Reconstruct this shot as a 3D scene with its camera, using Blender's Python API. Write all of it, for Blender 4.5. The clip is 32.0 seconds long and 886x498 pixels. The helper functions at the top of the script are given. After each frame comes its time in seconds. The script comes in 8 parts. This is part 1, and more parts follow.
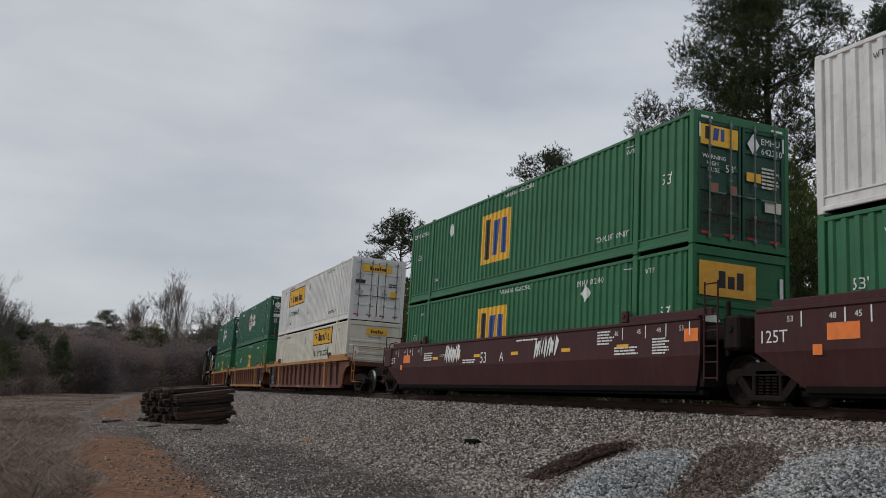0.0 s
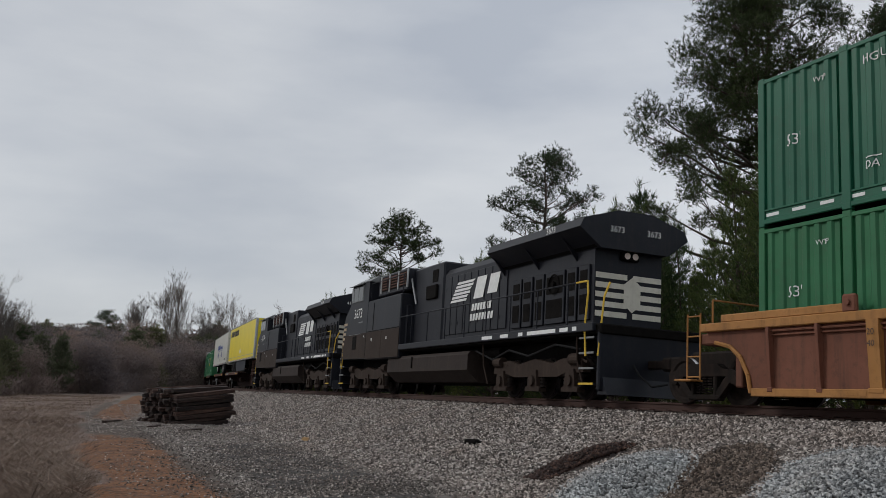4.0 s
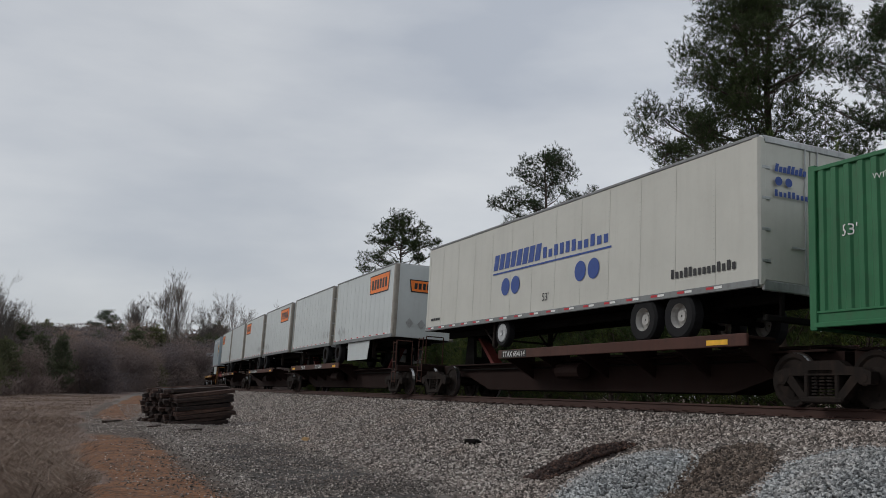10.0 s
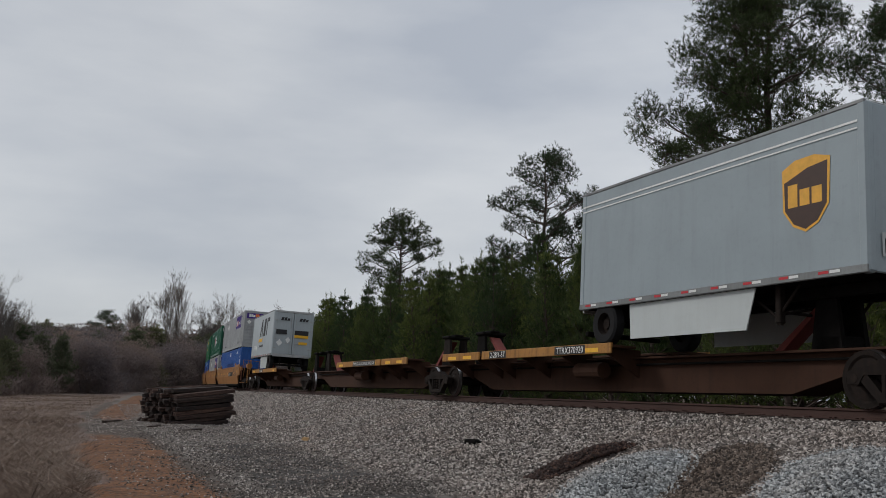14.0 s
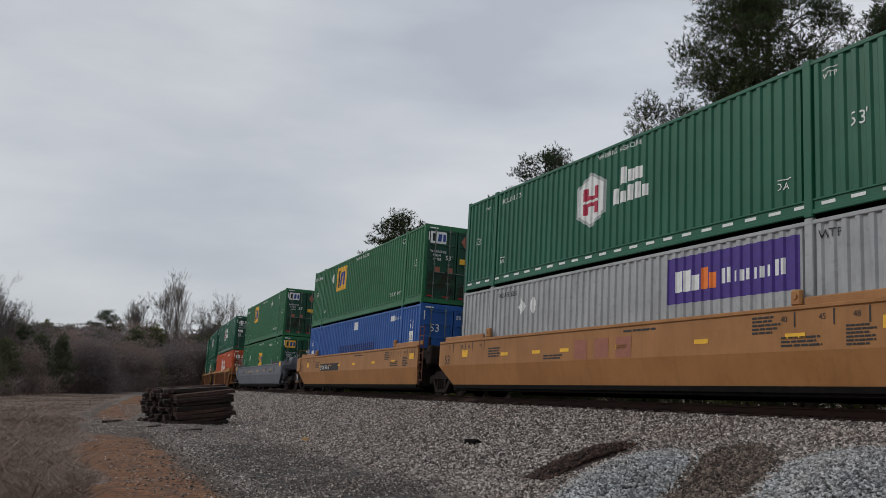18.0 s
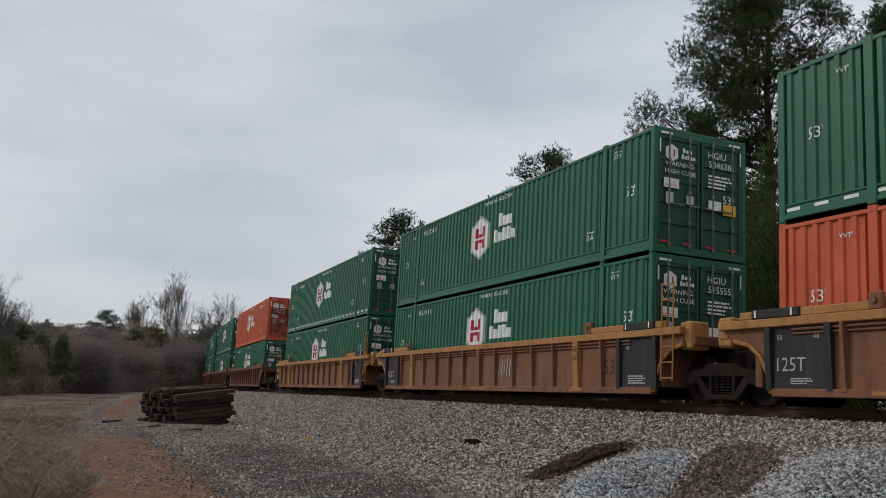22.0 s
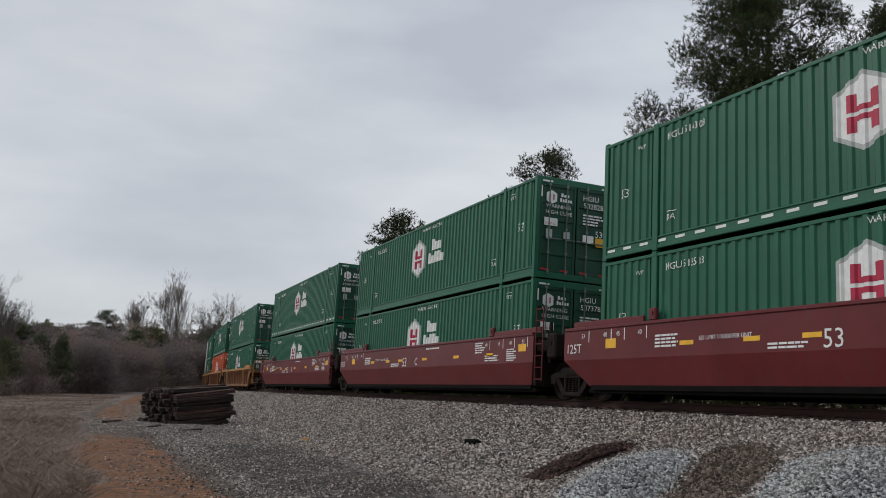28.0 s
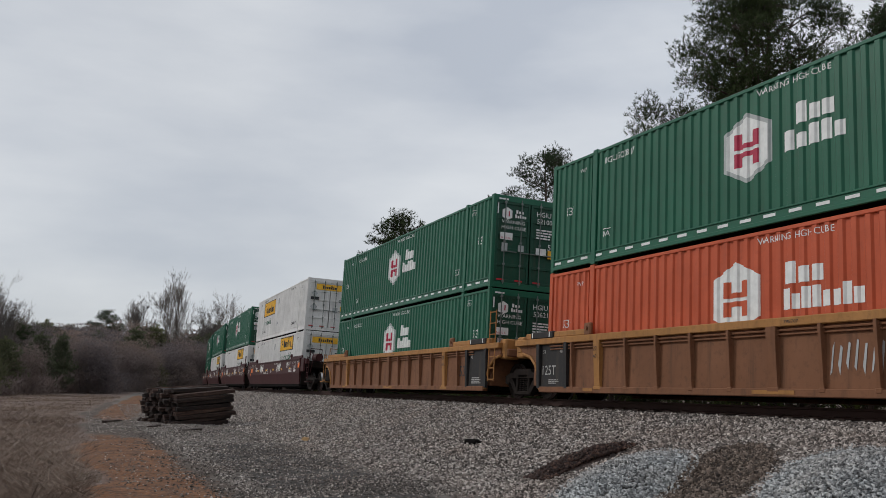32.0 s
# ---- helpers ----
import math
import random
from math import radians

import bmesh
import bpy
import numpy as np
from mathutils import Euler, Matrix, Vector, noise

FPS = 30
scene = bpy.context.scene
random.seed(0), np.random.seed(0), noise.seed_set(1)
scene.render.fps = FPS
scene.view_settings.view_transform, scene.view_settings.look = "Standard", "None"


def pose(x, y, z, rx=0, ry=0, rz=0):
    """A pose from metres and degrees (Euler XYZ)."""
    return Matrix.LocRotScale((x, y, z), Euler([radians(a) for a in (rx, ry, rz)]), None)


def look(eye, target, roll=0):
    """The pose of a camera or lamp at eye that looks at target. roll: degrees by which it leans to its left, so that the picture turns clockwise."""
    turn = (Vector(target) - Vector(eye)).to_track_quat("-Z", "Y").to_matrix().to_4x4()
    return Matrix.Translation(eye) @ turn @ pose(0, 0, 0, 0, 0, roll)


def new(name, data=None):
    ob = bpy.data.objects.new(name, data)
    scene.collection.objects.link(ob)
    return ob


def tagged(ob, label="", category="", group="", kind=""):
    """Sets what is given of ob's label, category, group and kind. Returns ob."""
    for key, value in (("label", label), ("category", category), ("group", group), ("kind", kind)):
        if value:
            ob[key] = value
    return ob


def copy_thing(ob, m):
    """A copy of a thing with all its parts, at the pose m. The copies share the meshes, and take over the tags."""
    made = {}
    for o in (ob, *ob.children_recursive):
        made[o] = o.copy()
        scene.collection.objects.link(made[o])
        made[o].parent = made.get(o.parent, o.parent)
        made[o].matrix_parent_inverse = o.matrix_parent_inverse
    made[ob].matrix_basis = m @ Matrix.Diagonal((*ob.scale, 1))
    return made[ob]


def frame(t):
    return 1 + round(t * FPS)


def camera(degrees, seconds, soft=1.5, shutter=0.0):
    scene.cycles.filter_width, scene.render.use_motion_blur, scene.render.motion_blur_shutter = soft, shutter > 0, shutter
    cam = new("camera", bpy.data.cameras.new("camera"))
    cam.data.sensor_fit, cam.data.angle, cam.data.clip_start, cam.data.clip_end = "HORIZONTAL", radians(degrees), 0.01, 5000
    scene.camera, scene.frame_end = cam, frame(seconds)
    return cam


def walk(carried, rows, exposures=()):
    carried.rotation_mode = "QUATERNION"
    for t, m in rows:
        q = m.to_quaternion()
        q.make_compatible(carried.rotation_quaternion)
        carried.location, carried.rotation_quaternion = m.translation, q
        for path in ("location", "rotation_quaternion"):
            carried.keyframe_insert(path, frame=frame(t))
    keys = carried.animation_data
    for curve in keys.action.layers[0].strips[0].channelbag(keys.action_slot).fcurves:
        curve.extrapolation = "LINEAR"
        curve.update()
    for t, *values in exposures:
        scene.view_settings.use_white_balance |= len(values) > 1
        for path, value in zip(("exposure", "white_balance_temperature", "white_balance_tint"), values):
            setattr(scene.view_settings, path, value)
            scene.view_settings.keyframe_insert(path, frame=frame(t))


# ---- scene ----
cam = camera(53.24, 32.0, soft=0.35)
EYE = (0.0, 0.0, 1.6)
YAW, PITCH = radians(65.137), radians(9.183)
AIM = (EYE[0] - math.sin(YAW) * math.cos(PITCH), EYE[1] + math.cos(YAW) * math.cos(PITCH), EYE[2] + math.sin(PITCH))
walk(cam, [(0.0, look(EYE, AIM, 1.383)), (32.0, look(EYE, AIM, 1.383))], [(0.0, -0.12), (3.5, -0.11), (6.0, -0.03), (7.5, -0.12), (14.0, -0.13), (18.0, -0.08), (20.5, 0.0), (32.0, 0.03)])

# ---- world and light: an overcast winter sky ----
world = bpy.data.worlds.new("overcast_sky")
scene.world = world
world.use_nodes = True
wn, wl = world.node_tree.nodes, world.node_tree.links
wn.clear()
w_out = wn.new("ShaderNodeOutputWorld")
w_bg = wn.new("ShaderNodeBackground")
w_bg.inputs["Strength"].default_value = 1.0
w_sky = wn.new("ShaderNodeTexSky")
w_sky.sky_type = "NISHITA"
w_sky.sun_disc = False
w_sky.sun_elevation, w_sky.sun_rotation = radians(38), radians(232)
w_dim = wn.new("ShaderNodeMix")
w_dim.data_type, w_dim.blend_type = "RGBA", "MULTIPLY"
w_dim.inputs[0].default_value = 1.0
w_dim.inputs[7].default_value = (0.10, 0.10, 0.10, 1)
wl.new(w_sky.outputs[0], w_dim.inputs[6])
w_tc = wn.new("ShaderNodeTexCoord")
w_map = wn.new("ShaderNodeMapping")
w_map.inputs["Scale"].default_value = (1.0, 1.0, 3.4)
wl.new(w_tc.outputs["Generated"], w_map.inputs["Vector"])
w_n1 = wn.new("ShaderNodeTexNoise")
w_n1.inputs["Scale"].default_value, w_n1.inputs["Detail"].default_value, w_n1.inputs["Roughness"].default_value = 1.7, 7, 0.5
wl.new(w_map.outputs[0], w_n1.inputs["Vector"])
w_ramp = wn.new("ShaderNodeValToRGB")
w_ramp.color_ramp.elements[0].position, w_ramp.color_ramp.elements[0].color = 0.34, (0.465, 0.50, 0.56, 1)
w_ramp.color_ramp.elements[1].position, w_ramp.color_ramp.elements[1].color = 0.62, (0.705, 0.725, 0.75, 1)
wl.new(w_n1.outputs["Fac"], w_ramp.inputs[0])
w_mix = wn.new("ShaderNodeMix")
w_mix.data_type = "RGBA"
w_mix.inputs[0].default_value = 0.9
wl.new(w_dim.outputs[2], w_mix.inputs[6])
wl.new(w_ramp.outputs[0], w_mix.inputs[7])
w_dot = wn.new("ShaderNodeVectorMath")
w_dot.operation = "DOT_PRODUCT"
w_dot.inputs[1].default_value = (0.38, 0.82, 0.45)
wl.new(w_tc.outputs["Generated"], w_dot.inputs[0])
w_lift = wn.new("ShaderNodeMapRange")
w_lift.inputs[1].default_value, w_lift.inputs[2].default_value, w_lift.inputs[3].default_value, w_lift.inputs[4].default_value = -0.1, 0.75, 0.96, 1.22
wl.new(w_dot.outputs["Value"], w_lift.inputs[0])
w_even = wn.new("ShaderNodeMix")
w_even.data_type, w_even.blend_type = "RGBA", "MULTIPLY"
w_even.inputs[0].default_value = 1.0
wl.new(w_mix.outputs[2], w_even.inputs[6])
wl.new(w_lift.outputs[0], w_even.inputs[7])
wl.new(w_even.outputs[2], w_bg.inputs["Color"])
wl.new(w_bg.outputs[0], w_out.inputs["Surface"])

sun_data = bpy.data.lights.new("sun", "SUN")
sun_data.energy, sun_data.angle, sun_data.color = 1.1, radians(14), (1.0, 0.97, 0.93)
sun = new("sun", sun_data)
sun.matrix_world = look((-62, -34, 44), (-25, 13, 0))

# ---- the line of the track and the run of the train ----
RADIUS, LATERAL, RAIL_Z, CANT = 767.0, 13.276, 1.459, radians(2.134)
CURVE_END = -230.0


def run(t):
    """Metres that the train has gone since 0 s."""
    return 20.243 * t - 0.01253 * ((t - 16) ** 2 - 256) / 2


def track_pose(s):
    """Pose of the track at s metres along it: x along the rails, y away from the camera's side, z up."""
    c = max(s, CURVE_END)
    b = c / RADIUS
    x, y = RADIUS * math.sin(b), LATERAL + RADIUS * (1 - math.cos(b))
    x, y = x + (s - c) * math.cos(b), y + (s - c) * math.sin(b)
    return Matrix.Translation((x, y, RAIL_Z)) @ Matrix.Rotation(b, 4, "Z") @ Matrix.Rotation(-CANT, 4, "X")


MOVING = []    # (thing, place in the train at 0 s, height over the rail)
WHEELS = []    # (wheelset, place in the train at 0 s, its rest pose, radius)


def rides(thing, s0, h=0.0):
    thing.matrix_basis = track_pose(s0) @ Matrix.Translation((0, 0, h))
    MOVING.append((thing, s0, h))
    return thing


# ---- mesh building ----
class Build:
    """Vertices and faces of one mesh."""

    def __init__(self):
        self.v, self.f = [], []

    def add(self, verts, faces):
        n = len(self.v)
        self.v += [tuple(q) for q in verts]
        self.f += [tuple(i + n for i in f) for f in faces]
        return self

    def box(self, x0, x1, y0, y1, z0, z1):
        return self.add([(x0, y0, z0), (x1, y0, z0), (x1, y1, z0), (x0, y1, z0), (x0, y0, z1), (x1, y0, z1), (x1, y1, z1), (x0, y1, z1)],
                        [(0, 3, 2, 1), (4, 5, 6, 7), (0, 1, 5, 4), (1, 2, 6, 5), (2, 3, 7, 6), (3, 0, 4, 7)])

    def cbox(self, x0, x1, y0, y1, z0, z1, b=0.02):
        """A box with chamfered edges."""
        b = min(b, (x1 - x0) * 0.45, (y1 - y0) * 0.45, (z1 - z0) * 0.45)
        c, d, s = ((x0 + x1) / 2, (y0 + y1) / 2, (z0 + z1) / 2), ((x1 - x0) / 2, (y1 - y0) / 2, (z1 - z0) / 2), (-1, 1)
        vs, ix = [], {}
        for sx in s:
            for sy in s:
                for sz in s:
                    for ax in range(3):
                        q = [d[0] * sx, d[1] * sy, d[2] * sz]
                        for o in range(3):
                            if o != ax:
                                q[o] -= b * (sx, sy, sz)[o]
                        ix[sx, sy, sz, ax] = len(vs)
                        vs.append((c[0] + q[0], c[1] + q[1], c[2] + q[2]))
        fs = []
        for ax in range(3):
            for sg in s:
                loop = []
                for u, w in ((-1, -1), (1, -1), (1, 1), (-1, 1)):
                    k = [0, 0, 0]
                    k[ax], k[(ax + 1) % 3], k[(ax + 2) % 3] = sg, u, w
                    loop.append(ix[k[0], k[1], k[2], ax])
                fs.append(loop if sg > 0 else loop[::-1])
        for ax in range(3):
            p, q = (ax + 1) % 3, (ax + 2) % 3
            for u in s:
                for w in s:
                    lo, hi = [0, 0, 0], [0, 0, 0]
                    lo[ax], hi[ax] = -1, 1
                    for k in (lo, hi):
                        k[p], k[q] = u, w
                    fs.append((ix[(*lo, p)], ix[(*hi, p)], ix[(*hi, q)], ix[(*lo, q)]))
        for sx in s:
            for sy in s:
                for sz in s:
                    fs.append(tuple(ix[sx, sy, sz, ax] for ax in range(3)))
        return self.add(vs, fs)

    def prism(self, poly, axis, a0, a1):
        """A polygon pushed along an axis: x takes (y, z), y takes (x, z), z takes (x, y)."""
        at = {"x": lambda a, p: (a, p[0], p[1]), "y": lambda a, p: (p[0], a, p[1]), "z": lambda a, p: (p[0], p[1], a)}[axis]
        n = len(poly)
        return self.add([at(a0, p) for p in poly] + [at(a1, p) for p in poly],
                        [tuple(range(n))[::-1], tuple(range(n, 2 * n))] + [(i, (i + 1) % n, n + (i + 1) % n, n + i) for i in range(n)])

    def cyl(self, p0, p1, r0, n=10, r1=None):
        p0, p1 = Vector(p0), Vector(p1)
        r1 = r0 if r1 is None else r1
        d = (p1 - p0).normalized()
        u = d.orthogonal().normalized()
        w = d.cross(u)
        ring = [u * math.cos(2 * math.pi * i / n) + w * math.sin(2 * math.pi * i / n) for i in range(n)]
        return self.add([p0 + r0 * q for q in ring] + [p1 + r1 * q for q in ring],
                        [tuple(range(n))[::-1], tuple(range(n, 2 * n))] + [(i, (i + 1) % n, n + (i + 1) % n, n + i) for i in range(n)])

    def tube(self, pts, r, n=6):
        for a, b in zip(pts, pts[1:]):
            self.cyl(a, b, r, n)
        return self

    def lathe(self, prof, axis_y0=0.0, n=24):
        """Turns (radius, y) pairs about the y axis."""
        m = len(prof)
        vs = [(r * math.cos(2 * math.pi * i / n), axis_y0 + y, r * math.sin(2 * math.pi * i / n)) for i in range(n) for r, y in prof]
        fs = [(i * m + j, ((i + 1) % n) * m + j, ((i + 1) % n) * m + j + 1, i * m + j + 1) for i in range(n) for j in range(m - 1)]
        return self.add(vs, fs)

    def moved(self, m):
        self.v = [tuple(m @ Vector(q)) for q in self.v]
        return self

    def mesh(self, name, material, smooth=False):
        me = bpy.data.meshes.new(name)
        me.from_pydata(self.v, [], self.f)
        me.materials.append(material)
        if smooth:
            me.polygons.foreach_set("use_smooth", [True] * len(me.polygons))
        me.update()
        return me


KEPT = {}


def kept(key, make):
    """One mesh for all pieces that are alike."""
    if key not in KEPT:
        KEPT[key] = make()
    return KEPT[key]


def part(name, data, material, parent, label="", m=None):
    """Links a Build or a mesh as one object under a thing or a part."""
    me = data.mesh(name, material) if isinstance(data, Build) else data
    ob = new(name, me)
    ob.parent = parent
    if m is not None:
        ob.matrix_basis = m
    return tagged(ob, label) if label else ob


def thing(name, label, category, group="", kind="", data=None):
    return tagged(new(name, data), label, category, group, kind)


def shift(x, y=0.0, z=0.0):
    return Matrix.Translation((x, y, z))


# ---- materials ----
def node_mat(name):
    m = bpy.data.materials.new(name)
    m.use_nodes = True
    n, l = m.node_tree.nodes, m.node_tree.links
    return m, n, l, n["Principled BSDF"]


def noise_fac(n, l, scale, detail=4, rough=0.55, stretch=None, coord="Object"):
    tc = n.new("ShaderNodeTexCoord")
    tex = n.new("ShaderNodeTexNoise")
    tex.inputs["Scale"].default_value, tex.inputs["Detail"].default_value, tex.inputs["Roughness"].default_value = scale, detail, rough
    if stretch:
        mp = n.new("ShaderNodeMapping")
        mp.inputs["Scale"].default_value = stretch
        l.new(tc.outputs[coord], mp.inputs["Vector"])
        l.new(mp.outputs[0], tex.inputs["Vector"])
    else:
        l.new(tc.outputs[coord], tex.inputs["Vector"])
    return tex.outputs["Fac"]


def ramp(n, l, fac, stops):
    r = n.new("ShaderNodeValToRGB")
    e = r.color_ramp.elements
    while len(e) < len(stops):
        e.new(0.5)
    for el, (pos, col) in zip(e, stops):
        el.position, el.color = pos, (*col, 1) if len(col) == 3 else col
    l.new(fac, r.inputs[0])
    return r.outputs[0]


def mixed(n, l, fac, a, b, mode="MIX"):
    x = n.new("ShaderNodeMix")
    x.data_type, x.blend_type = "RGBA", mode
    for sock, val in ((x.inputs[0], fac), (x.inputs[6], a), (x.inputs[7], b)):
        if isinstance(val, (int, float)):
            sock.default_value = val
        elif isinstance(val, tuple):
            sock.default_value = (*val, 1)
        else:
            l.new(val, sock)
    return x.outputs[2]


def bumped(n, l, bsdf, height, strength, distance):
    b = n.new("ShaderNodeBump")
    b.inputs["Strength"].default_value, b.inputs["Distance"].default_value = strength, distance
    l.new(height, b.inputs["Height"])
    l.new(b.outputs[0], bsdf.inputs["Normal"])


def paint(name, colour, rough=0.5, metal=0.0, spec=0.3, dirt=0.35, dirt_colour=(0.06, 0.045, 0.035), fade=0.15, streak=0.4, bump=0.15):
    """Weathered paint: faded patches, streaks that run down, specks of grime."""
    m, n, l, b = node_mat(name)
    light = tuple(min(1, c * (1 + fade) + fade * min(0.08, 0.3 * max(colour))) for c in colour)
    dark = tuple(c * (1 - fade) for c in colour)
    base = ramp(n, l, noise_fac(n, l, 0.9, 5), [(0.3, dark), (0.7, light)])
    rnd = n.new("ShaderNodeObjectInfo")
    base = mixed(n, l, mixed(n, l, rnd.outputs["Random"], (0.0, 0.0, 0.0), (0.18, 0.18, 0.18)), base, dark)
    st = ramp(n, l, noise_fac(n, l, 1.0, 6, 0.6, (5.0, 5.0, 0.45)), [(0.50, (0, 0, 0)), (0.78, (streak,) * 3)])
    base = mixed(n, l, st, base, dirt_colour)
    sp = ramp(n, l, noise_fac(n, l, 7.0, 8, 0.7), [(0.52, (0, 0, 0)), (0.80, (dirt,) * 3)])
    base = mixed(n, l, sp, base, dirt_colour)
    l.new(base, b.inputs["Base Color"])
    b.inputs["Roughness"].default_value, b.inputs["Metallic"].default_value, b.inputs["Specular IOR Level"].default_value = rough, metal, spec
    bumped(n, l, b, noise_fac(n, l, 14.0, 4), bump, 0.01)
    return m


def plain(name, colour, rough=0.6, metal=0.0, vary=0.12, scale=6.0, spec=0.4):
    m, n, l, b = node_mat(name)
    l.new(ramp(n, l, noise_fac(n, l, scale, 5), [(0.3, tuple(c * (1 - vary) for c in colour)), (0.7, tuple(min(1, c * (1 + vary)) for c in colour))]), b.inputs["Base Color"])
    b.inputs["Roughness"].default_value, b.inputs["Metallic"].default_value, b.inputs["Specular IOR Level"].default_value = rough, metal, spec
    return m


GREEN = paint("green_container_paint", (0.0095, 0.108, 0.0585), 0.45, dirt=0.25, streak=0.18, fade=0.12)
# Door ends face away from the light; their shade is in this darker green.
GREEN_SHADED = paint("shaded_green_door_paint", (0.009, 0.064, 0.037), 0.5, dirt=0.45, streak=0.35)
GREEN_EMP = paint("bright_green_container_paint", (0.018, 0.135, 0.052), 0.5, dirt=0.3, streak=0.25)
ORANGE = paint("orange_container_paint", (0.50, 0.085, 0.028), 0.55, dirt=0.3, streak=0.3, dirt_colour=(0.18, 0.04, 0.02))
BLUE = paint("blue_container_paint", (0.020, 0.098, 0.35), 0.5, dirt=0.3, streak=0.25)
BLUE_PATCH = paint("repainted_blue_patch", (0.011, 0.048, 0.20), 0.5, dirt=0.2)
GREY_BOX = paint("grey_container_paint", (0.36, 0.37, 0.375), 0.5, dirt=0.35, streak=0.3)
WHITE_BOX = paint("white_container_paint", (0.70, 0.69, 0.67), 0.5, dirt=0.3, streak=0.28, dirt_colour=(0.2, 0.15, 0.1))
CREAM_BOX = paint("cream_container_paint", (0.66, 0.63, 0.54), 0.5, dirt=0.35, streak=0.3, dirt_colour=(0.2, 0.15, 0.1))
TRAILER_WHITE = paint("white_trailer_skin", (0.52, 0.555, 0.55), 0.4, dirt=0.12, streak=0.10, fade=0.05, dirt_colour=(0.22, 0.2, 0.17), bump=0.05)
TRAILER_CREAM = paint("cream_trailer_skin", (0.54, 0.535, 0.485), 0.4, dirt=0.12, streak=0.10, fade=0.05, dirt_colour=(0.22, 0.2, 0.17), bump=0.05)
TRAILER_GREY = paint("grey_trailer_skin", (0.30, 0.35, 0.375), 0.4, dirt=0.12, streak=0.10, fade=0.05, bump=0.05)
TRAILER_PALE = paint("pale_grey_trailer_skin", (0.39, 0.435, 0.455), 0.4, dirt=0.12, streak=0.10, fade=0.05, bump=0.05)
TRAILER_YELLOW = paint("yellow_trailer_skin", (0.72, 0.58, 0.025), 0.4, dirt=0.12, streak=0.10, fade=0.05, bump=0.05)
WELL_BROWN = paint("rusty_brown_well_paint", (0.112, 0.040, 0.027), 0.75, dirt=0.6, streak=0.55, dirt_colour=(0.05, 0.03, 0.022))
WELL_TAN = paint("weathered_yellow_brown_well_paint", (0.160, 0.058, 0.033), 0.75, dirt=0.75, streak=0.75, dirt_colour=(0.055, 0.028, 0.018), fade=0.22)
WELL_YELLOW = paint("yellow_well_paint", (0.36, 0.165, 0.045), 0.65, dirt=0.65, streak=0.55, dirt_colour=(0.09, 0.05, 0.02))
WELL_OCHRE = paint("ochre_well_paint", (0.190, 0.080, 0.037), 0.75, dirt=0.8, streak=0.8, dirt_colour=(0.07, 0.035, 0.02))
WELL_GOLD = paint("clean_golden_tan_well_paint", (0.335, 0.148, 0.045), 0.5, dirt=0.3, streak=0.3, dirt_colour=(0.12, 0.06, 0.03))
WELL_RED = paint("dark_red_well_paint", (0.125, 0.0165, 0.019), 0.4, spec=0.25, dirt=0.25, streak=0.3)
WELL_MAROON = paint("dull_maroon_well_paint", (0.055, 0.0150, 0.0165), 0.6, spec=0.2, dirt=0.45, streak=0.45)
WELL_GREY = paint("blue_grey_well_paint", (0.145, 0.155, 0.182), 0.5, dirt=0.3, streak=0.35)
# Beam brown with shade put into it; SPINE_EDGE is the lit tone.
SPINE_BROWN = paint("grimy_shaded_brown_spine_paint", (0.020, 0.0105, 0.0088), 0.8, spec=0.08, dirt=0.6, streak=0.5, dirt_colour=(0.02, 0.016, 0.014))
# Between the beam's lit orange and its shadowed part, as one colour.
SPINE_RUST = paint("half_shaded_rust_spine_paint", (0.052, 0.024, 0.0145), 0.8, spec=0.15, dirt=0.6, streak=0.5, dirt_colour=(0.022, 0.014, 0.011))
SPINE_YELLOW = paint("grimy_yellow_spine_paint", (0.36, 0.165, 0.036), 0.7, dirt=0.8, streak=0.8, dirt_colour=(0.06, 0.035, 0.02))
# Lit tone of the spine brown, for the deck edges.
SPINE_EDGE = paint("lit_rust_brown_deck_edge", (0.070, 0.030, 0.022), 0.7, spec=0.2, dirt=0.6, streak=0.4, dirt_colour=(0.02, 0.016, 0.014))
LOCO_BLACK = paint("black_locomotive_paint", (0.010, 0.0115, 0.0175), 0.5, spec=0.25, dirt=0.25, streak=0.2, dirt_colour=(0.05, 0.042, 0.036))
LOCO_DUST = paint("dusty_black_locomotive_paint", (0.027, 0.019, 0.016), 0.7, spec=0.2, dirt=0.4, streak=0.35, dirt_colour=(0.07, 0.052, 0.042))
# Grime plus the shade under the cars, both put into the colour.
TRUCK_STEEL = paint("grimy_shaded_cast_steel", (0.015, 0.0115, 0.0100), 0.8, spec=0.10, dirt=0.4, streak=0.35, dirt_colour=(0.055, 0.034, 0.025))
LOCO_BROWN = paint("dust_browned_locomotive_panel", (0.038, 0.0265, 0.021), 0.75, spec=0.15, dirt=0.5, streak=0.45, dirt_colour=(0.022, 0.017, 0.015))
STRIPE_TAN = plain("dusty_tan_stripe", (0.40, 0.31, 0.22), 0.7)
LOCO_TRUCK = paint("dusty_truck_casting", (0.034, 0.023, 0.018), 0.8, spec=0.15, dirt=0.4, streak=0.4, dirt_colour=(0.085, 0.06, 0.045))
ROD_STEEL = paint("dull_green_grey_rod", (0.15, 0.18, 0.165), 0.5, 0.3, dirt=0.4, streak=0.3)
WORN_WHITE = paint("worn_white_stencil", (0.42, 0.41, 0.39), 0.7, dirt=0.6, streak=0.5)
MARK_CLAY = plain("faded_clay_red_marking", (0.30, 0.11, 0.07), 0.6)
RUBBER = plain("black_rubber", (0.016, 0.016, 0.017), 0.85, spec=0.15)
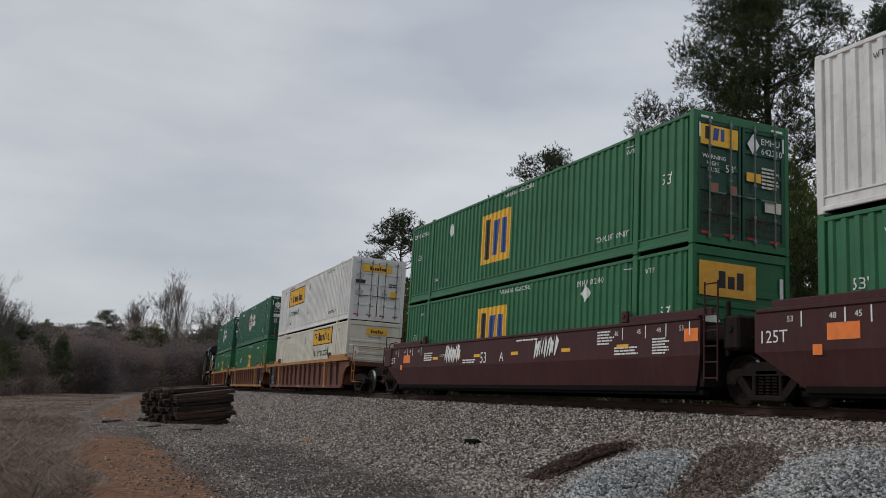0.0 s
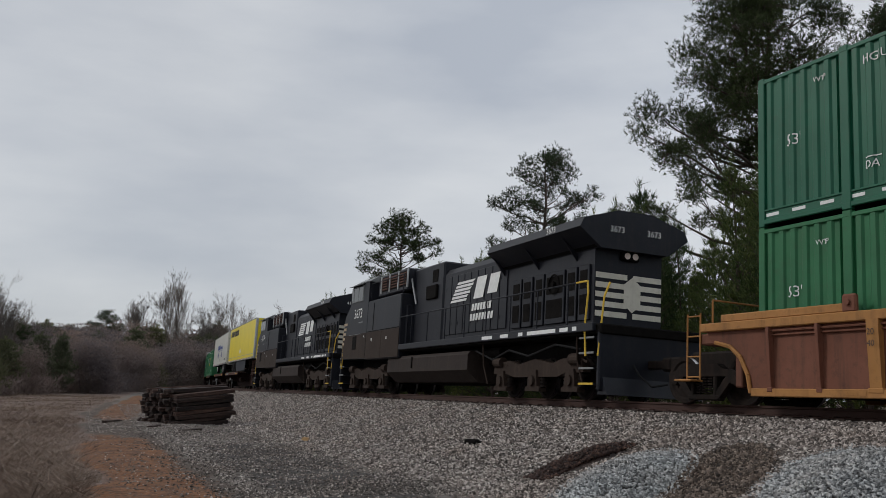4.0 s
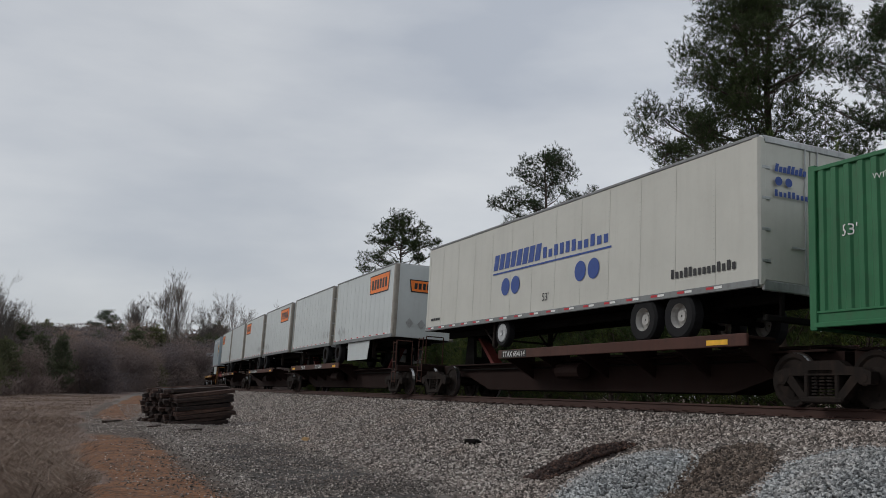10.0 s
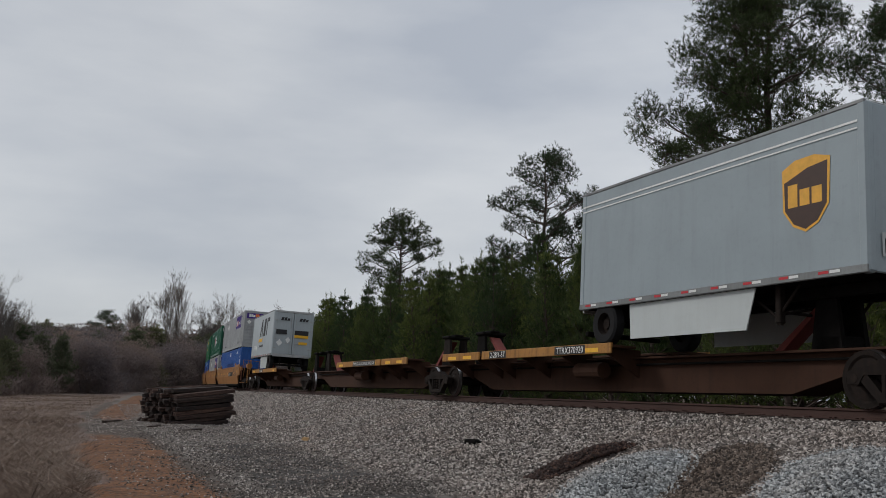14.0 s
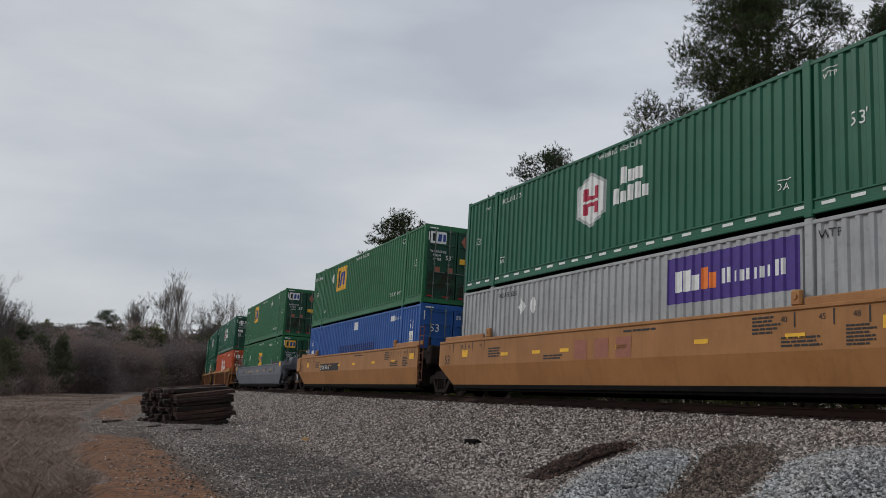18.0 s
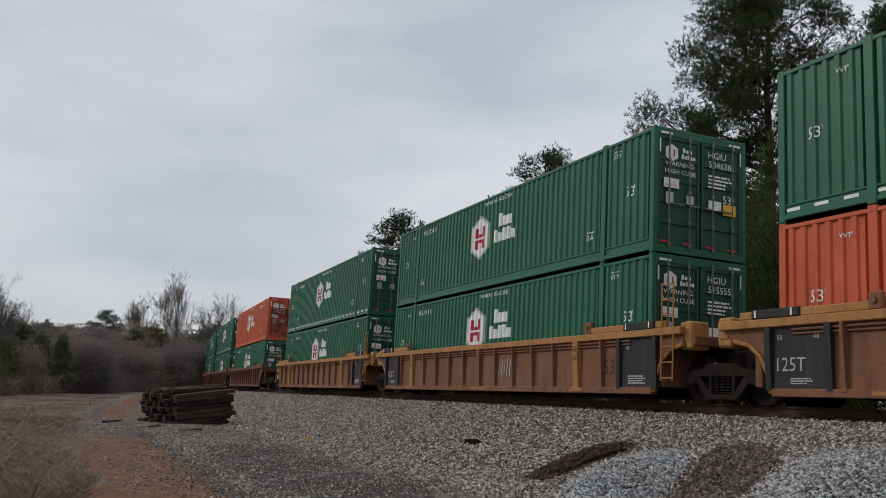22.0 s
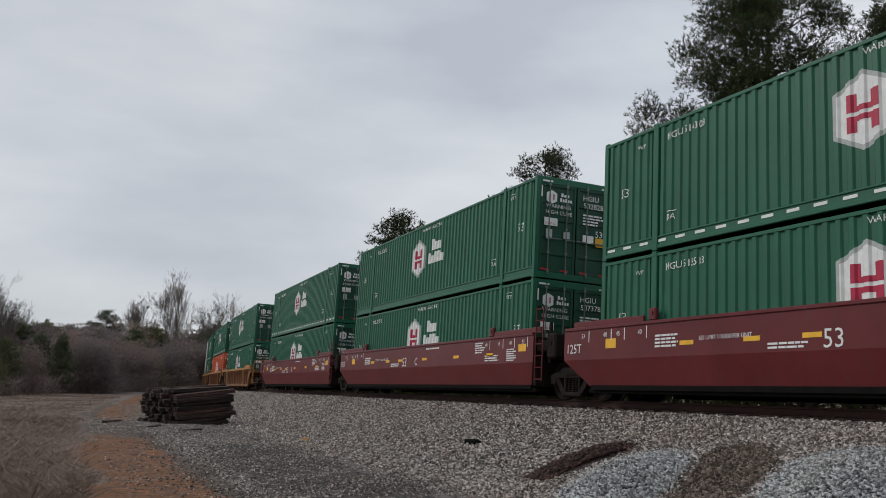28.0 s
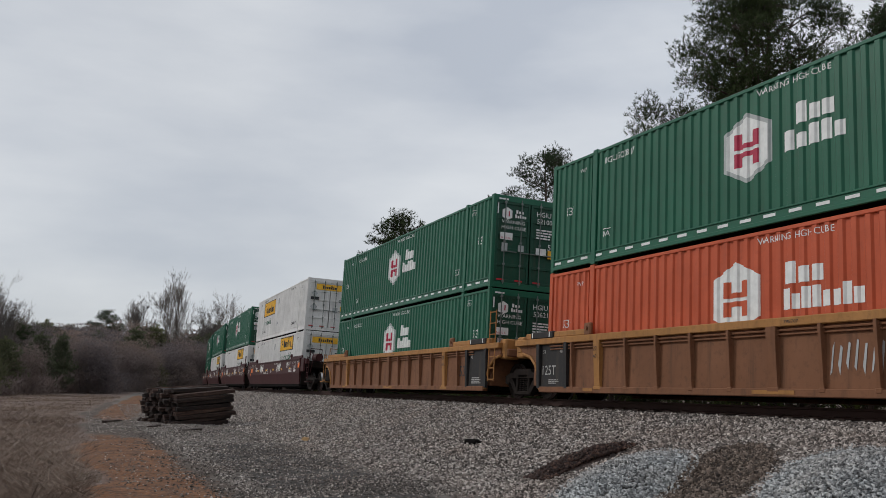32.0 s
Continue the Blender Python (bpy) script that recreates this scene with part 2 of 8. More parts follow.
# Near-black stands for the deep shade beneath loads, decks and frames.
UNDER = plain("shade_black_underframe", (0.008, 0.007, 0.0065), 0.9, vary=0.3, spec=0.08)
GALV = paint("dull_galvanised_steel", (0.42, 0.43, 0.43), 0.45, 0.5, dirt=0.4, streak=0.4)
RAIL_ALLOY = paint("weathered_alloy_rail", (0.20, 0.21, 0.21), 0.5, 0.4, dirt=0.4, streak=0.4)
POST_TAN = paint("stained_tan_corner_post", (0.29, 0.27, 0.235), 0.55, dirt=0.6, streak=0.7, dirt_colour=(0.09, 0.06, 0.045))
TREAD = plain("polished_wheel_tread", (0.45, 0.45, 0.46), 0.28, 1.0)
WHITE = plain("white_lettering", (0.74, 0.75, 0.73), 0.6, vary=0.1)
BADGE_GREY = plain("pale_grey_badge_edge", (0.40, 0.43, 0.42), 0.6)
BLACKPAINT = plain("black_lettering", (0.022, 0.022, 0.024), 0.6)
MARK_YELLOW = plain("yellow_marking", (0.80, 0.44, 0.03), 0.55)
MARK_ORANGE = plain("orange_marking", (0.82, 0.20, 0.03), 0.55)
MARK_RED = plain("red_marking", (0.50, 0.02, 0.03), 0.5)
MARK_CRIMSON = plain("crimson_marking", (0.40, 0.012, 0.05), 0.5)
MARK_BLUE = plain("blue_marking", (0.02, 0.06, 0.26), 0.5)
MARK_NAVY = plain("navy_marking", (0.012, 0.02, 0.09), 0.5)
MARK_PURPLE = plain("purple_marking", (0.055, 0.022, 0.21), 0.5)
MARK_BROWN = plain("brown_marking", (0.045, 0.018, 0.010), 0.5)
MARK_GOLD = plain("gold_marking", (0.75, 0.38, 0.04), 0.5)
MARK_GREEN = plain("dark_green_marking", (0.015, 0.11, 0.06), 0.5)
def stain(name, colour):
    """Ragged rust that lets most of the paint below show through."""
    m, n, l, b = node_mat(name)
    l.new(ramp(n, l, noise_fac(n, l, 5.0, 8, 0.7), [(0.3, tuple(c * 0.5 for c in colour)), (0.7, colour)]), b.inputs["Base Color"])
    l.new(ramp(n, l, noise_fac(n, l, 1.6, 9, 0.75, (1.0, 2.2, 1.2)), [(0.42, (0, 0, 0)), (0.66, (0.9, 0.9, 0.9))]), b.inputs["Alpha"])
    b.inputs["Roughness"].default_value = 0.9
    return m


RUST_STAIN = stain("brown_rust_stain", (0.065, 0.034, 0.022))
STENCIL_BLACK = paint("black_stencil_panel", (0.022, 0.021, 0.021), 0.7, dirt=0.4, dirt_colour=(0.10, 0.07, 0.05))
HAND_YELLOW = plain("yellow_handrail_paint", (0.66, 0.43, 0.04), 0.5)
RAIL_RUST = paint("rusty_rail_steel", (0.052, 0.025, 0.019), 0.75, dirt=0.5, streak=0.1, dirt_colour=(0.03, 0.018, 0.015))
RAIL_TOP = plain("worn_rail_head", (0.20, 0.16, 0.15), 0.35, 0.8)
TIE_WOOD = paint("creosoted_tie_wood", (0.040, 0.0245, 0.0185), 0.8, dirt=0.8, streak=0.4, dirt_colour=(0.007, 0.0055, 0.005), fade=0.6, bump=0.6)


def glass_mat(name, colour):
    m, n, l, b = node_mat(name)
    b.inputs["Base Color"].default_value = (*colour, 1)
    b.inputs["Roughness"].default_value = 0.08
    return m


CAB_GLASS = glass_mat("dark_cab_glass", (0.012, 0.014, 0.016))
m_lamp, n_, l_, b_ = node_mat("headlight_lens")
b_.inputs["Base Color"].default_value = (0.75, 0.62, 0.55, 1)
b_.inputs["Roughness"].default_value = 0.2
LENS = m_lamp


# ---- flat markings that follow the surface under them ----
def text_tris(s, size):
    """Triangles of a word in the plane, with its left end at 0."""
    def make():
        cu = bpy.data.curves.new("word", "FONT")
        cu.body, cu.size, cu.resolution_u = s, size, 2
        ob = bpy.data.objects.new("word", cu)
        me = ob.to_mesh()
        me.calc_loop_triangles()
        co = [v.co for v in me.vertices]
        tris = [[(co[i].x, co[i].y) for i in t.vertices] for t in me.loop_triangles]
        ob.to_mesh_clear()
        bpy.data.objects.remove(ob)
        bpy.data.curves.remove(cu)
        x0 = min((q[0] for t in tris for q in t), default=0)
        return [[(q[0] - x0, q[1]) for q in t] for t in tris]
    return kept(("word", s, size), make)


def word(s, x, z, size, squeeze=1.0, centre=False):
    tris = text_tris(s, size)
    w = max((q[0] for t in tris for q in t), default=0) * squeeze
    x -= w / 2 if centre else 0
    return [[(x + q[0] * squeeze, z + q[1]) for q in t] for t in tris]


def rect(x0, x1, z0, z1):
    return [(x0, z0), (x1, z0), (x1, z1), (x0, z1)]


def blocks(x, z, w, h, n, seed=0, slant=0.0, gap=0.25, caps=False):
    """A brand's word as a row of plain blocks."""
    rnd = random.Random(seed)
    step = w / n
    out = []
    for i in range(n):
        hh = h * (1.0 if i == 0 or caps else rnd.choice((0.72, 0.72, 1.0)))
        a, b = x + i * step, x + (i + 1 - gap) * step
        out.append([(a, z), (b, z), (b + slant * hh, z + hh), (a + slant * hh, z + hh)])
    return out


def bars(x, z, w, h, rows, seed=0):
    """Small writing that cannot be read: rows of plain bars."""
    rnd = random.Random(seed)
    out = []
    for r in range(rows):
        zz = z + h * (rows - 1 - r) / rows
        at = x
        end = x + w * rnd.uniform(0.7, 1.0)
        while at < end:
            ln = min(rnd.uniform(0.12, 0.3) * w, end - at)
            out.append(rect(at, at + ln * 0.88, zz, zz + h / rows * 0.55))
            at += ln
    return out


def clip_strip(poly, lo, hi):
    for lim, sg in ((lo, 1), (hi, -1)):
        out = []
        for p, q in zip(poly, poly[1:] + poly[:1]):
            ip, iq = (p[0] - lim) * sg >= 0, (q[0] - lim) * sg >= 0
            if ip:
                out.append(p)
            if ip != iq:
                f = (lim - p[0]) / (q[0] - p[0])
                out.append((lim, p[1] + f * (q[1] - p[1])))
        poly = out
        if len(poly) < 3:
            return []
    return poly


def decal(polys, surface=None, proud=0.004):
    """A marking on a side that faces -y. surface: (x, depth) pairs of the face under it."""
    b = Build()
    if surface is None:
        for p in polys:
            b.add([(x, -proud, z) for x, z in p], [tuple(range(len(p)))])
        return b
    xs = [q[0] for q in surface]
    for p in polys:
        lo, hi = min(q[0] for q in p), max(q[0] for q in p)
        for (xa, da), (xb, db) in zip(surface, surface[1:]):
            if xb <= lo or xa >= hi:
                continue
            c = clip_strip(list(p), xa, xb)
            if len(c) >= 3:
                b.add([(x, da + (db - da) * (x - xa) / (xb - xa) - proud, z) for x, z in c], [tuple(range(len(c)))])
    return b


# ---- containers, 53 feet ----
CL, CW, CH = 16.154, 2.591, 2.896
LOW, HIGH = 0.345, 3.254


def wave(x0, x1, pitch=0.278, out=0.008, deep=0.046):
    n = max(1, round((x1 - x0) / pitch))
    p = (x1 - x0) / n
    pts = [(x0, out)]
    for i in range(n):
        a = x0 + i * p
        pts += [(a + 0.36 * p, out), (a + 0.50 * p, deep), (a + 0.86 * p, deep), (a + p, out)]
    return pts


SIDE = [(-CL / 2, 0.0), (-7.93, 0.0), (-7.92, 0.05), (-7.87, 0.05)] + wave(-7.86, -6.25) + [(-6.24, 0.055), (-6.19, 0.055), (-6.18, 0.0), (-6.00, 0.0), (-5.99, 0.055), (-5.94, 0.055)] + wave(-5.93, 5.93) + [(5.94, 0.055), (5.99, 0.055), (6.00, 0.0), (6.18, 0.0), (6.19, 0.055), (6.24, 0.055)] + wave(6.25, 7.86) + [(7.87, 0.05), (7.92, 0.05), (7.93, 0.0), (CL / 2, 0.0)]


def side_mesh(material):
    def make():
        b = Build()
        pts = [q for q in SIDE]
        for (xa, da), (xb, db) in zip(pts, pts[1:]):
            b.add([(xa, da, 0.30), (xb, db, 0.30), (xb, db, 2.82), (xa, da, 2.82)], [(0, 1, 2, 3)])
        b.box(-CL / 2 + 0.1, CL / 2 - 0.1, 0.060, 0.07, 0.17, 2.80)
        return b.mesh("side_panel", material)
    return kept(("side", material.name), make)


def door_mesh(material):
    """One leaf of an end door with five pressed panels; it faces +x, hinged at y = 0."""
    def make():
        b = Build()
        w, h = 1.17, 2.52
        b.box(-0.05, -0.02, 0, w, 0, h)
        for y0, y1 in ((0, 0.09), (w - 0.07, w)):
            b.cbox(-0.05, 0.012, y0, y1, 0, h, 0.008)
        n = 5
        for i in range(n + 1):
            z = i * (h - 0.09) / n
            b.cbox(-0.05, 0.008, 0.09, w - 0.07, z, z + 0.09, 0.008)
        return b.mesh("door", material)
    return kept(("door", material.name), make)


def rod_mesh():
    def make():
        b = Build().cyl((0, 0, -0.06), (0, 0, 2.60), 0.017, 8)
        for z in (0.02, 0.55, 1.25, 1.95, 2.48):
            b.cbox(-0.02, 0.02, -0.04, 0.04, z - 0.03, z + 0.03, 0.006)
        b.cbox(0.01, 0.035, 0.0, 0.42, 0.93, 0.965, 0.006)
        return b.mesh("lock_rod", ROD_STEEL)
    return kept("rod", make)


def front_mesh(material):
    def make():
        b = Build()
        pts = [(z, d) for z, d in wave(-1.18, 1.18, 0.26, 0.005, 0.04)]
        for (ya, da), (yb, db) in zip(pts, pts[1:]):
            b.add([(-da, ya, 0.2), (-db, yb, 0.2), (-db, yb, 2.75), (-da, ya, 2.75)], [(0, 1, 2, 3)])
        return b.mesh("front_wall", material)
    return kept(("front", material.name), make)


def ribbed_front(material):
    """A front wall with level ribs."""
    def make():
        b = Build().box(-0.06, -0.025, -1.2, 1.2, 0.2, 2.75)
        for i in range(7):
            b.cbox(-0.03, 0.004, -1.17, 1.17, 0.3 + i * 0.27, 0.42 + i * 0.27, 0.012)
        return b.mesh("front_wall", material)
    return kept(("rfront", material.name), make)


def hexagon(x, z, w, h):
    return [(x - w / 2, z - h * 0.28), (x, z - h / 2), (x + w / 2, z - h * 0.28), (x + w / 2, z + h * 0.28), (x, z + h / 2), (x - w / 2, z + h * 0.28)]


def diamond(x, z, w, h):
    return [(x - w / 2, z), (x, z - h / 2), (x + w / 2, z), (x, z + h / 2)]


BADGE_AT = {"646612": -1.3, "514792": -1.3, "514308": -0.62, "515518": -0.62}    # middle of the badge on boxes that differ


def hub_side(ident, orange=False):
    """White words and a hexagon badge for the side of a box: lists of (name, polygons, material)."""
    c = -1.18 if orange else BADGE_AT.get(ident[5:], -0.88)
    w1 = 1.77 if orange else 1.42
    marks = [("hexagon_badge", [hexagon(c, 1.66, 1.24, 1.38) if orange else hexagon(c, 1.66, 1.10, 1.24)], WHITE),
             ("brand_word", blocks(c + 1.22, 1.80, 0.92, 0.40, 3, 2, gap=0.2) + blocks(c + 0.94 + (0.24 if orange else 0), 1.34, w1, 0.38, 8 if orange else 5, 3, gap=0.18), WHITE)]
    bar = [rect(c - 0.33, c - 0.15, 1.30, 1.59), rect(c - 0.33, c - 0.15, 1.66, 1.98), rect(c + 0.13, c + 0.31, 1.30, 1.59), rect(c + 0.13, c + 0.31, 1.66, 1.98), rect(c - 0.15, c + 0.13, 1.49, 1.59), rect(c - 0.15, c + 0.13, 1.66, 1.76)]
    if not orange:
        marks.insert(0, ("badge_edge", [hexagon(c, 1.66, 1.26, 1.42)], BADGE_GREY))
    marks.append(("badge_emblem", bar, ORANGE if orange else MARK_CRIMSON))
    marks += [("high_cube_notice", word("WARNING HIGH CUBE", -0.6, 2.63 - 0.02, 0.17), WHITE),
              ("length_mark", word("53'", 7.0, 1.42, 0.34) + word("53'", -7.4, 1.42, 0.30), WHITE),
              ("lift_mark", word("WTP", 6.42, 2.44, 0.15) + [rect(6.42, 6.75, 2.60, 2.615)] + word("WTP", -6.75, 2.44, 0.13), WHITE),
              ("lift_mark", word("DA", 5.35, 0.62, 0.2) + [rect(5.35, 5.7, 0.80, 0.82)] + word("DA", -5.72, 0.62, 0.2) + [rect(-5.72, -5.4, 0.80, 0.82)], WHITE),
              ("box_number", word(ident, 4.0 if orange else -5.72, 2.44, 0.22), WHITE)]
    return marks


def emp_side(ident, low=False, plate=MARK_YELLOW, lx=-2.75):
    """Square badge of plain shapes, diamonds and notices."""
    big = ident[5:] in ("602240", "642210")
    half = 0.95 if big else 0.76
    x0, x1 = lx - half, lx + half
    z0, z1 = (0.75, 2.30) if big else (1.24, 2.10) if low else (1.5, 2.62)
    where = {"602240": (4.02, 2.23), "642210": (-4.44, 2.25), "644830": (3.17, 2.31), "264072": (-4.40, 2.20)}.get(ident[5:], (-4.5, 1.86))
    k = half / 0.76
    return [("square_badge", [rect(x0, x1, z0, z1)], plate),
            ("badge_figure", [rect(x0 + 0.16 * k, x0 + 0.46 * k, z0 + 0.14, z1 - 0.16)], BLACKPAINT),
            ("badge_figure", [[(x0 + 0.58 * k, z0 + 0.22), (x0 + 0.86 * k, z0 + 0.22), (x0 + 0.96 * k, z1 - 0.26), (x0 + 0.66 * k, z1 - 0.26)], rect(x0 + 1.06 * k, x0 + 1.34 * k, z0 + 0.22, z1 - 0.26)], MARK_BLUE),
            ("placard", [diamond(*where, 0.42, 0.46)], WHITE),
            ("high_cube_notice", word("WARNING HIGH CUBE", -0.6, 2.62, 0.17), WHITE),
            ("lift_mark", word("WTP", 6.42 if low else 5.65, 2.44, 0.16) + [rect(5.65, 5.95, 2.61, 2.63)] + word("WTP", -6.75, 2.4, 0.13), WHITE),
            ("length_mark", word("53'", 7.0, 1.42, 0.34) + word("53'", -7.4, 1.55, 0.28), WHITE),
            ("lift_mark", word("TOP LIFT ONLY", 4.4, 0.5, 0.2) + word("DA", -5.7, 0.6, 0.18), WHITE),
            ("box_number", word(ident, -7.8 if not low else 3.6, 2.42, 0.2), WHITE)]


def jb_side(low):
    x0, x1 = (1.55, 5.2) if low else (-5.5, -1.5)
    z0, z1 = (1.98, 2.70) if low else (1.62, 2.50)
    zt = 1.43 if low else 1.05
    return [("brand_plate", [rect(x0 - 0.05, x1 + 0.05, z0 - 0.05, z1 + 0.05)], BLACKPAINT),
            ("brand_plate", [rect(x0, x1, z0, z1)], MARK_YELLOW),
            ("brand_figure", blocks(x0 + 1.05, z0 + 0.16, x1 - x0 - 1.5, 0.42, 7, 4, gap=0.3) + [[(x0 + 0.3, z0 + 0.5), (x0 + 0.75, z0 + 0.22), (x0 + 0.8, z0 + 0.3), (x0 + 0.35, z0 + 0.58)]], BLACKPAINT),
            ("brand_scroll", [rect(x0 + 0.2, x0 + 0.7, z1 - 0.22, z1 - 0.18), rect(x1 - 0.7, x1 - 0.2, z0 + 0.14, z0 + 0.18)], BLACKPAINT),
            ("intermodal_word", word("Intermodal", x0 + (0.2 if low else 0.4), zt - 0.05, 0.60 if low else 0.54, 1.15 if low else 1.0), MARK_GREEN),
            ("stack_notice", word("STACK LIMIT 3 HIGH", -5.8, 2.6, 0.15) + word("STACK LIMIT 3 HIGH", 3.4, 2.6, 0.15), BLACKPAINT),
            ("lift_notice", word("TOP LIFT ONLY", -5.7, 0.5, 0.2) + word("TOP LIFT ONLY", 4.2, 0.5, 0.2), BLACKPAINT),
            ("lift_mark", word("WTP", -6.9, 2.45, 0.16) + word("WTP", 6.4, 2.45, 0.16), BLACKPAINT),
            ("placard", [diamond(-0.3, 2.3, 0.36, 0.4), diamond(-0.4, 0.9, 0.36, 0.4)], GALV)]


def grey_side(low):
    return [("brand_plate", [rect(2.18, 5.84, 1.68, 2.66)], MARK_PURPLE),
            ("brand_figure", blocks(2.45, 1.92, 0.8, 0.44, 3, 5, gap=0.12) + blocks(3.85, 1.98, 1.75, 0.30, 10, 6, gap=0.5), WHITE),
            ("brand_figure", blocks(3.27, 1.92, 0.48, 0.44, 2, 7, gap=0.12), MARK_ORANGE),
            ("placard", [diamond(-4.25, 2.15, 0.42, 0.46), diamond(-3.6, 2.15, 0.42, 0.46)], WHITE),
            ("lift_notice", word("TOP LIFT ONLY", 4.6, 0.38, 0.24) + word("TOP LIFT ONLY", -5.9, 0.38, 0.2), BLACKPAINT),
            ("lift_mark", word("WTP", 6.3, 2.5, 0.22), BLACKPAINT),
            ("box_number", word("FXEU 553520", -5.7, 2.5, 0.2), BLACKPAINT)]


def blue_side(seed):
    rnd = random.Random(seed)
    return [("repainted_patch", [rect(-2.44, 2.9, 0.85, 1.72), rect(7.1, 7.9, 0.9, 1.5)] if seed % 2 else [rect(-1.2, 1.6, 2.1, 2.5), rect(-7.9, -7.2, 0.7, 1.3)], BLUE_PATCH),
            ("length_mark", word("53", 6.95, 2.0, 0.5) + word("53", -7.7, 1.9, 0.5), WHITE),
            ("height_plate", [rect(6.92, 7.42, 1.48, 1.92), rect(-0.2, 0.3, 2.34, 2.68), rect(-7.7, -7.2, 1.3, 1.7)], WHITE),
            ("height_figures", word("110", 6.97, 1.62, 0.24) + word("11", -0.08, 2.44, 0.2) + bars(6.97, 1.5, 0.4, 0.1, 2), MARK_BLUE),
            ("number_panel", [rect(4.75, 5.25, 2.42, 2.62)], WHITE),
            ("box_number", word("881420" if seed % 2 else "881919", 5.3, 2.42, 0.2), WHITE)]


def container(s_right, h, kind, ident="", doors=True, low=False, lx=-2.75):
    """A 53-foot box whose leading end is at s_right in the train."""
    body, dark, name, label = {
        "hub": (GREEN, GREEN_SHADED, "shipping_container", "green corrugated shipping container with white hexagon badge"),
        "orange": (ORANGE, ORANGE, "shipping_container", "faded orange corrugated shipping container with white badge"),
        "emp": (GREEN_EMP, GREEN_SHADED, "shipping_container", "green corrugated shipping container with yellow square badge"),
        "jb": (WHITE_BOX, WHITE_BOX, "shipping_container", "white ribbed shipping container with yellow name plate"),
        "cream": (CREAM_BOX, CREAM_BOX, "shipping_container", "cream ribbed shipping container with yellow name plate"),
        "grey": (GREY_BOX, GREY_BOX, "shipping_container", "grey corrugated shipping container with purple name plate"),
        "blue": (BLUE, BLUE, "shipping_container", "blue corrugated shipping container with repainted patches"),
    }[kind]
    label += (" in a well car" if h < 1 else " atop another" if h > 2 else " on a spine car")
    c = thing(name, label, "container", "containers on the train")
    y = CW / 2
    part("side_panel", side_mesh(body), None, c, m=shift(0, -y))
    part("side_panel", side_mesh(body), None, c, m=shift(0, y) @ Matrix.Rotation(math.pi, 4, "Z"))
    part("roof", kept(("roof", body.name), lambda: Build().box(-8.0, 8.0, -1.22, 1.22, 2.845, 2.875).mesh("roof", body)), None, c)
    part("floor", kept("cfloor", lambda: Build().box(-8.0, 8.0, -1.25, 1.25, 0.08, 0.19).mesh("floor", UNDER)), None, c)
    post = kept(("post", body.name), lambda: Build().cbox(-0.075, 0.075, -0.005, 0.11, 0.0, CH, 0.012).mesh("corner_post", body))
    mid = kept(("mid", body.name), lambda: Build().cbox(-0.095, 0.095, -0.016, 0.06, 0.0, CH, 0.012).mesh("side_post", body))
    top = kept(("top", body.name), lambda: Build().cbox(-8.0, 8.0, -0.004, 0.07, 2.775, 2.855, 0.012).mesh("top_rail", body))
    bot = kept(("bot", body.name), lambda: Build().cbox(-8.0, 8.0, -0.006, 0.05, 0.045, 0.135, 0.012).cbox(-8.0, 8.0, 0.024, 0.07, 0.13, 0.30, 0.006).cbox(-8.0, 8.0, 0.0, 0.06, 0.285, 0.325, 0.008).mesh("bottom_rail", body))
    cast = kept(("cast", body.name), lambda: Build().cbox(-0.09, 0.09, -0.020, 0.10, 0.0, 0.12, 0.012).mesh("corner_casting", body))
    back = Matrix.Rotation(math.pi, 4, "Z")
    for sg, turn in ((-1, Matrix.Identity(4)), (1, back)):
        part("top_rail", top, None, c, m=shift(0, sg * y) @ turn)
        part("bottom_rail", bot, None, c, m=shift(0, sg * y) @ turn)
        for x in (-8.0, 8.0):
            part("corner_post", post, None, c, m=shift(x, sg * y) @ turn)
        for x in (-6.09, 6.09):
            part("side_post", mid, None, c, m=shift(x, sg * y) @ turn)
            for z in (0.0, CH - 0.12):
                part("corner_casting", cast, None, c, m=shift(x, sg * y, z) @ turn)
    # the ends
    frame_m = kept(("end", body.name), lambda: Build().cbox(-0.06, 0.02, -1.2, 1.2, 0.02, 0.19, 0.01).cbox(-0.06, 0.02, -1.2, 1.2, 2.70, 2.89, 0.01).mesh("end_frame", body))
    for sg in (-1, 1):
        m = shift(sg * 8.05) @ (Matrix.Identity(4) if sg > 0 else back)
        part("end_frame", frame_m, None, c, m=m)
        has_doors = (sg > 0) == doors
        if has_doors:
            for q in (-1, 1):
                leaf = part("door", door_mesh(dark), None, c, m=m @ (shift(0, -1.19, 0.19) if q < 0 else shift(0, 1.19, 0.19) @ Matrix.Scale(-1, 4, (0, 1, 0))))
                for yy in (0.30, 0.86):
                    part("lock_rod", rod_mesh(), None, leaf, m=shift(0.045, yy, 0))
        else:
            part("front_wall", ribbed_front(body) if kind in ("jb", "cream", "grey", "emp") else front_mesh(body), None, c, m=m)
    # markings on the side that is seen
    marks = {"hub": lambda: hub_side(ident), "orange": lambda: hub_side(ident, True), "emp": lambda: emp_side(ident, low, lx=lx), "jb": lambda: jb_side(low), "cream": lambda: jb_side(low),
             "grey": lambda: grey_side(low), "blue": lambda: blue_side(len(ident))}[kind]()
    for i, (nm, polys, mt) in enumerate(marks):
        part(nm, kept(("mark", kind, ident if "number" in nm or kind in ("emp", "hub") else "", low, lx, i), lambda: decal(polys, SIDE, 0.003 + 0.002 * i).mesh(nm, mt)), None, c, m=shift(0, -y))
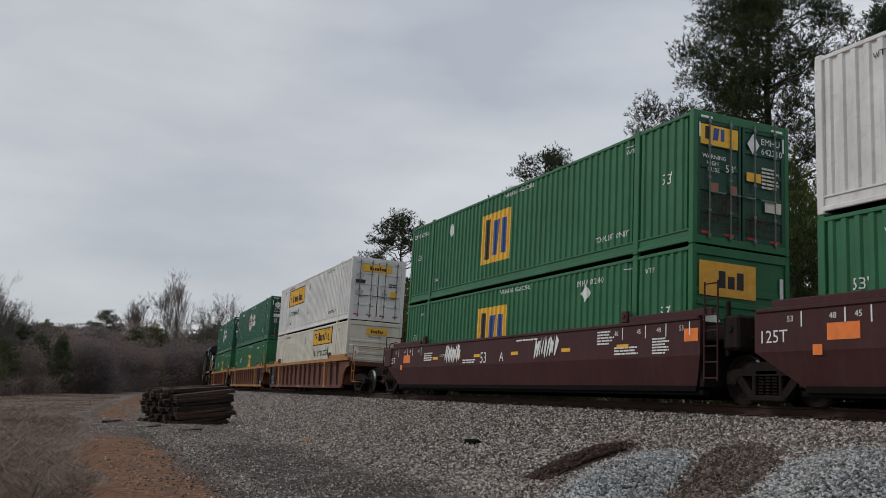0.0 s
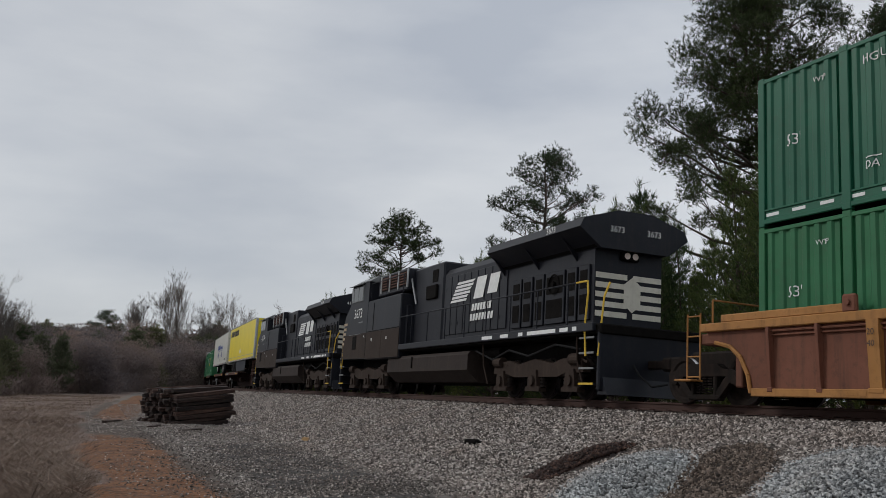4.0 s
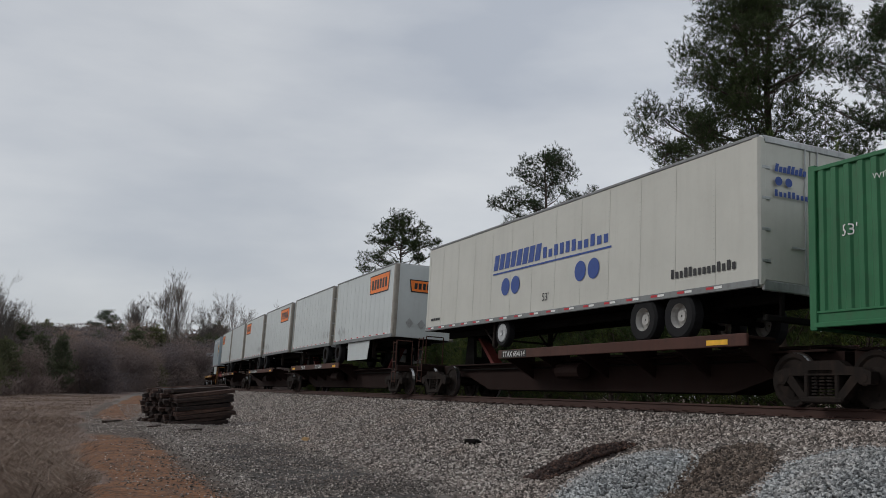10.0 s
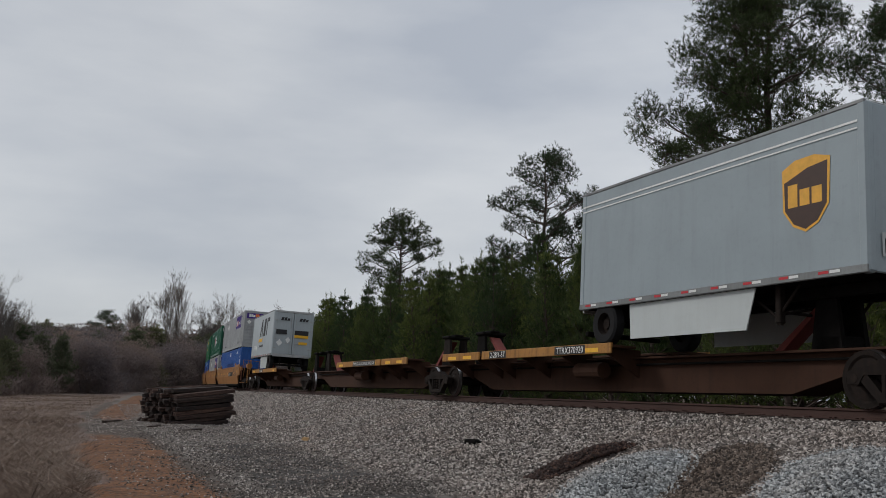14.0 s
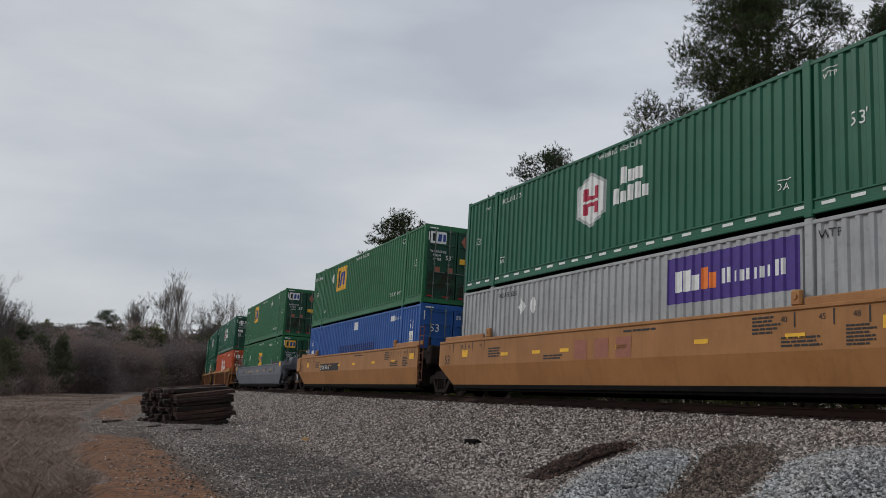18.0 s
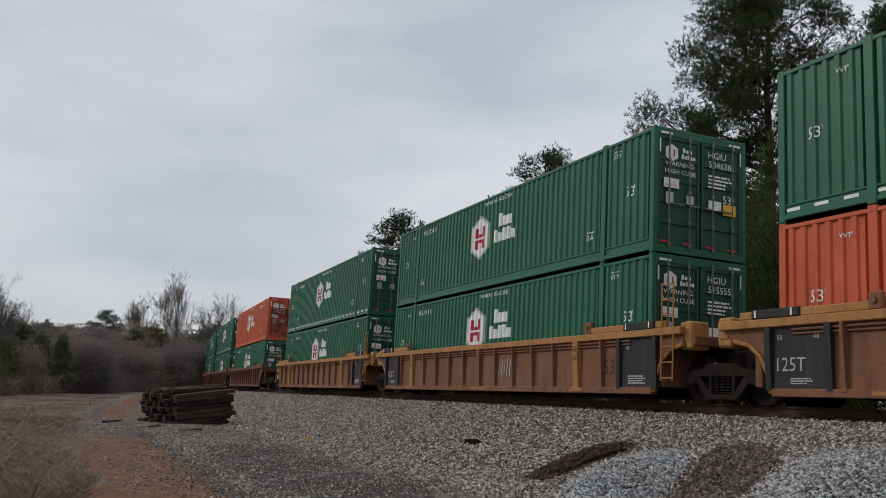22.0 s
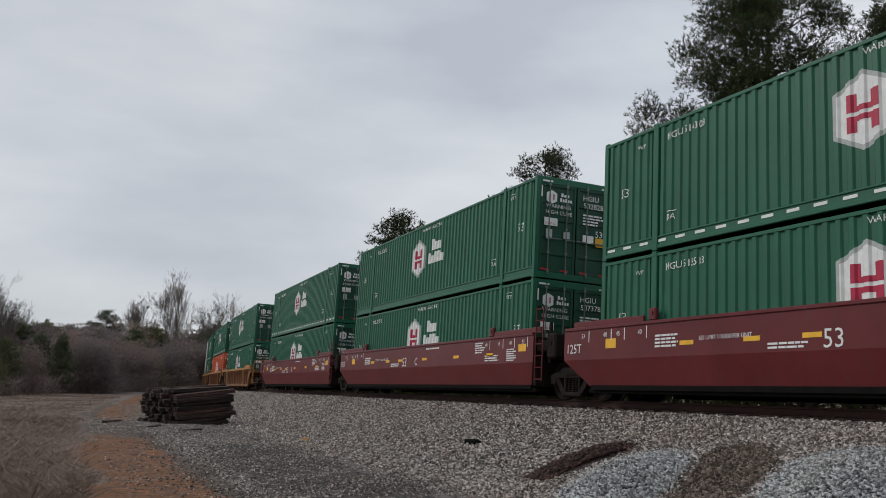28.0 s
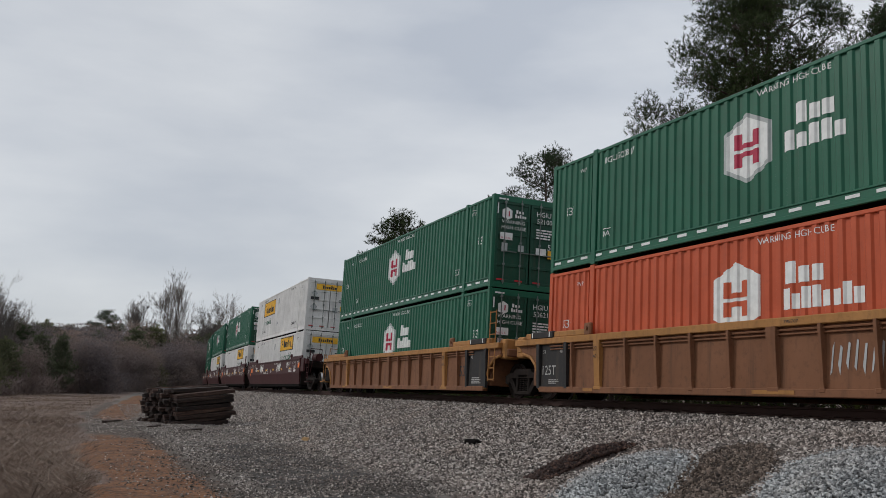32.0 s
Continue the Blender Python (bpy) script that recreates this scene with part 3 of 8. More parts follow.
    if kind == "hub" and h > 2 and ident[5:] not in ("504630", "502828", "646612", "647320"):
        part("reflective_strip", kept("cstrip", lambda: decal([rect(-7.9 + i * 0.62, -7.6 + i * 0.62, 0.185, 0.245) for i in range(26)], None).mesh("reflective_strip", WHITE)), None, c, m=shift(0, -y + 0.022))
    # notices on the leading end: local x of the marking runs along +y
    turn = Matrix(((0, -1, 0, 8.05), (1, 0, 0, 0), (0, 0, 1, 0), (0, 0, 0, 1)))
    if doors:
        lst = []
        if kind in ("hub", "orange"):
            lst = [("hexagon_badge", [hexagon(-0.82, 2.32, 0.34, 0.40)], WHITE), ("brand_word", blocks(-0.52, 2.36, 0.28, 0.11, 3, 8) + blocks(-0.55, 2.22, 0.40, 0.11, 5, 9), WHITE),
                   ("badge_emblem", [rect(-0.90, -0.86, 2.24, 2.40), rect(-0.78, -0.74, 2.24, 2.40)], MARK_CRIMSON),
                   ("high_cube_notice", word("WARNING", -1.0, 2.02, 0.15, 1.1) + word("HIGH CUBE", -1.0, 1.84, 0.15, 1.1), WHITE),
                   ("box_number", word(ident[:4], 0.2, 2.36, 0.22) + word(ident[5:], 0.22, 2.14, 0.22), WHITE),
                   ("data_panel", bars(0.2, 1.66, 0.7, 0.34, 4, 5), WHITE), ("length_mark", word("53'", 0.62, 1.34, 0.26), WHITE),
                   ("weight_plate", [rect(-1.04, -0.62, 1.50, 1.72)], WHITE), ("weight_words", word("24,000 lbs", -1.02, 1.53, 0.085), MARK_RED),
                   ("paper_holder", [rect(-0.98, -0.78, 1.12, 1.40), rect(-0.42, -0.22, 1.18, 1.38)], GALV), ("notice_plate", [rect(0.2, 0.56, 1.14, 1.36)], WHITE),
                   ("tracking_plate", [rect(0.62, 0.98, 1.06, 1.32)], MARK_YELLOW)] + ([("rust_stain", [rect(-1.10, 1.10, 0.30, 2.2)], RUST_STAIN)] if kind == "orange" else [])
        elif kind == "emp":
            lst = [("square_badge", [rect(-1.08, -0.46, 2.20, 2.64) if ident[5:] != "642210" else rect(-1.12, -0.12, 2.16, 2.60)], MARK_YELLOW if low or ident[5:] == "642210" else WHITE), ("badge_figure", [rect(-1.0, -0.86, 2.28, 2.56)], BLACKPAINT), ("badge_figure", [[(-0.80, 2.28), (-0.66, 2.28), (-0.63, 2.55), (-0.77, 2.55)], rect(-0.59, -0.49, 2.28, 2.55)], MARK_BLUE),
                   ("box_number", word(ident[:4], 0.52, 2.40, 0.2) + word(ident[5:], 0.52, 2.18, 0.2), WHITE), ("placard", [diamond(0.30, 2.36, 0.34, 0.50)] if not low else [diamond(0.35, 2.05, 0.3, 0.36)], MARK_CLAY if not low and ident[5:] != "642210" else WHITE),
                   ("length_mark", word("53'", -0.46, 1.62, 0.24), WHITE), ("data_panel", bars(0.52, 1.42, 0.5, 0.5, 6, 4), CREAM_BOX), ("high_cube_notice", word("WARNING", -1.08, 1.86, 0.13) + word("HIGH", -0.96, 1.72, 0.13) + word("CUBE", -0.94, 1.58, 0.13), WHITE),
                   ("tracking_plate", [rect(0.10, 0.50, 1.52, 1.72)], MARK_YELLOW), ("weight_plate", [rect(0.60, 1.06, 0.90, 1.14)], CREAM_BOX), ("paper_holder", [rect(-0.86, -0.66, 1.16, 1.34), rect(-0.36, -0.16, 1.16, 1.34)], MARK_CLAY), ("rust_stain", [rect(-1.10, -0.05, 0.32, 1.12), rect(0.05, 1.02, 0.30, 0.82)] if not low else [], RUST_STAIN)]
        elif kind in ("jb", "cream"):
            lst = [("brand_plate", [rect(-0.80, 0.62, 2.26, 2.58)], MARK_YELLOW), ("brand_figure", blocks(-0.45, 2.33, 0.8, 0.18, 7, 4), BLACKPAINT), ("notice_plate", [rect(-1.08, -0.62, 1.70, 1.86)], BLACKPAINT),
                   ("placard", [diamond(-0.88, 2.05, 0.36, 0.42), diamond(-0.88, 1.3, 0.40, 0.46)], GALV), ("tracking_plate", [rect(0.60, 0.92, 1.10, 1.42)], MARK_YELLOW), ("data_panel", bars(0.5, 1.62, 0.5, 0.2, 2, 3), BLACKPAINT),
                   ("notice_plate", [rect(0.18, 0.46, 1.06, 1.34)], GALV)]
        elif kind == "blue":
            lst = [("length_mark", word("53", -0.9, 1.9, 0.4), WHITE), ("box_number", word("881420", 0.1, 2.4, 0.2), WHITE)]
        elif kind == "grey":
            lst = [("brand_plate", [rect(-1.1, 1.1, 2.2, 2.7)], MARK_PURPLE), ("brand_figure", blocks(-0.95, 2.34, 0.9, 0.22, 5, 4), WHITE)]
        for i, (nm, polys, mt) in enumerate(lst):
            part(nm, kept(("endmark", kind, ident if "number" in nm or kind == "emp" else "", low, i), lambda: decal(polys, None).mesh(nm, mt)), None, c, m=turn @ shift(0, -0.02 - 0.002 * i))
        part("reflective_strip", kept("dstrip", lambda: decal([rect(-1.1 + i * 0.62, -0.85 + i * 0.62, 0.24, 0.29) for i in range(4)]).mesh("reflective_strip", MARK_RED)), None, c, m=turn @ shift(0, -0.02))
        part("reflective_strip", kept("dstrip2", lambda: decal([rect(-1.12, -0.8, 2.74, 2.79), rect(0.8, 1.12, 2.74, 2.79), rect(-1.16, -1.12, 2.3, 2.62), rect(1.12, 1.16, 2.3, 2.62)]).mesh("reflective_strip", WHITE)), None, c, m=turn @ shift(0, -0.024))
    else:
        lst = {"emp": [] if ident[5:] not in ("602240", "270473", "260711") else [("square_badge", [rect(-0.02, 0.62, 2.16, 2.62)], MARK_YELLOW), ("badge_figure", blocks(0.06, 2.26, 0.46, 0.26, 3, 3), MARK_NAVY), ("placard", [diamond(-0.5, 1.85, 0.36, 0.40)], WHITE)] if ident[5:] != "602240" else [("brand_plate", [rect(-1.12, 0.37, 1.86, 2.58)], MARK_GOLD), ("badge_figure", blocks(-0.62, 2.04, 0.72, 0.36, 3, 3), BLACKPAINT), ("placard", [diamond(-0.8, 1.35, 0.44, 0.46)], WHITE), ("high_cube_notice", [rect(1.02, 1.12, 1.0, 2.4)], WHITE)],
               "cream": [("brand_plate", [rect(-0.4, 0.6, 2.3, 2.6)], MARK_YELLOW), ("brand_figure", blocks(-0.2, 2.36, 0.6, 0.16, 7, 4), BLACKPAINT), ("intermodal_word", word("Intermodal", -0.3, 2.14, 0.14), BLACKPAINT), ("placard", [diamond(-0.85, 1.5, 0.4, 0.44)], WHITE)],
               "jb": [], "grey": [("brand_plate", [rect(-1.12, 1.0, 2.28, 2.74)], MARK_PURPLE), ("brand_figure", blocks(-0.95, 2.4, 0.5, 0.24, 3, 5, gap=0.12) + blocks(-0.02, 2.42, 0.85, 0.16, 10, 6, gap=0.5), WHITE), ("brand_figure", blocks(-0.44, 2.4, 0.3, 0.24, 2, 5, gap=0.12), MARK_ORANGE), ("placard", [diamond(-0.9, 2.0, 0.36, 0.36), diamond(-0.3, 2.0, 0.36, 0.36)], WHITE)],
               "blue": [("length_mark", word("53", -0.35, 2.05, 0.42), WHITE), ("height_plate", [rect(0.25, 0.8, 2.0, 2.5)], WHITE)]}.get(kind, [])
        for i, (nm, polys, mt) in enumerate(lst):
            part(nm, kept(("endmark2", kind, ident, i), lambda: decal(polys, None).mesh(nm, mt)), None, c, m=turn @ shift(0, -0.008 - 0.002 * i))
    return rides(c, s_right - CL / 2, h)


# ---- wheels and trucks ----
WHEEL_R = 0.48


def wheelset_mesh(r, mat):
    def make():
        b = Build()
        for y in (-0.77, 0.77):
            sg = 1 if y < 0 else -1
            # flange on the inner side, dished plate, hub
            prof = [(0.10, -0.10), (0.13, -0.09), (0.2, -0.045), (r - 0.12, -0.03), (r - 0.08, -0.062), (r, -0.065), (r, 0.04), (r + 0.028, 0.045), (r + 0.022, 0.07), (r - 0.09, 0.068), (r - 0.12, 0.0), (0.2, 0.02), (0.12, 0.06)]
            b.lathe([(q, sg * yy) for q, yy in prof], y, 28)
            for i in range(3):
                a = i * 2 * math.pi / 3
                b.cyl((0.26 * math.cos(a), y - sg * 0.055, 0.26 * math.sin(a)), (0.26 * math.cos(a), y - sg * 0.02, 0.26 * math.sin(a)), 0.035, 8)
        b.cyl((0, -1.02, 0), (0, 1.02, 0), 0.085, 12)
        steel = len(b.f)
        for y in (-0.77, 0.77):
            sg = 1 if y < 0 else -1
            b.lathe([(r + 0.001, sg * -0.055), (r + 0.003, sg * 0.04)], y, 28)
        me = b.mesh("wheelset", mat)
        me.materials.append(TREAD)
        me.polygons.foreach_set("material_index", [0] * steel + [1] * (len(b.f) - steel))
        return me
    return kept(("wheelset", r, mat.name), make)


def frame_side_mesh():
    """The cast side of a freight truck, with its windows and spring nest; it faces -y."""
    def make():
        b = Build()
        z = 0.0
        top = [(-1.02, -0.10), (-1.04, 0.10), (-0.86, 0.17), (-0.55, 0.20), (-0.40, 0.30), (0.40, 0.30), (0.55, 0.20), (0.86, 0.17), (1.04, 0.10), (1.02, -0.10), (0.80, -0.10), (0.70, 0.05), (-0.70, 0.05), (-0.80, -0.10)]
        b.prism(top, "y", -0.09, 0.09)
        for sg in (-1, 1):
            arm = [(sg * 0.80, -0.02), (sg * 0.66, 0.08), (sg * 0.30, -0.32), (sg * 0.42, -0.40)]
            b.prism(arm if sg > 0 else arm[::-1], "y", -0.08, 0.08)
            b.cbox(sg * 0.33 - 0.05, sg * 0.33 + 0.05, -0.085, 0.085, -0.36, 0.16, 0.02)
        b.cbox(-0.46, 0.46, -0.09, 0.09, -0.42, -0.30, 0.03)
        return b.mesh("side_frame", TRUCK_STEEL)
    return kept("frame_side", make)


def springs_mesh():
    def make():
        b = Build()
        for x in (-0.17, 0.0, 0.17):
            for i in range(6):
                b.cyl((x, 0.0, -0.28 + i * 0.055), (x, 0.0, -0.25 + i * 0.055), 0.075, 8)
        b.cbox(-0.28, 0.28, -0.09, 0.07, 0.06, 0.16, 0.02)
        return b.mesh("spring_nest", TRUCK_STEEL)
    return kept("springs", make)


def cap_mesh():
    return kept("cap", lambda: Build().cyl((0, -0.03, 0), (0, 0.12, 0), 0.13, 12).cyl((0, -0.055, 0), (0, -0.03, 0), 0.075, 10).mesh("bearing_cap", TRUCK_STEEL))


def truck(car, x, s_car):
    """A two-axle freight truck under a car, at x in the car's space."""
    z = WHEEL_R
    t = part("truck", kept("bolster", lambda: Build().cbox(-0.22, 0.22, -1.0, 1.0, -0.02, 0.20, 0.03).cyl((0, 0, 0.2), (0, 0, 0.34), 0.22, 12).mesh("truck", TRUCK_STEEL)), None, car, m=shift(x, 0, z))
    for sg in (-1, 1):
        mm = shift(0, sg * 1.02) @ (Matrix.Identity(4) if sg < 0 else Matrix.Rotation(math.pi, 4, "Z"))
        part("side_frame", frame_side_mesh(), None, t, m=mm)
        part("spring_nest", springs_mesh(), None, t, m=mm)
        for ax in (-0.89, 0.89):
            part("bearing_cap", cap_mesh(), None, t, m=mm @ shift(ax, -0.04, 0))
    for ax in (-0.89, 0.89):
        w = part("wheelset", wheelset_mesh(WHEEL_R, TRUCK_STEEL), None, t, m=shift(ax))
        WHEELS.append((w, s_car + x + ax, (ax, 0, 0), WHEEL_R))
    return t


# ---- well cars ----
def coupler(car, x, sg, mat):
    part("coupler", Build().cbox(min(x, x + sg * 0.9), max(x, x + sg * 0.9), -0.09, 0.09, 0.78, 0.98, 0.03).cbox(min(x + sg * 0.7, x + sg * 1.05), max(x + sg * 0.7, x + sg * 1.05), -0.16, 0.16, 0.72, 1.04, 0.05), TRUCK_STEEL, car)
    hose = [(x + sg * 0.1, -0.5, 0.85), (x + sg * 0.35, -0.5, 0.6), (x + sg * 0.7, -0.4, 0.35), (x + sg * 0.95, -0.15, 0.42)]
    part("air_hose", Build().tube(hose, 0.025, 6), RUBBER, car)


def ladder_mesh(mat, z0, z1, n=4):
    def make():
        b = Build()
        for x in (-0.19, 0.19):
            b.cyl((x, 0, z0), (x, 0, z1), 0.018, 6)
        for i in range(n):
            z = z0 + 0.05 + i * (z1 - z0 - 0.1) / (n - 1)
            b.cyl((-0.19, 0, z), (0.19, 0, z), 0.015, 6)
        return b.mesh("ladder", mat)
    return kept(("ladder", mat.name, z0, z1, n), make)


ARCH = (8.45, 8.10)    # where the wheel arches begin, at the leading and the trailing end


def ribbed_well(s_right, mat, trim, right_end, left_end, seed=0, panel=True, number=""):
    """A ribbed articulated well unit. s_right: leading end of its load. right_end, left_end: whether the car ends there."""
    s_mid = s_right - CL / 2
    tone = {"rusty_brown_well_paint": "rust-brown", "weathered_yellow_brown_well_paint": "weathered yellow-brown", "yellow_well_paint": "yellow", "ochre_well_paint": "ochre-yellow"}[mat.name]
    car = thing("well_car", f"{tone} ribbed steel well car with {'yellow' if trim is not WELL_BROWN else 'rusty'} top rails", "railcar", "well cars of the train")
    hx = 8.42
    for sg in (-1, 1):
        m = Matrix.Identity(4) if sg < 0 else Matrix.Scale(-1, 4, (0, 1, 0))
        y = -1.46
        curve = [(0.0, 0.20), (0.07, 0.52), (0.25, 0.84), (0.52, 1.05), (0.92, 1.14)]
        prof = [(-ARCH[1] - q, z) for q, z in curve][::-1] + [(ARCH[0] + q, z) for q, z in curve] + [(hx + 0.9, 1.36), (-hx - 0.9, 1.36)]
        part("side_wall", kept(("rwall", mat.name), lambda: Build().prism(prof, "y", y, y + 0.06).mesh("side_wall", mat)), None, car, m=m)
        part("top_rail", kept(("rtop", trim.name), lambda: Build().cbox(-hx - 0.95, hx + 0.95, y - 0.10, y + 0.09, 1.35, 1.51, 0.015).mesh("top_rail", trim)), None, car, m=m)
        part("bottom_rail", kept(("rbot", mat.name, trim.name), lambda: Build().cbox(-8.06, 8.40, y - 0.07, y + 0.1, 0.14, 0.28, 0.012).mesh("bottom_rail", trim if mat is WELL_TAN else mat)), None, car, m=m)
        for x in (-7.4, 7.4):
            part("top_guard", kept(("rguard", trim.name), lambda: Build().cbox(-1.45, 1.45, y - 0.06, y + 0.05, 1.51, 1.66, 0.02).mesh("top_guard", trim)), None, car, m=m @ shift(x))
            part("corner_guide", kept(("rguide", mat.name), lambda: Build().cbox(-0.14, 0.14, y - 0.08, y + 0.02, 1.5, 1.80, 0.03).cyl((0, y - 0.12, 1.66), (0, y, 1.66), 0.05, 8).mesh("corner_guide", mat)), None, car, m=m @ shift(x - math.copysign(1.5, x)))
        n = 15
        for i in range(n):
            if (i == 0 and not left_end) or (i == n - 1 and not right_end):
                continue
            x = -7.6 + i * 15.2 / (n - 1)
            wide = 0.11 if i in (2, 7, 12) else 0.032
            part("rib", kept(("rrib", mat.name if i not in (2, 12) else trim.name, wide), lambda: Build().prism([(y + 0.005, 0.26), (y - 0.065, 0.26), (y - 0.075, 0.40), (y - 0.125, 1.24), (y - 0.125, 1.36), (y + 0.005, 1.36)], "x", -wide, wide).cbox(-wide - 0.03, wide + 0.03, y - 0.08, y, 0.22, 0.30, 0.01).mesh("rib", mat if i not in (2, 12) else trim)), None, car, m=m @ shift(x))
        part("stiffener", kept(("rstiff", mat.name), lambda: Build().cbox(-7.6, 7.6, y - 0.05, y, 1.20, 1.235, 0.01).cyl((-7.6, y - 0.045, 1.29), (7.6, y - 0.045, 1.29), 0.022, 6).mesh("stiffener", mat)), None, car, m=m)
        for k, way in ((0, 1), (1, -1)):
            lip = [Vector((way * (ARCH[k] + q), y - 0.02, z)) for q, z in curve]
            part("arch_lip", kept(("rlip", trim.name, k), lambda: Build().tube(lip, 0.042, 6).mesh("arch_lip", trim)), None, car, m=m)
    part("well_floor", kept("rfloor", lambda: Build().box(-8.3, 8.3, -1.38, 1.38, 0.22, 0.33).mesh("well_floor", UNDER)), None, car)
    for sg, ends in ((1, right_end), (-1, left_end)):
        e = sg * 9.92
        part("end_platform", kept(("rplat", mat.name, sg), lambda: Build().cbox(min(sg * 8.5, sg * 9.6), max(sg * 8.5, sg * 9.6), -1.36, 1.36, 1.12, 1.34, 0.03).cbox(min(sg * 8.42, sg * 8.6), max(sg * 8.42, sg * 8.6), -1.38, 1.38, 0.3, 1.3, 0.02).mesh("end_platform", mat)), None, car)
        part("centre_sill", kept(("rsill", mat.name, sg, ends), lambda: Build().cbox(min(sg * 8.6, sg * (11.0 if ends else 9.9)), max(sg * 8.6, sg * (11.0 if ends else 9.9)), -0.4, 0.4, 0.68, 1.10, 0.05).mesh("centre_sill", TRUCK_STEEL)), None, car)
        lad = trim
        if ends:
            part("ladder", ladder_mesh(lad, 0.45, 1.75), None, car, m=shift(sg * 9.75, -1.38))
            part("grab_rail", Build().tube([(sg * 9.3, -1.3, 1.34), (sg * 9.3, -1.3, 2.0), (sg * 9.3, 1.3, 2.0), (sg * 9.3, 1.3, 1.34)], 0.02), lad, car)
            part("end_step", Build().cbox(sg * 10.05 - 0.25, sg * 10.05 + 0.25, -1.42, -1.1, 0.42, 0.46, 0.01), lad, car)
            coupler(car, sg * 10.95, sg, mat)
        else:
            part("bracket", kept(("rbr", trim.name), lambda: Build().cbox(-0.2, 0.2, -1.4, -0.95, 1.05, 1.62, 0.04).cbox(-0.12, 0.12, -1.42, -1.38, 1.2, 1.5, 0.02).mesh("bracket", trim)), None, car, m=shift(sg * 9.35))
            part("black_guard", kept("rblackguard", lambda: Build().cbox(-0.55, 0.55, -1.57, -1.40, 1.505, 1.675, 0.02).mesh("black_guard", STENCIL_BLACK)), None, car, m=shift(sg * 7.95))
            part("tick_mark", kept("rticks", lambda: decal([rect(-0.46, -0.42, 1.53, 1.66), rect(0.38, 0.42, 1.53, 1.66)]).mesh("tick_mark", WHITE)), None, car, m=shift(sg * 7.95, -1.574))
            for dx in (-0.66, 0.66):
                part("panel_post", kept("rpost", lambda: Build().prism([(-1.46, 0.24), (-1.53, 0.24), (-1.575, 1.2), (-1.575, 1.36), (-1.46, 1.36)], "x", -0.06, 0.06).mesh("panel_post", STENCIL_BLACK)), None, car, m=shift((7.86 if sg > 0 else -7.46) + dx))
            part("black_panel", kept(("rpan", sg), lambda: Build().box(-0.58, 0.58, -1.478, -1.464, 0.24, 1.34).mesh("black_panel", STENCIL_BLACK)), None, car, m=shift(7.86 if sg > 0 else -7.46))
            if sg < 0:
                part("capacity_mark", kept("r125", lambda: decal(word("125T", -0.50, 0.58, 0.34, 0.98) + word("53", -0.5, 1.12, 0.13) + word("48", 0.3, 1.12, 0.13) + bars(-0.2, 0.36, 0.5, 0.12, 3, 5)).mesh("capacity_mark", WORN_WHITE)), None, car, m=shift(-7.46, -1.482))
            else:
                part("stencil", kept("rst", lambda: decal(word("48", -0.45, 1.1, 0.13) + bars(-0.35, 0.36, 0.65, 0.2, 4, 9)).mesh("stencil", WORN_WHITE)), None, car, m=shift(7.86, -1.482))
                part("grab_ladder", ladder_mesh(lad, 0.42, 2.45, 7), None, car, m=shift(8.95, -1.55))
    dk = BLACKPAINT if mat is not WELL_BROWN else STENCIL_BLACK
    part("length_mark", kept(("r53", mat.name), lambda: decal(word("53", 6.55, 0.58, 0.46)).mesh("length_mark", dk)), None, car, m=shift(0, -1.465))
    part("rack_mark", kept("r2040", lambda: decal(word("20", 5.36, 1.12, 0.17) + word("40", 5.36, 0.9, 0.17) + word("20", -5.52, 1.12, 0.14) + word("40", -5.52, 0.94, 0.14)).mesh("rack_mark", BLACKPAINT)), None, car, m=shift(0, -1.590))
    if number:
        part("car_number", decal(word(number, 0.3, 1.40, 0.085, 1.3)), BLACKPAINT, car, m=shift(0, -1.562))
    rnd = random.Random(seed)
    if seed % 3 == 0:
        part("spray_tag", kept(("tag", seed % 5), lambda: decal([q for k in range(7) for q in [[(1.2 + k * 0.16, 0.5 + rnd.random() * 0.2), (1.24 + k * 0.16, 0.5 + rnd.random() * 0.1), (1.3 + k * 0.16, 0.9 + rnd.random() * 0.2), (1.26 + k * 0.16, 0.95 + rnd.random() * 0.15)]]]).mesh("spray_tag", GALV)), None, car, m=shift(0, -1.465))
    part("fork_plate", kept("rfp", lambda: decal([rect(-0.5, 0.5, 0.18, 0.25), rect(5.2, 5.7, 0.18, 0.25), rect(-6, -5.6, 0.18, 0.25)]).mesh("fork_plate", WELL_YELLOW)), None, car, m=shift(0, -1.535))
    rides(car, s_mid)
    truck(car, 10.06 if not right_end else 9.75, s_mid)
    if left_end:
        truck(car, -9.80, s_mid)
    return car


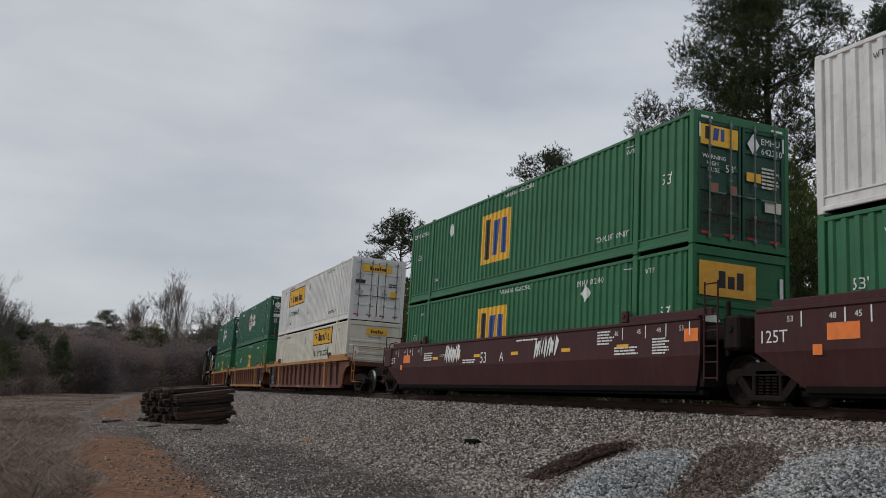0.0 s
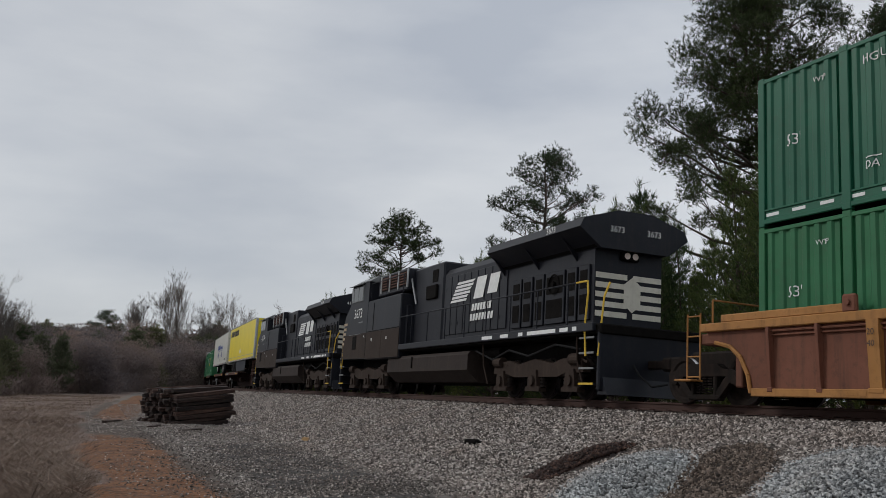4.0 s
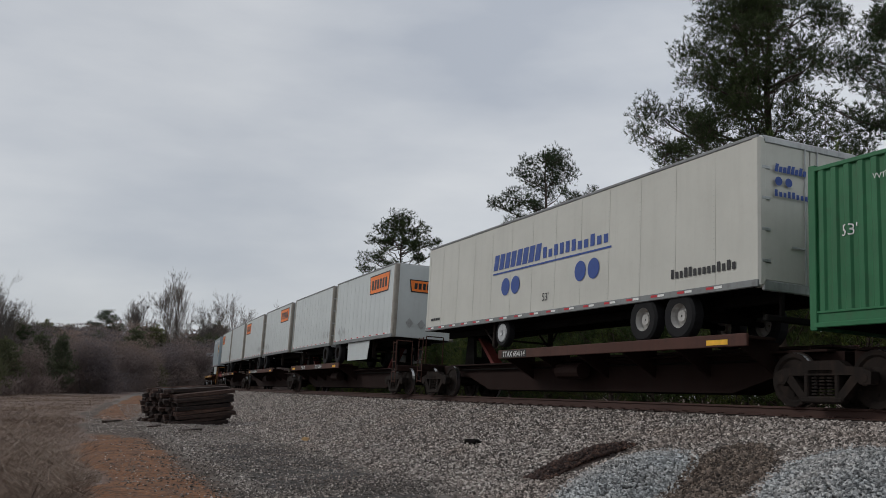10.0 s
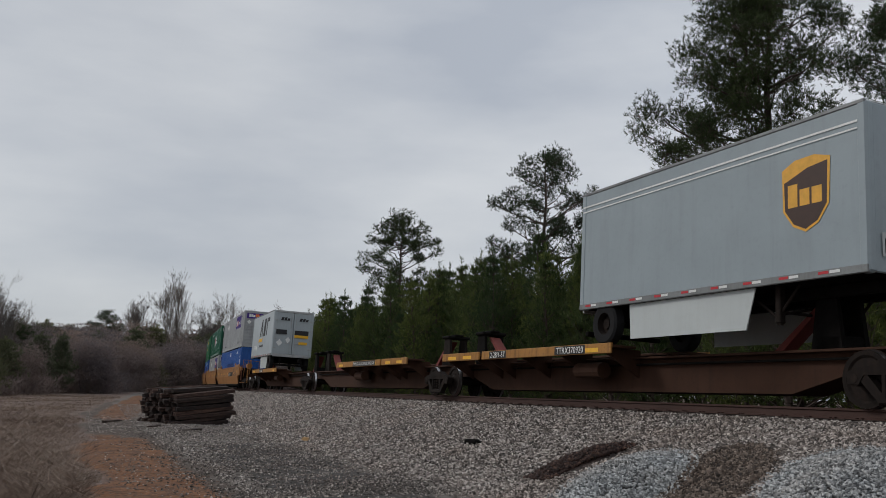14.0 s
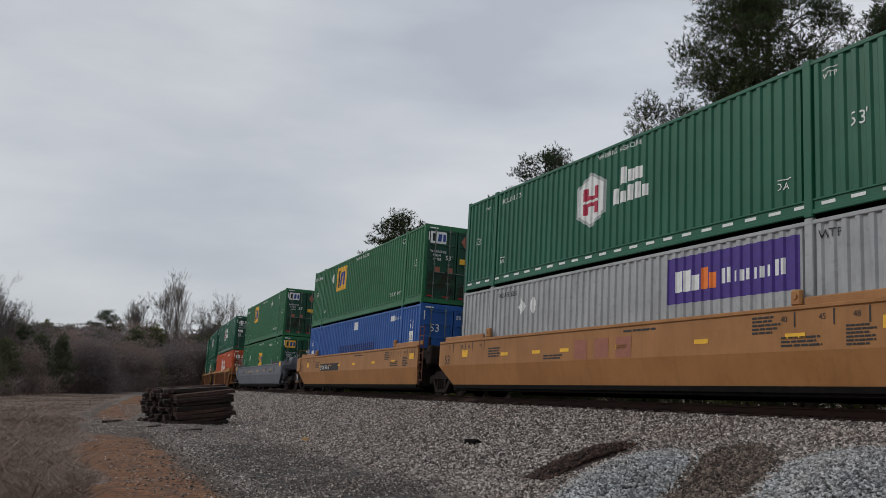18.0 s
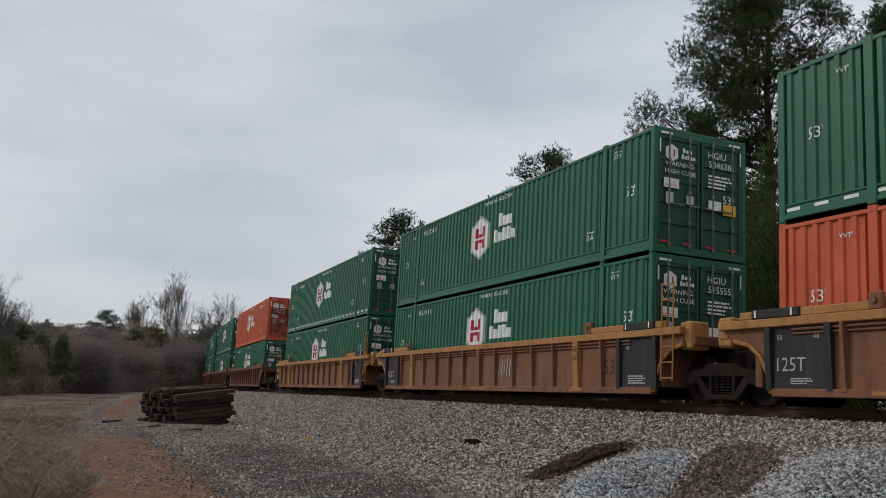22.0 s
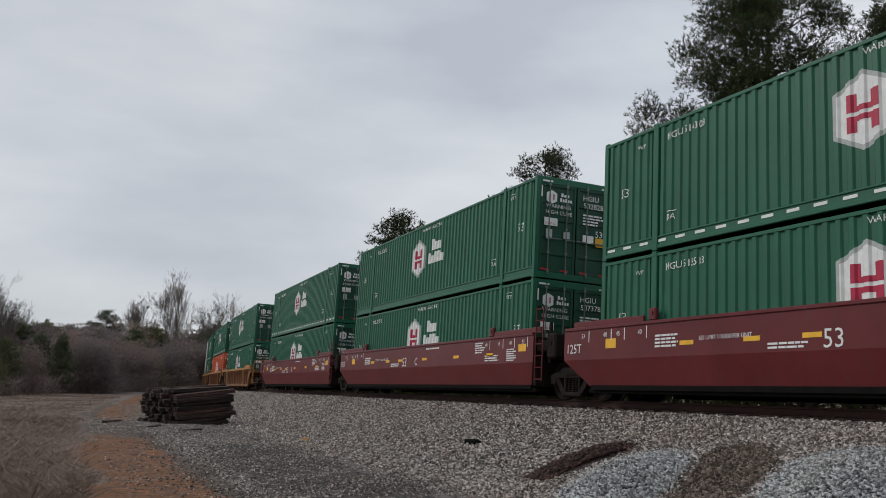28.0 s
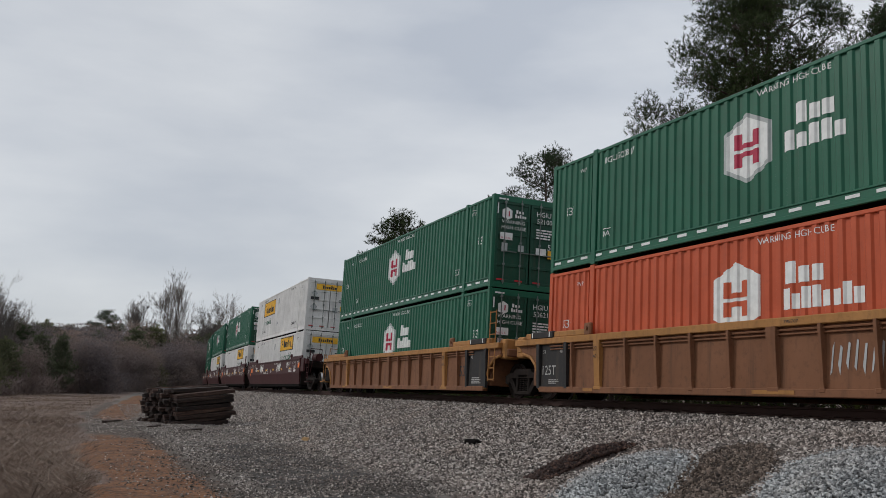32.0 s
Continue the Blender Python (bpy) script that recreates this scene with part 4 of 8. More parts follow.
def smooth_well(s_right, mat, style, right_end, left_end, marks="", letter=""):
    """A smooth-sided well unit with a sloping lower side."""
    s_mid = s_right - CL / 2
    tone = {"red": "dark red", "maroon": "dull maroon", "grey": "blue-grey", "gold": "golden tan"}[style]
    car = thing("well_car", f"{tone} smooth-sided steel well car with stencilled sides", "railcar", "well cars of the train")
    hx, cut = 8.75, (0.15 if style == "grey" else 0.0)
    for sg in (-1, 1):
        m = Matrix.Identity(4) if sg < 0 else Matrix.Scale(-1, 4, (0, 1, 0))
        y = -1.47

        def wall():
            b = Build()
            sec = [(y, 1.66 - cut), (y, 0.92), (y + 0.135, 0.24 + cut * 0.8), (y + 0.16, 0.22 + cut * 0.8), (y + 0.16, 0.9), (y + 0.08, 1.0), (y + 0.08, 1.66 - cut)]
            slope = lambda z: min(1.0, max(0.0, (z - 0.2) / 0.72))
            if style == "grey":
                lead = trail = lambda z: hx + 1.0 if z >= 0.92 else hx - 0.55 + slope(z)
            else:
                lead = lambda z: hx - 0.22 if z >= 0.92 else hx - 0.50 + 0.2 * slope(z)
                trail = lambda z: hx + 0.62 if z >= 0.92 else hx - 0.55 + 0.9 * slope(z)
            vs = [(-trail(z), yy, z) for yy, z in sec] + [(lead(z), yy, z) for yy, z in sec]
            n = len(sec)
            return b.add(vs, [tuple(range(n)), tuple(range(n, 2 * n))[::-1]] + [(i, (i + 1) % n, n + (i + 1) % n, n + i) for i in range(n)]).mesh("side_wall", mat)
        part("side_wall", kept(("swall", mat.name), wall), None, car, m=m)
        part("top_rail", kept(("stop", mat.name), lambda: Build().cbox(-hx - (0.9 if style == "grey" else 0.58), hx + (0.9 if style == "grey" else -0.25), y - 0.03, y + 0.10, 1.62 - cut, 1.70 - cut, 0.015).mesh("top_rail", mat)), None, car, m=m)
        # The strip is painted near-black for the shade under the wall.
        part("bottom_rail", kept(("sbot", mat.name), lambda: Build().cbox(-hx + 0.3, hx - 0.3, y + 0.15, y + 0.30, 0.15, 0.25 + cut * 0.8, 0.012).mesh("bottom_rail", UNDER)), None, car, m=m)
        for x in (-7.55, 7.55):
            part("top_guard", kept(("sguard", mat.name), lambda: Build().cbox(-1.45, 1.3, y + 0.02, y + 0.09, 1.69 - cut, 1.84 - cut, 0.02).mesh("top_guard", mat if style != "grey" else STENCIL_BLACK)), None, car, m=m @ shift(x))
            part("corner_guide", kept(("sguide", mat.name), lambda: Build().cbox(-0.12, 0.12, y + 0.0, y + 0.1, 1.7 - cut, 1.98 - cut, 0.03).cyl((0, y - 0.02, 1.86 - cut), (0, y + 0.05, 1.86 - cut), 0.05, 8).mesh("corner_guide", mat)), None, car, m=m @ shift(x - math.copysign(1.62, x)))
    part("well_floor", kept("rfloor", lambda: None), None, car) if "rfloor" in KEPT else part("well_floor", kept("rfloor", lambda: Build().box(-8.3, 8.3, -1.38, 1.38, 0.22, 0.33).mesh("well_floor", UNDER)), None, car)
    for sg, ends in ((1, right_end), (-1, left_end)):
        # Except on the grey car, platforms take the shade-darkened steel, not the paint.
        part("end_platform", kept(("splat", mat.name, sg), lambda: Build().cbox(min(sg * 8.5, sg * 9.35), max(sg * 8.5, sg * 9.35), -1.36, 1.36, 1.2, 1.5, 0.03).cbox(min(sg * 8.35, sg * 8.5), max(sg * 8.35, sg * 8.5), -1.34, 1.34, 0.3, 1.6, 0.02).mesh("end_platform", mat if style == "grey" else TRUCK_STEEL)), None, car)
        part("centre_sill", kept(("ssill", mat.name, sg, ends), lambda: Build().cbox(min(sg * 8.6, sg * (11.0 if ends else 9.9)), max(sg * 8.6, sg * (11.0 if ends else 9.9)), -0.4, 0.4, 0.70, 1.16, 0.05).mesh("centre_sill", TRUCK_STEEL)), None, car)
        if ends:
            part("ladder", ladder_mesh(mat if style != "gold" else WELL_TAN, 0.6, 1.75, 5), None, car, m=shift(sg * 10.05, -1.36))
        elif sg > 0:
            part("ladder", ladder_mesh(mat if style != "gold" else WELL_TAN, 0.42, 2.35, 7), None, car, m=shift(8.86, -1.48))
            part("end_post", kept(("spost", mat.name), lambda: Build().cbox(-0.05, 0.05, -1.32, -1.25, 0.9, 1.95, 0.015).cbox(-0.05, 0.05, 1.25, 1.32, 0.9, 1.95, 0.015).mesh("end_post", TRUCK_STEEL)), None, car, m=shift(9.12))
            part("air_hose", kept("shose", lambda: Build().tube([(0, -1.0, 1.55), (0.25, -1.05, 1.30), (0.6, -1.0, 1.18), (0.95, -0.95, 1.35), (1.1, -0.9, 1.6)], 0.028, 6).mesh("air_hose", RUBBER)), None, car, m=shift(9.1))
        if ends:
            part("grab_rail", Build().tube([(sg * 10.2, -1.3, 1.4), (sg * 10.2, -1.3, 2.15), (sg * 10.2, -0.7, 2.15), (sg * 10.2, -0.7, 1.4)], 0.02), mat, car)
            part("brake_wheel", Build().lathe([(0.26, -0.02), (0.29, 0.0), (0.26, 0.02)], 0, 16).cyl((0, -0.02, 0), (0, 0.02, 0), 0.05, 8).cyl((-0.26, 0, 0), (0.26, 0, 0), 0.012, 5).cyl((0, 0, -0.26), (0, 0, 0.26), 0.012, 5).moved(shift(sg * 10.0, 0.5, 1.75)), TRUCK_STEEL, car)
            part("air_tank", Build().cyl((sg * 8.95, -0.75, 1.74), (sg * 9.95, -0.75, 1.74), 0.2, 14).cyl((sg * 8.85, -0.75, 1.74), (sg * 8.95, -0.75, 1.74), 0.12, 14, 0.2), mat, car)
            part("end_box", Build().cbox(min(sg * 9.0, sg * 9.72), max(sg * 9.0, sg * 9.72), -1.52, -1.40, 0.98, 1.66, 0.03).cyl((sg * 9.85, -1.42, 1.50), (sg * 9.85, -1.30, 1.50), 0.09, 10).cbox(min(sg * 9.72, sg * 9.98), max(sg * 9.72, sg * 9.98), -1.44, -1.30, 1.36, 1.64, 0.03), mat, car)
            if style == "grey":
                part("yellow_plate", decal([rect(sg * 9.36 - 0.26, sg * 9.36 + 0.26, 1.36, 1.60)]), MARK_YELLOW, car, m=shift(0, -1.522))
            part("brake_pipe", Build().tube([(sg * 9.6, -1.1, 1.95), (sg * 10.2, -1.15, 1.9), (sg * 10.3, -1.2, 1.3), (sg * 10.0, -1.2, 0.9)], 0.02), mat, car)
            part("end_step", Build().cbox(sg * 10.05 - 0.25, sg * 10.05 + 0.25, -1.42, -1.1, 0.42, 0.46, 0.01), mat, car)
            coupler(car, sg * 10.95, sg, mat)
        else:
            # The leading bracket is shade-darkened; only the trailing one shows the car's paint.
            part("bracket", kept(("sbr", mat.name, sg), lambda: Build().cbox(-0.22, 0.22, -1.38, -0.9, 1.0, 1.66, 0.05).cyl((0, -1.40, 1.4), (0, -1.36, 1.4), 0.07, 10).mesh("bracket", mat if sg < 0 else TRUCK_STEEL)), None, car, m=shift(sg * 9.28))
    ink = BLACKPAINT if style in ("gold", "grey") else WHITE
    y = -1.474
    gauge = [(w, x) for w, x in (("40", 5.9), ("45", 6.75), ("48", 7.45), ("53", 8.2), ("40", -6.1), ("45", -6.9), ("48", -7.4), ("53", -8.3))]
    if style == "grey":
        gauge = [("40", 5.1), ("53", 7.25), ("53", -8.3)]
    part("gauge_marks", kept(("sg", style), lambda: decal([q for w, x in gauge for q in word(w, x - 0.3, 1.43 - cut, 0.15) + [rect(x, x + 0.03, 1.33 - cut * 0.6, 1.6 - cut)]]).mesh("gauge_marks", ink)), None, car, m=shift(0, y))
    part("data_stencils", kept(("sd", style), lambda: decal(bars(4.0 if style == "grey" else 4.9, 1.25 - cut * 0.6, 0.7, 0.34 - cut, 5, 3) + bars(7.0, 0.98, 0.6, 0.36, 6, 4) + bars(5.6, 1.0, 1.1, 0.2, 3, 7) + ([] if style == "grey" else bars(-5.8, 1.12, 0.8, 0.3, 4, 6)) + bars(-2.6, 0.98, 1.0, 0.14, 2, 6) + bars(0.9, 1.50, 1.2, 0.08, 1, 2)).mesh("data_stencils", ink)), None, car, m=shift(0, y))
    part("yellow_plate", kept(("sy", style), lambda: decal([rect(x, x + 0.42, 1.14, 1.23) for x in (-5.0, -3.2, -1.8, 0.6, 3.3)] + ([] if style in ("maroon", "grey") else [rect(7.7, 8.15, 1.22, 1.42), rect(-7.6, -7.2, 1.16, 1.38)]) + [rect(5.7, 6.15, 1.14, 1.23)]).mesh("yellow_plate", MARK_YELLOW)), None, car, m=shift(0, y))
    if style in ("red", "maroon"):
        part("load_limit", kept("sll", lambda: decal(word("LD LIMIT 119,800 PER UNIT", -4.4, 1.22, 0.12)).mesh("load_limit", WHITE)), None, car, m=shift(0, y))
        part("capacity_mark", kept("s125", lambda: decal(word("125T", -9.2, 1.08, 0.32)).mesh("capacity_mark", WHITE)), None, car, m=shift(0, y))
        part("length_mark", decal(word("53", -1.35, 0.96, 0.46) + word(letter, -0.1, 0.99, 0.38)), WHITE, car, m=shift(0, y))
        if style == "red":
            part("warning_strip", kept("sws", lambda: decal([rect(4.9, 8.0, 0.0, 0.12), rect(-8.0, -7.2, 0.0, 0.10)]).mesh("warning_strip", MARK_RED)), None, car, m=shift(0, y + 0.126, 0.27) @ Matrix.Rotation(radians(-11.3), 4, "X"))
        else:
            part("orange_plate", kept("sop", lambda: decal([rect(8.05, 8.48, 1.20, 1.46), rect(-7.75, -7.1, 1.08, 1.36), rect(-8.05, -7.85, 0.84, 1.02)]).mesh("orange_plate", MARK_ORANGE)), None, car, m=shift(0, y))
            rnd = random.Random(5)
            part("spray_tag", kept("mtag", lambda: decal([[(x0 + k * 0.13, 1.0 + rnd.random() * 0.25), (x0 + 0.05 + k * 0.13, 1.0 + rnd.random() * 0.1), (x0 + 0.15 + k * 0.13 + rnd.random() * 0.1, 1.35 + rnd.random() * 0.25), (x0 + 0.1 + k * 0.13, 1.4 + rnd.random() * 0.2)] for x0 in (-4.0, 1.9) for k in range(9)]).mesh("spray_tag", WHITE)), None, car, m=shift(0, y - 0.004))
    if style == "gold":
        part("length_mark", kept("sg53", lambda: decal(word("53", -8.9, 0.96, 0.42)).mesh("length_mark", ink)), None, car, m=shift(0, y))
    if marks == "brand":
        part("brand_figure", kept("ttx", lambda: decal(blocks(-1.15, 0.95, 2.65, 0.46, 3, 1, 0.0, 0.34, True)).mesh("brand_figure", MARK_CLAY)), None, car, m=shift(0, y))
    elif marks:
        x0 = {"gold": 1.72 if letter == "A" else -4.8, "red": 1.6 if letter == "A" else -6.5, "grey": -6.3, "maroon": -1.2}[style]
        if style == "gold":
            part("number_panel", kept("snp", lambda: decal([rect(0, 3.3, 0.95, 1.28)]).mesh("number_panel", STENCIL_BLACK)), None, car, m=shift(x0 - 0.12, y))
        part("car_number", decal(word(("DTTX " + marks) if style == "gold" else marks, x0, 1.01 if style == "gold" else 1.04, {"gold": 0.27, "red": 0.36}.get(style, 0.32))), WHITE if style != "grey" else BLACKPAINT, car, m=shift(0, y - 0.004))
    rides(car, s_mid)
    truck(car, 9.92 if not right_end else 9.75, s_mid)
    if left_end:
        truck(car, -9.92, s_mid)
    return car


# ---- trailers ----
TW = 2.59
TRAILER_LABEL = {"yellow53": "long yellow van trailer with black brand shapes and dark skirt", "alliance": "long off-white dry-van trailer with blue brand shapes",
                 "pup_sign": "short white dry-van trailer with an orange sign", "pup": "short plain white dry-van trailer with riveted seams",
                 "ups": "short grey dry-van trailer with a brown shield", "abf": "short pale grey dry-van trailer with black brand shapes"}


def tyre_mesh():
    return kept("tyre", lambda: Build().lathe([(0.26, -0.13), (0.44, -0.14), (0.50, -0.10), (0.51, 0.10), (0.44, 0.14), (0.26, 0.13)], 0, 22).mesh("tyre", RUBBER))


def rim_mesh(mat):
    return kept(("rim", mat.name), lambda: Build().lathe([(0.02, -0.02), (0.12, -0.03), (0.13, 0.03), (0.23, 0.05), (0.27, -0.10), (0.27, 0.13)], 0, 18).mesh("rim", mat))


def trailer(s_right, kind, length, front_right, axles, legs, skirt=None, h=2.16, top=5.10):
    """A highway trailer on a spine car. Local z is over the rail. axles and legs: x from the middle; skirt: (x0, x1)."""
    skin = {"yellow53": TRAILER_YELLOW, "alliance": TRAILER_CREAM, "pup_sign": TRAILER_WHITE, "pup": TRAILER_WHITE, "ups": TRAILER_GREY, "abf": TRAILER_PALE}[kind]
    t = thing("semi_trailer", TRAILER_LABEL[kind], "trailer", "trailers on the train")
    hl, y = length / 2, TW / 2
    for sg in (-1, 1):
        m = Matrix.Identity(4) if sg < 0 else Matrix.Rotation(math.pi, 4, "Z")

        def panel():
            b = Build().box(-hl + 0.05, hl - 0.05, -y + 0.006, -y + 0.035, h + 0.12, top - 0.06)
            if kind in ("pup", "pup_sign", "alliance"):
                n = round(length / 0.61) if kind != "alliance" else round(length / 1.22)
                for i in range(1, n):
                    x = -hl + i * length / n
                    b.box(x - 0.035, x + 0.035, -y + 0.001, -y + 0.008, h + 0.13, top - 0.07)
            return b.mesh("side_panel", skin)
        part("side_panel", kept(("tpanel", kind), panel), None, t, m=m)
        if kind in ("pup", "pup_sign", "alliance"):
            def rivets():
                b = Build()
                n = round(length / 0.61) if kind != "alliance" else round(length / 1.22)
                for i in range(1, n):
                    x = -hl + i * length / n
                    for dx in (-0.022, 0.022):
                        z = h + 0.2
                        while z < top - 0.1:
                            b.add([(x + dx - 0.008, -y, z), (x + dx + 0.008, -y, z), (x + dx, -y - 0.002, z + 0.008), (x + dx, -y, z + 0.016)], [(0, 1, 2), (0, 2, 3), (1, 3, 2)])
                            z += 0.11
                return b.mesh("rivet_rows", GALV)
            part("rivet_rows", kept(("rivets", kind), rivets), None, t, m=m)
        part("top_rail", kept(("ttop", kind), lambda: Build().cbox(-hl + 0.02, hl - 0.02, -y - 0.012, -y + 0.05, top - 0.075, top, 0.015).mesh("top_rail", RAIL_ALLOY)), None, t, m=m)
        part("bottom_rail", kept(("tbot", kind), lambda: Build().cbox(-hl + 0.02, hl - 0.02, -y - 0.018, -y + 0.05, h, h + 0.14, 0.012).mesh("bottom_rail", RAIL_ALLOY)), None, t, m=m)
        part("reflective_strip", kept(("trefl", length), lambda: decal([rect(-hl + 0.3 + i * 0.9, -hl + 0.52 + i * 0.9, 0, 0.05) for i in range(int((length - 0.4) / 0.9))]).mesh("reflective_strip", MARK_RED)), None, t, m=m @ shift(0, -y - 0.018, h + 0.15 if kind.startswith("pup") else h + 0.06))
        part("reflective_strip", kept(("treflw", length), lambda: decal([rect(-hl + 0.54 + i * 0.9, -hl + 0.76 + i * 0.9, 0, 0.05) for i in range(int((length - 0.4) / 0.9))]).mesh("reflective_strip", WHITE)), None, t, m=m @ shift(0, -y - 0.018, h + 0.15 if kind.startswith("pup") else h + 0.06))
    part("roof", kept(("troof", kind, length), lambda: Build().cbox(-hl + 0.03, hl - 0.03, -y + 0.02, y - 0.02, top - 0.05, top - 0.005, 0.02).mesh("roof", GALV)), None, t)
    part("floor", kept(("tfloor", length), lambda: Build().box(-hl + 0.05, hl - 0.05, -y + 0.04, y - 0.04, h + 0.02, h + 0.12).mesh("floor", UNDER)), None, t)
    for sx in (-1, 1):
        for sy in (-1, 1):
            part("corner_post", kept(("tpost", kind), lambda: Build().cbox(-0.11, 0.11, -0.10, 0.10, h, top - 0.02, 0.045).mesh("corner_post", GALV if kind == "yellow53" else POST_TAN if kind in ("pup", "pup_sign") else skin)), None, t, m=shift(sx * (hl - 0.10), sy * (y - 0.092)))
    turn = Matrix(((0, -1, 0, hl), (1, 0, 0, 0), (0, 0, 1, 0), (0, 0, 0, 1)))
    for sx in (-1, 1):
        m = Matrix.Identity(4) if sx > 0 else Matrix.Rotation(math.pi, 4, "Z")
        if (sx > 0) == front_right:
            part("front_wall", kept(("tfront", kind), lambda: Build().cbox(hl - 0.08, hl - 0.015, -y + 0.16, y - 0.16, h + 0.02, top - 0.04, 0.02).mesh("front_wall", skin)), None, t, m=m)
        else:
            for sg in (-1, 1):
                leaf = part("door", kept(("tdoor", kind), lambda: Build().cbox(-0.05, 0.0, 0.015, 1.14, h + 0.14, top - 0.14, 0.012).mesh("door", skin)), None, t, m=m @ shift(hl - 0.015) @ (Matrix.Identity(4) if sg > 0 else Matrix.Scale(-1, 4, (0, 1, 0))))
                part("lock_rod", kept("trod", lambda: Build().cyl((0.03, 0.16, h + 0.1), (0.03, 0.16, top - 0.12), 0.016, 8).cbox(0.02, 0.04, 0.16, 0.5, h + 0.8, h + 0.84, 0.006).mesh("lock_rod", GALV)), None, leaf)
                for z in (0.5, 1.1, 1.7, 2.3):
                    part("hinge", kept("thinge", lambda: Build().cbox(-0.005, 0.03, 1.02, 1.24, -0.035, 0.035, 0.01).mesh("hinge", GALV)), None, leaf, m=shift(0, 0, h + z))
            part("rear_frame", kept(("trear", kind), lambda: Build().cbox(hl - 0.06, hl + 0.01, -y + 0.1, y - 0.1, h - 0.06, h + 0.13, 0.015).cbox(hl - 0.06, hl + 0.01, -y + 0.1, y - 0.1, top - 0.15, top - 0.01, 0.015).mesh("rear_frame", GALV)), None, t, m=m)
            part("bumper", kept("tbump", lambda: Build().cbox(-0.12, 0.0, -1.1, 1.1, h - 0.62, h - 0.50, 0.02).cbox(-0.1, -0.02, -0.75, -0.65, h - 0.55, h, 0.02).cbox(-0.1, -0.02, 0.65, 0.75, h - 0.55, h, 0.02).mesh("bumper", UNDER)), None, t, m=m @ shift(hl))
    # running gear
    deck = 1.27
    for x in axles:
        ax = part("axle", kept("taxle", lambda: Build().cyl((0, -1.0, 0), (0, 1.0, 0), 0.06, 8).cbox(-0.5, 0.5, -0.55, -0.45, 0.1, 0.3, 0.02).cbox(-0.5, 0.5, 0.45, 0.55, 0.1, 0.3, 0.02).cbox(-0.08, 0.08, -0.6, 0.6, 0.0, h - deck - 0.5, 0.02).mesh("axle", UNDER)), None, t, m=shift(x, 0, deck + 0.51))
        for yy in (-1.13, 1.13):
            part("tyre", tyre_mesh(), None, ax, m=shift(0, yy))
            part("rim", rim_mesh(WORN_WHITE if kind == "alliance" else TRUCK_STEEL), None, ax, m=shift(0, yy - math.copysign(0.04, -yy) * 0 + (-0.03 if yy < 0 else 0.03)) @ (Matrix.Identity(4) if yy < 0 else Matrix.Rotation(math.pi, 4, "Z")))
    for yy in (-0.95, 0.95):
        g = part("landing_leg", kept("tleg", lambda: Build().cbox(-0.07, 0.07, -0.07, 0.07, -0.95, 0.1, 0.02).cbox(-0.045, 0.045, -0.045, 0.045, -1.0, -0.9, 0.01).mesh("landing_leg", TRUCK_STEEL)), None, t, m=shift(legs, yy, h + 0.02 - 0.0) @ Matrix.Scale(0.72, 4, (0, 0, 1)))
        part("brace", kept("tbrace", lambda: Build().cyl((-0.9, 0, 0.02), (0, 0, -0.6), 0.03, 6).cyl((0.5, 0, 0.02), (0, 0, -0.5), 0.03, 6).mesh("brace", TRUCK_STEEL)), None, t, m=shift(legs, yy, h))
    part("cross_brace", kept("tcb", lambda: Build().cyl((0, -0.95, -0.5), (0, 0.95, -0.1), 0.025, 6).cyl((0, -0.95, -0.45), (0, 0.95, -0.45), 0.03, 6).mesh("cross_brace", TRUCK_STEEL)), None, t, m=shift(legs, 0, h))
    if kind == "alliance":
        sp = part("spare_wheel", kept("spare", lambda: Build().lathe([(0.2, -0.10), (0.36, -0.12), (0.40, -0.08), (0.40, 0.08), (0.36, 0.12)], 0, 22).mesh("spare_wheel", RUBBER)), None, t, m=shift(-2.4, -1.08, 1.84))
        part("rim", kept("disc", lambda: Build().lathe([(0.0, -0.13), (0.07, -0.15), (0.08, -0.13), (0.25, -0.13), (0.28, -0.10)], 0, 20).mesh("rim", GALV)), None, sp)
    for yy in (-0.45, 0.45):
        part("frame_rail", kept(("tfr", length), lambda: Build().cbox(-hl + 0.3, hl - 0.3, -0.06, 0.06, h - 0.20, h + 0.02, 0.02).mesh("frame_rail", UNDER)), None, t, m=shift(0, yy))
    if skirt:
        sk = UNDER if kind == "yellow53" else TRAILER_WHITE
        skm = plain("navy_side_skirt", (0.011, 0.014, 0.022), 0.5) if kind == "yellow53" else sk
        for yy in (-1.2, 1.2):
            part("side_skirt", Build().prism([(skirt[0], h), (skirt[1], h), (skirt[1] - 0.25, h - 0.78), (skirt[0] + 0.06, h - 0.78)], "y", yy - 0.012, yy + 0.012), skm, t)
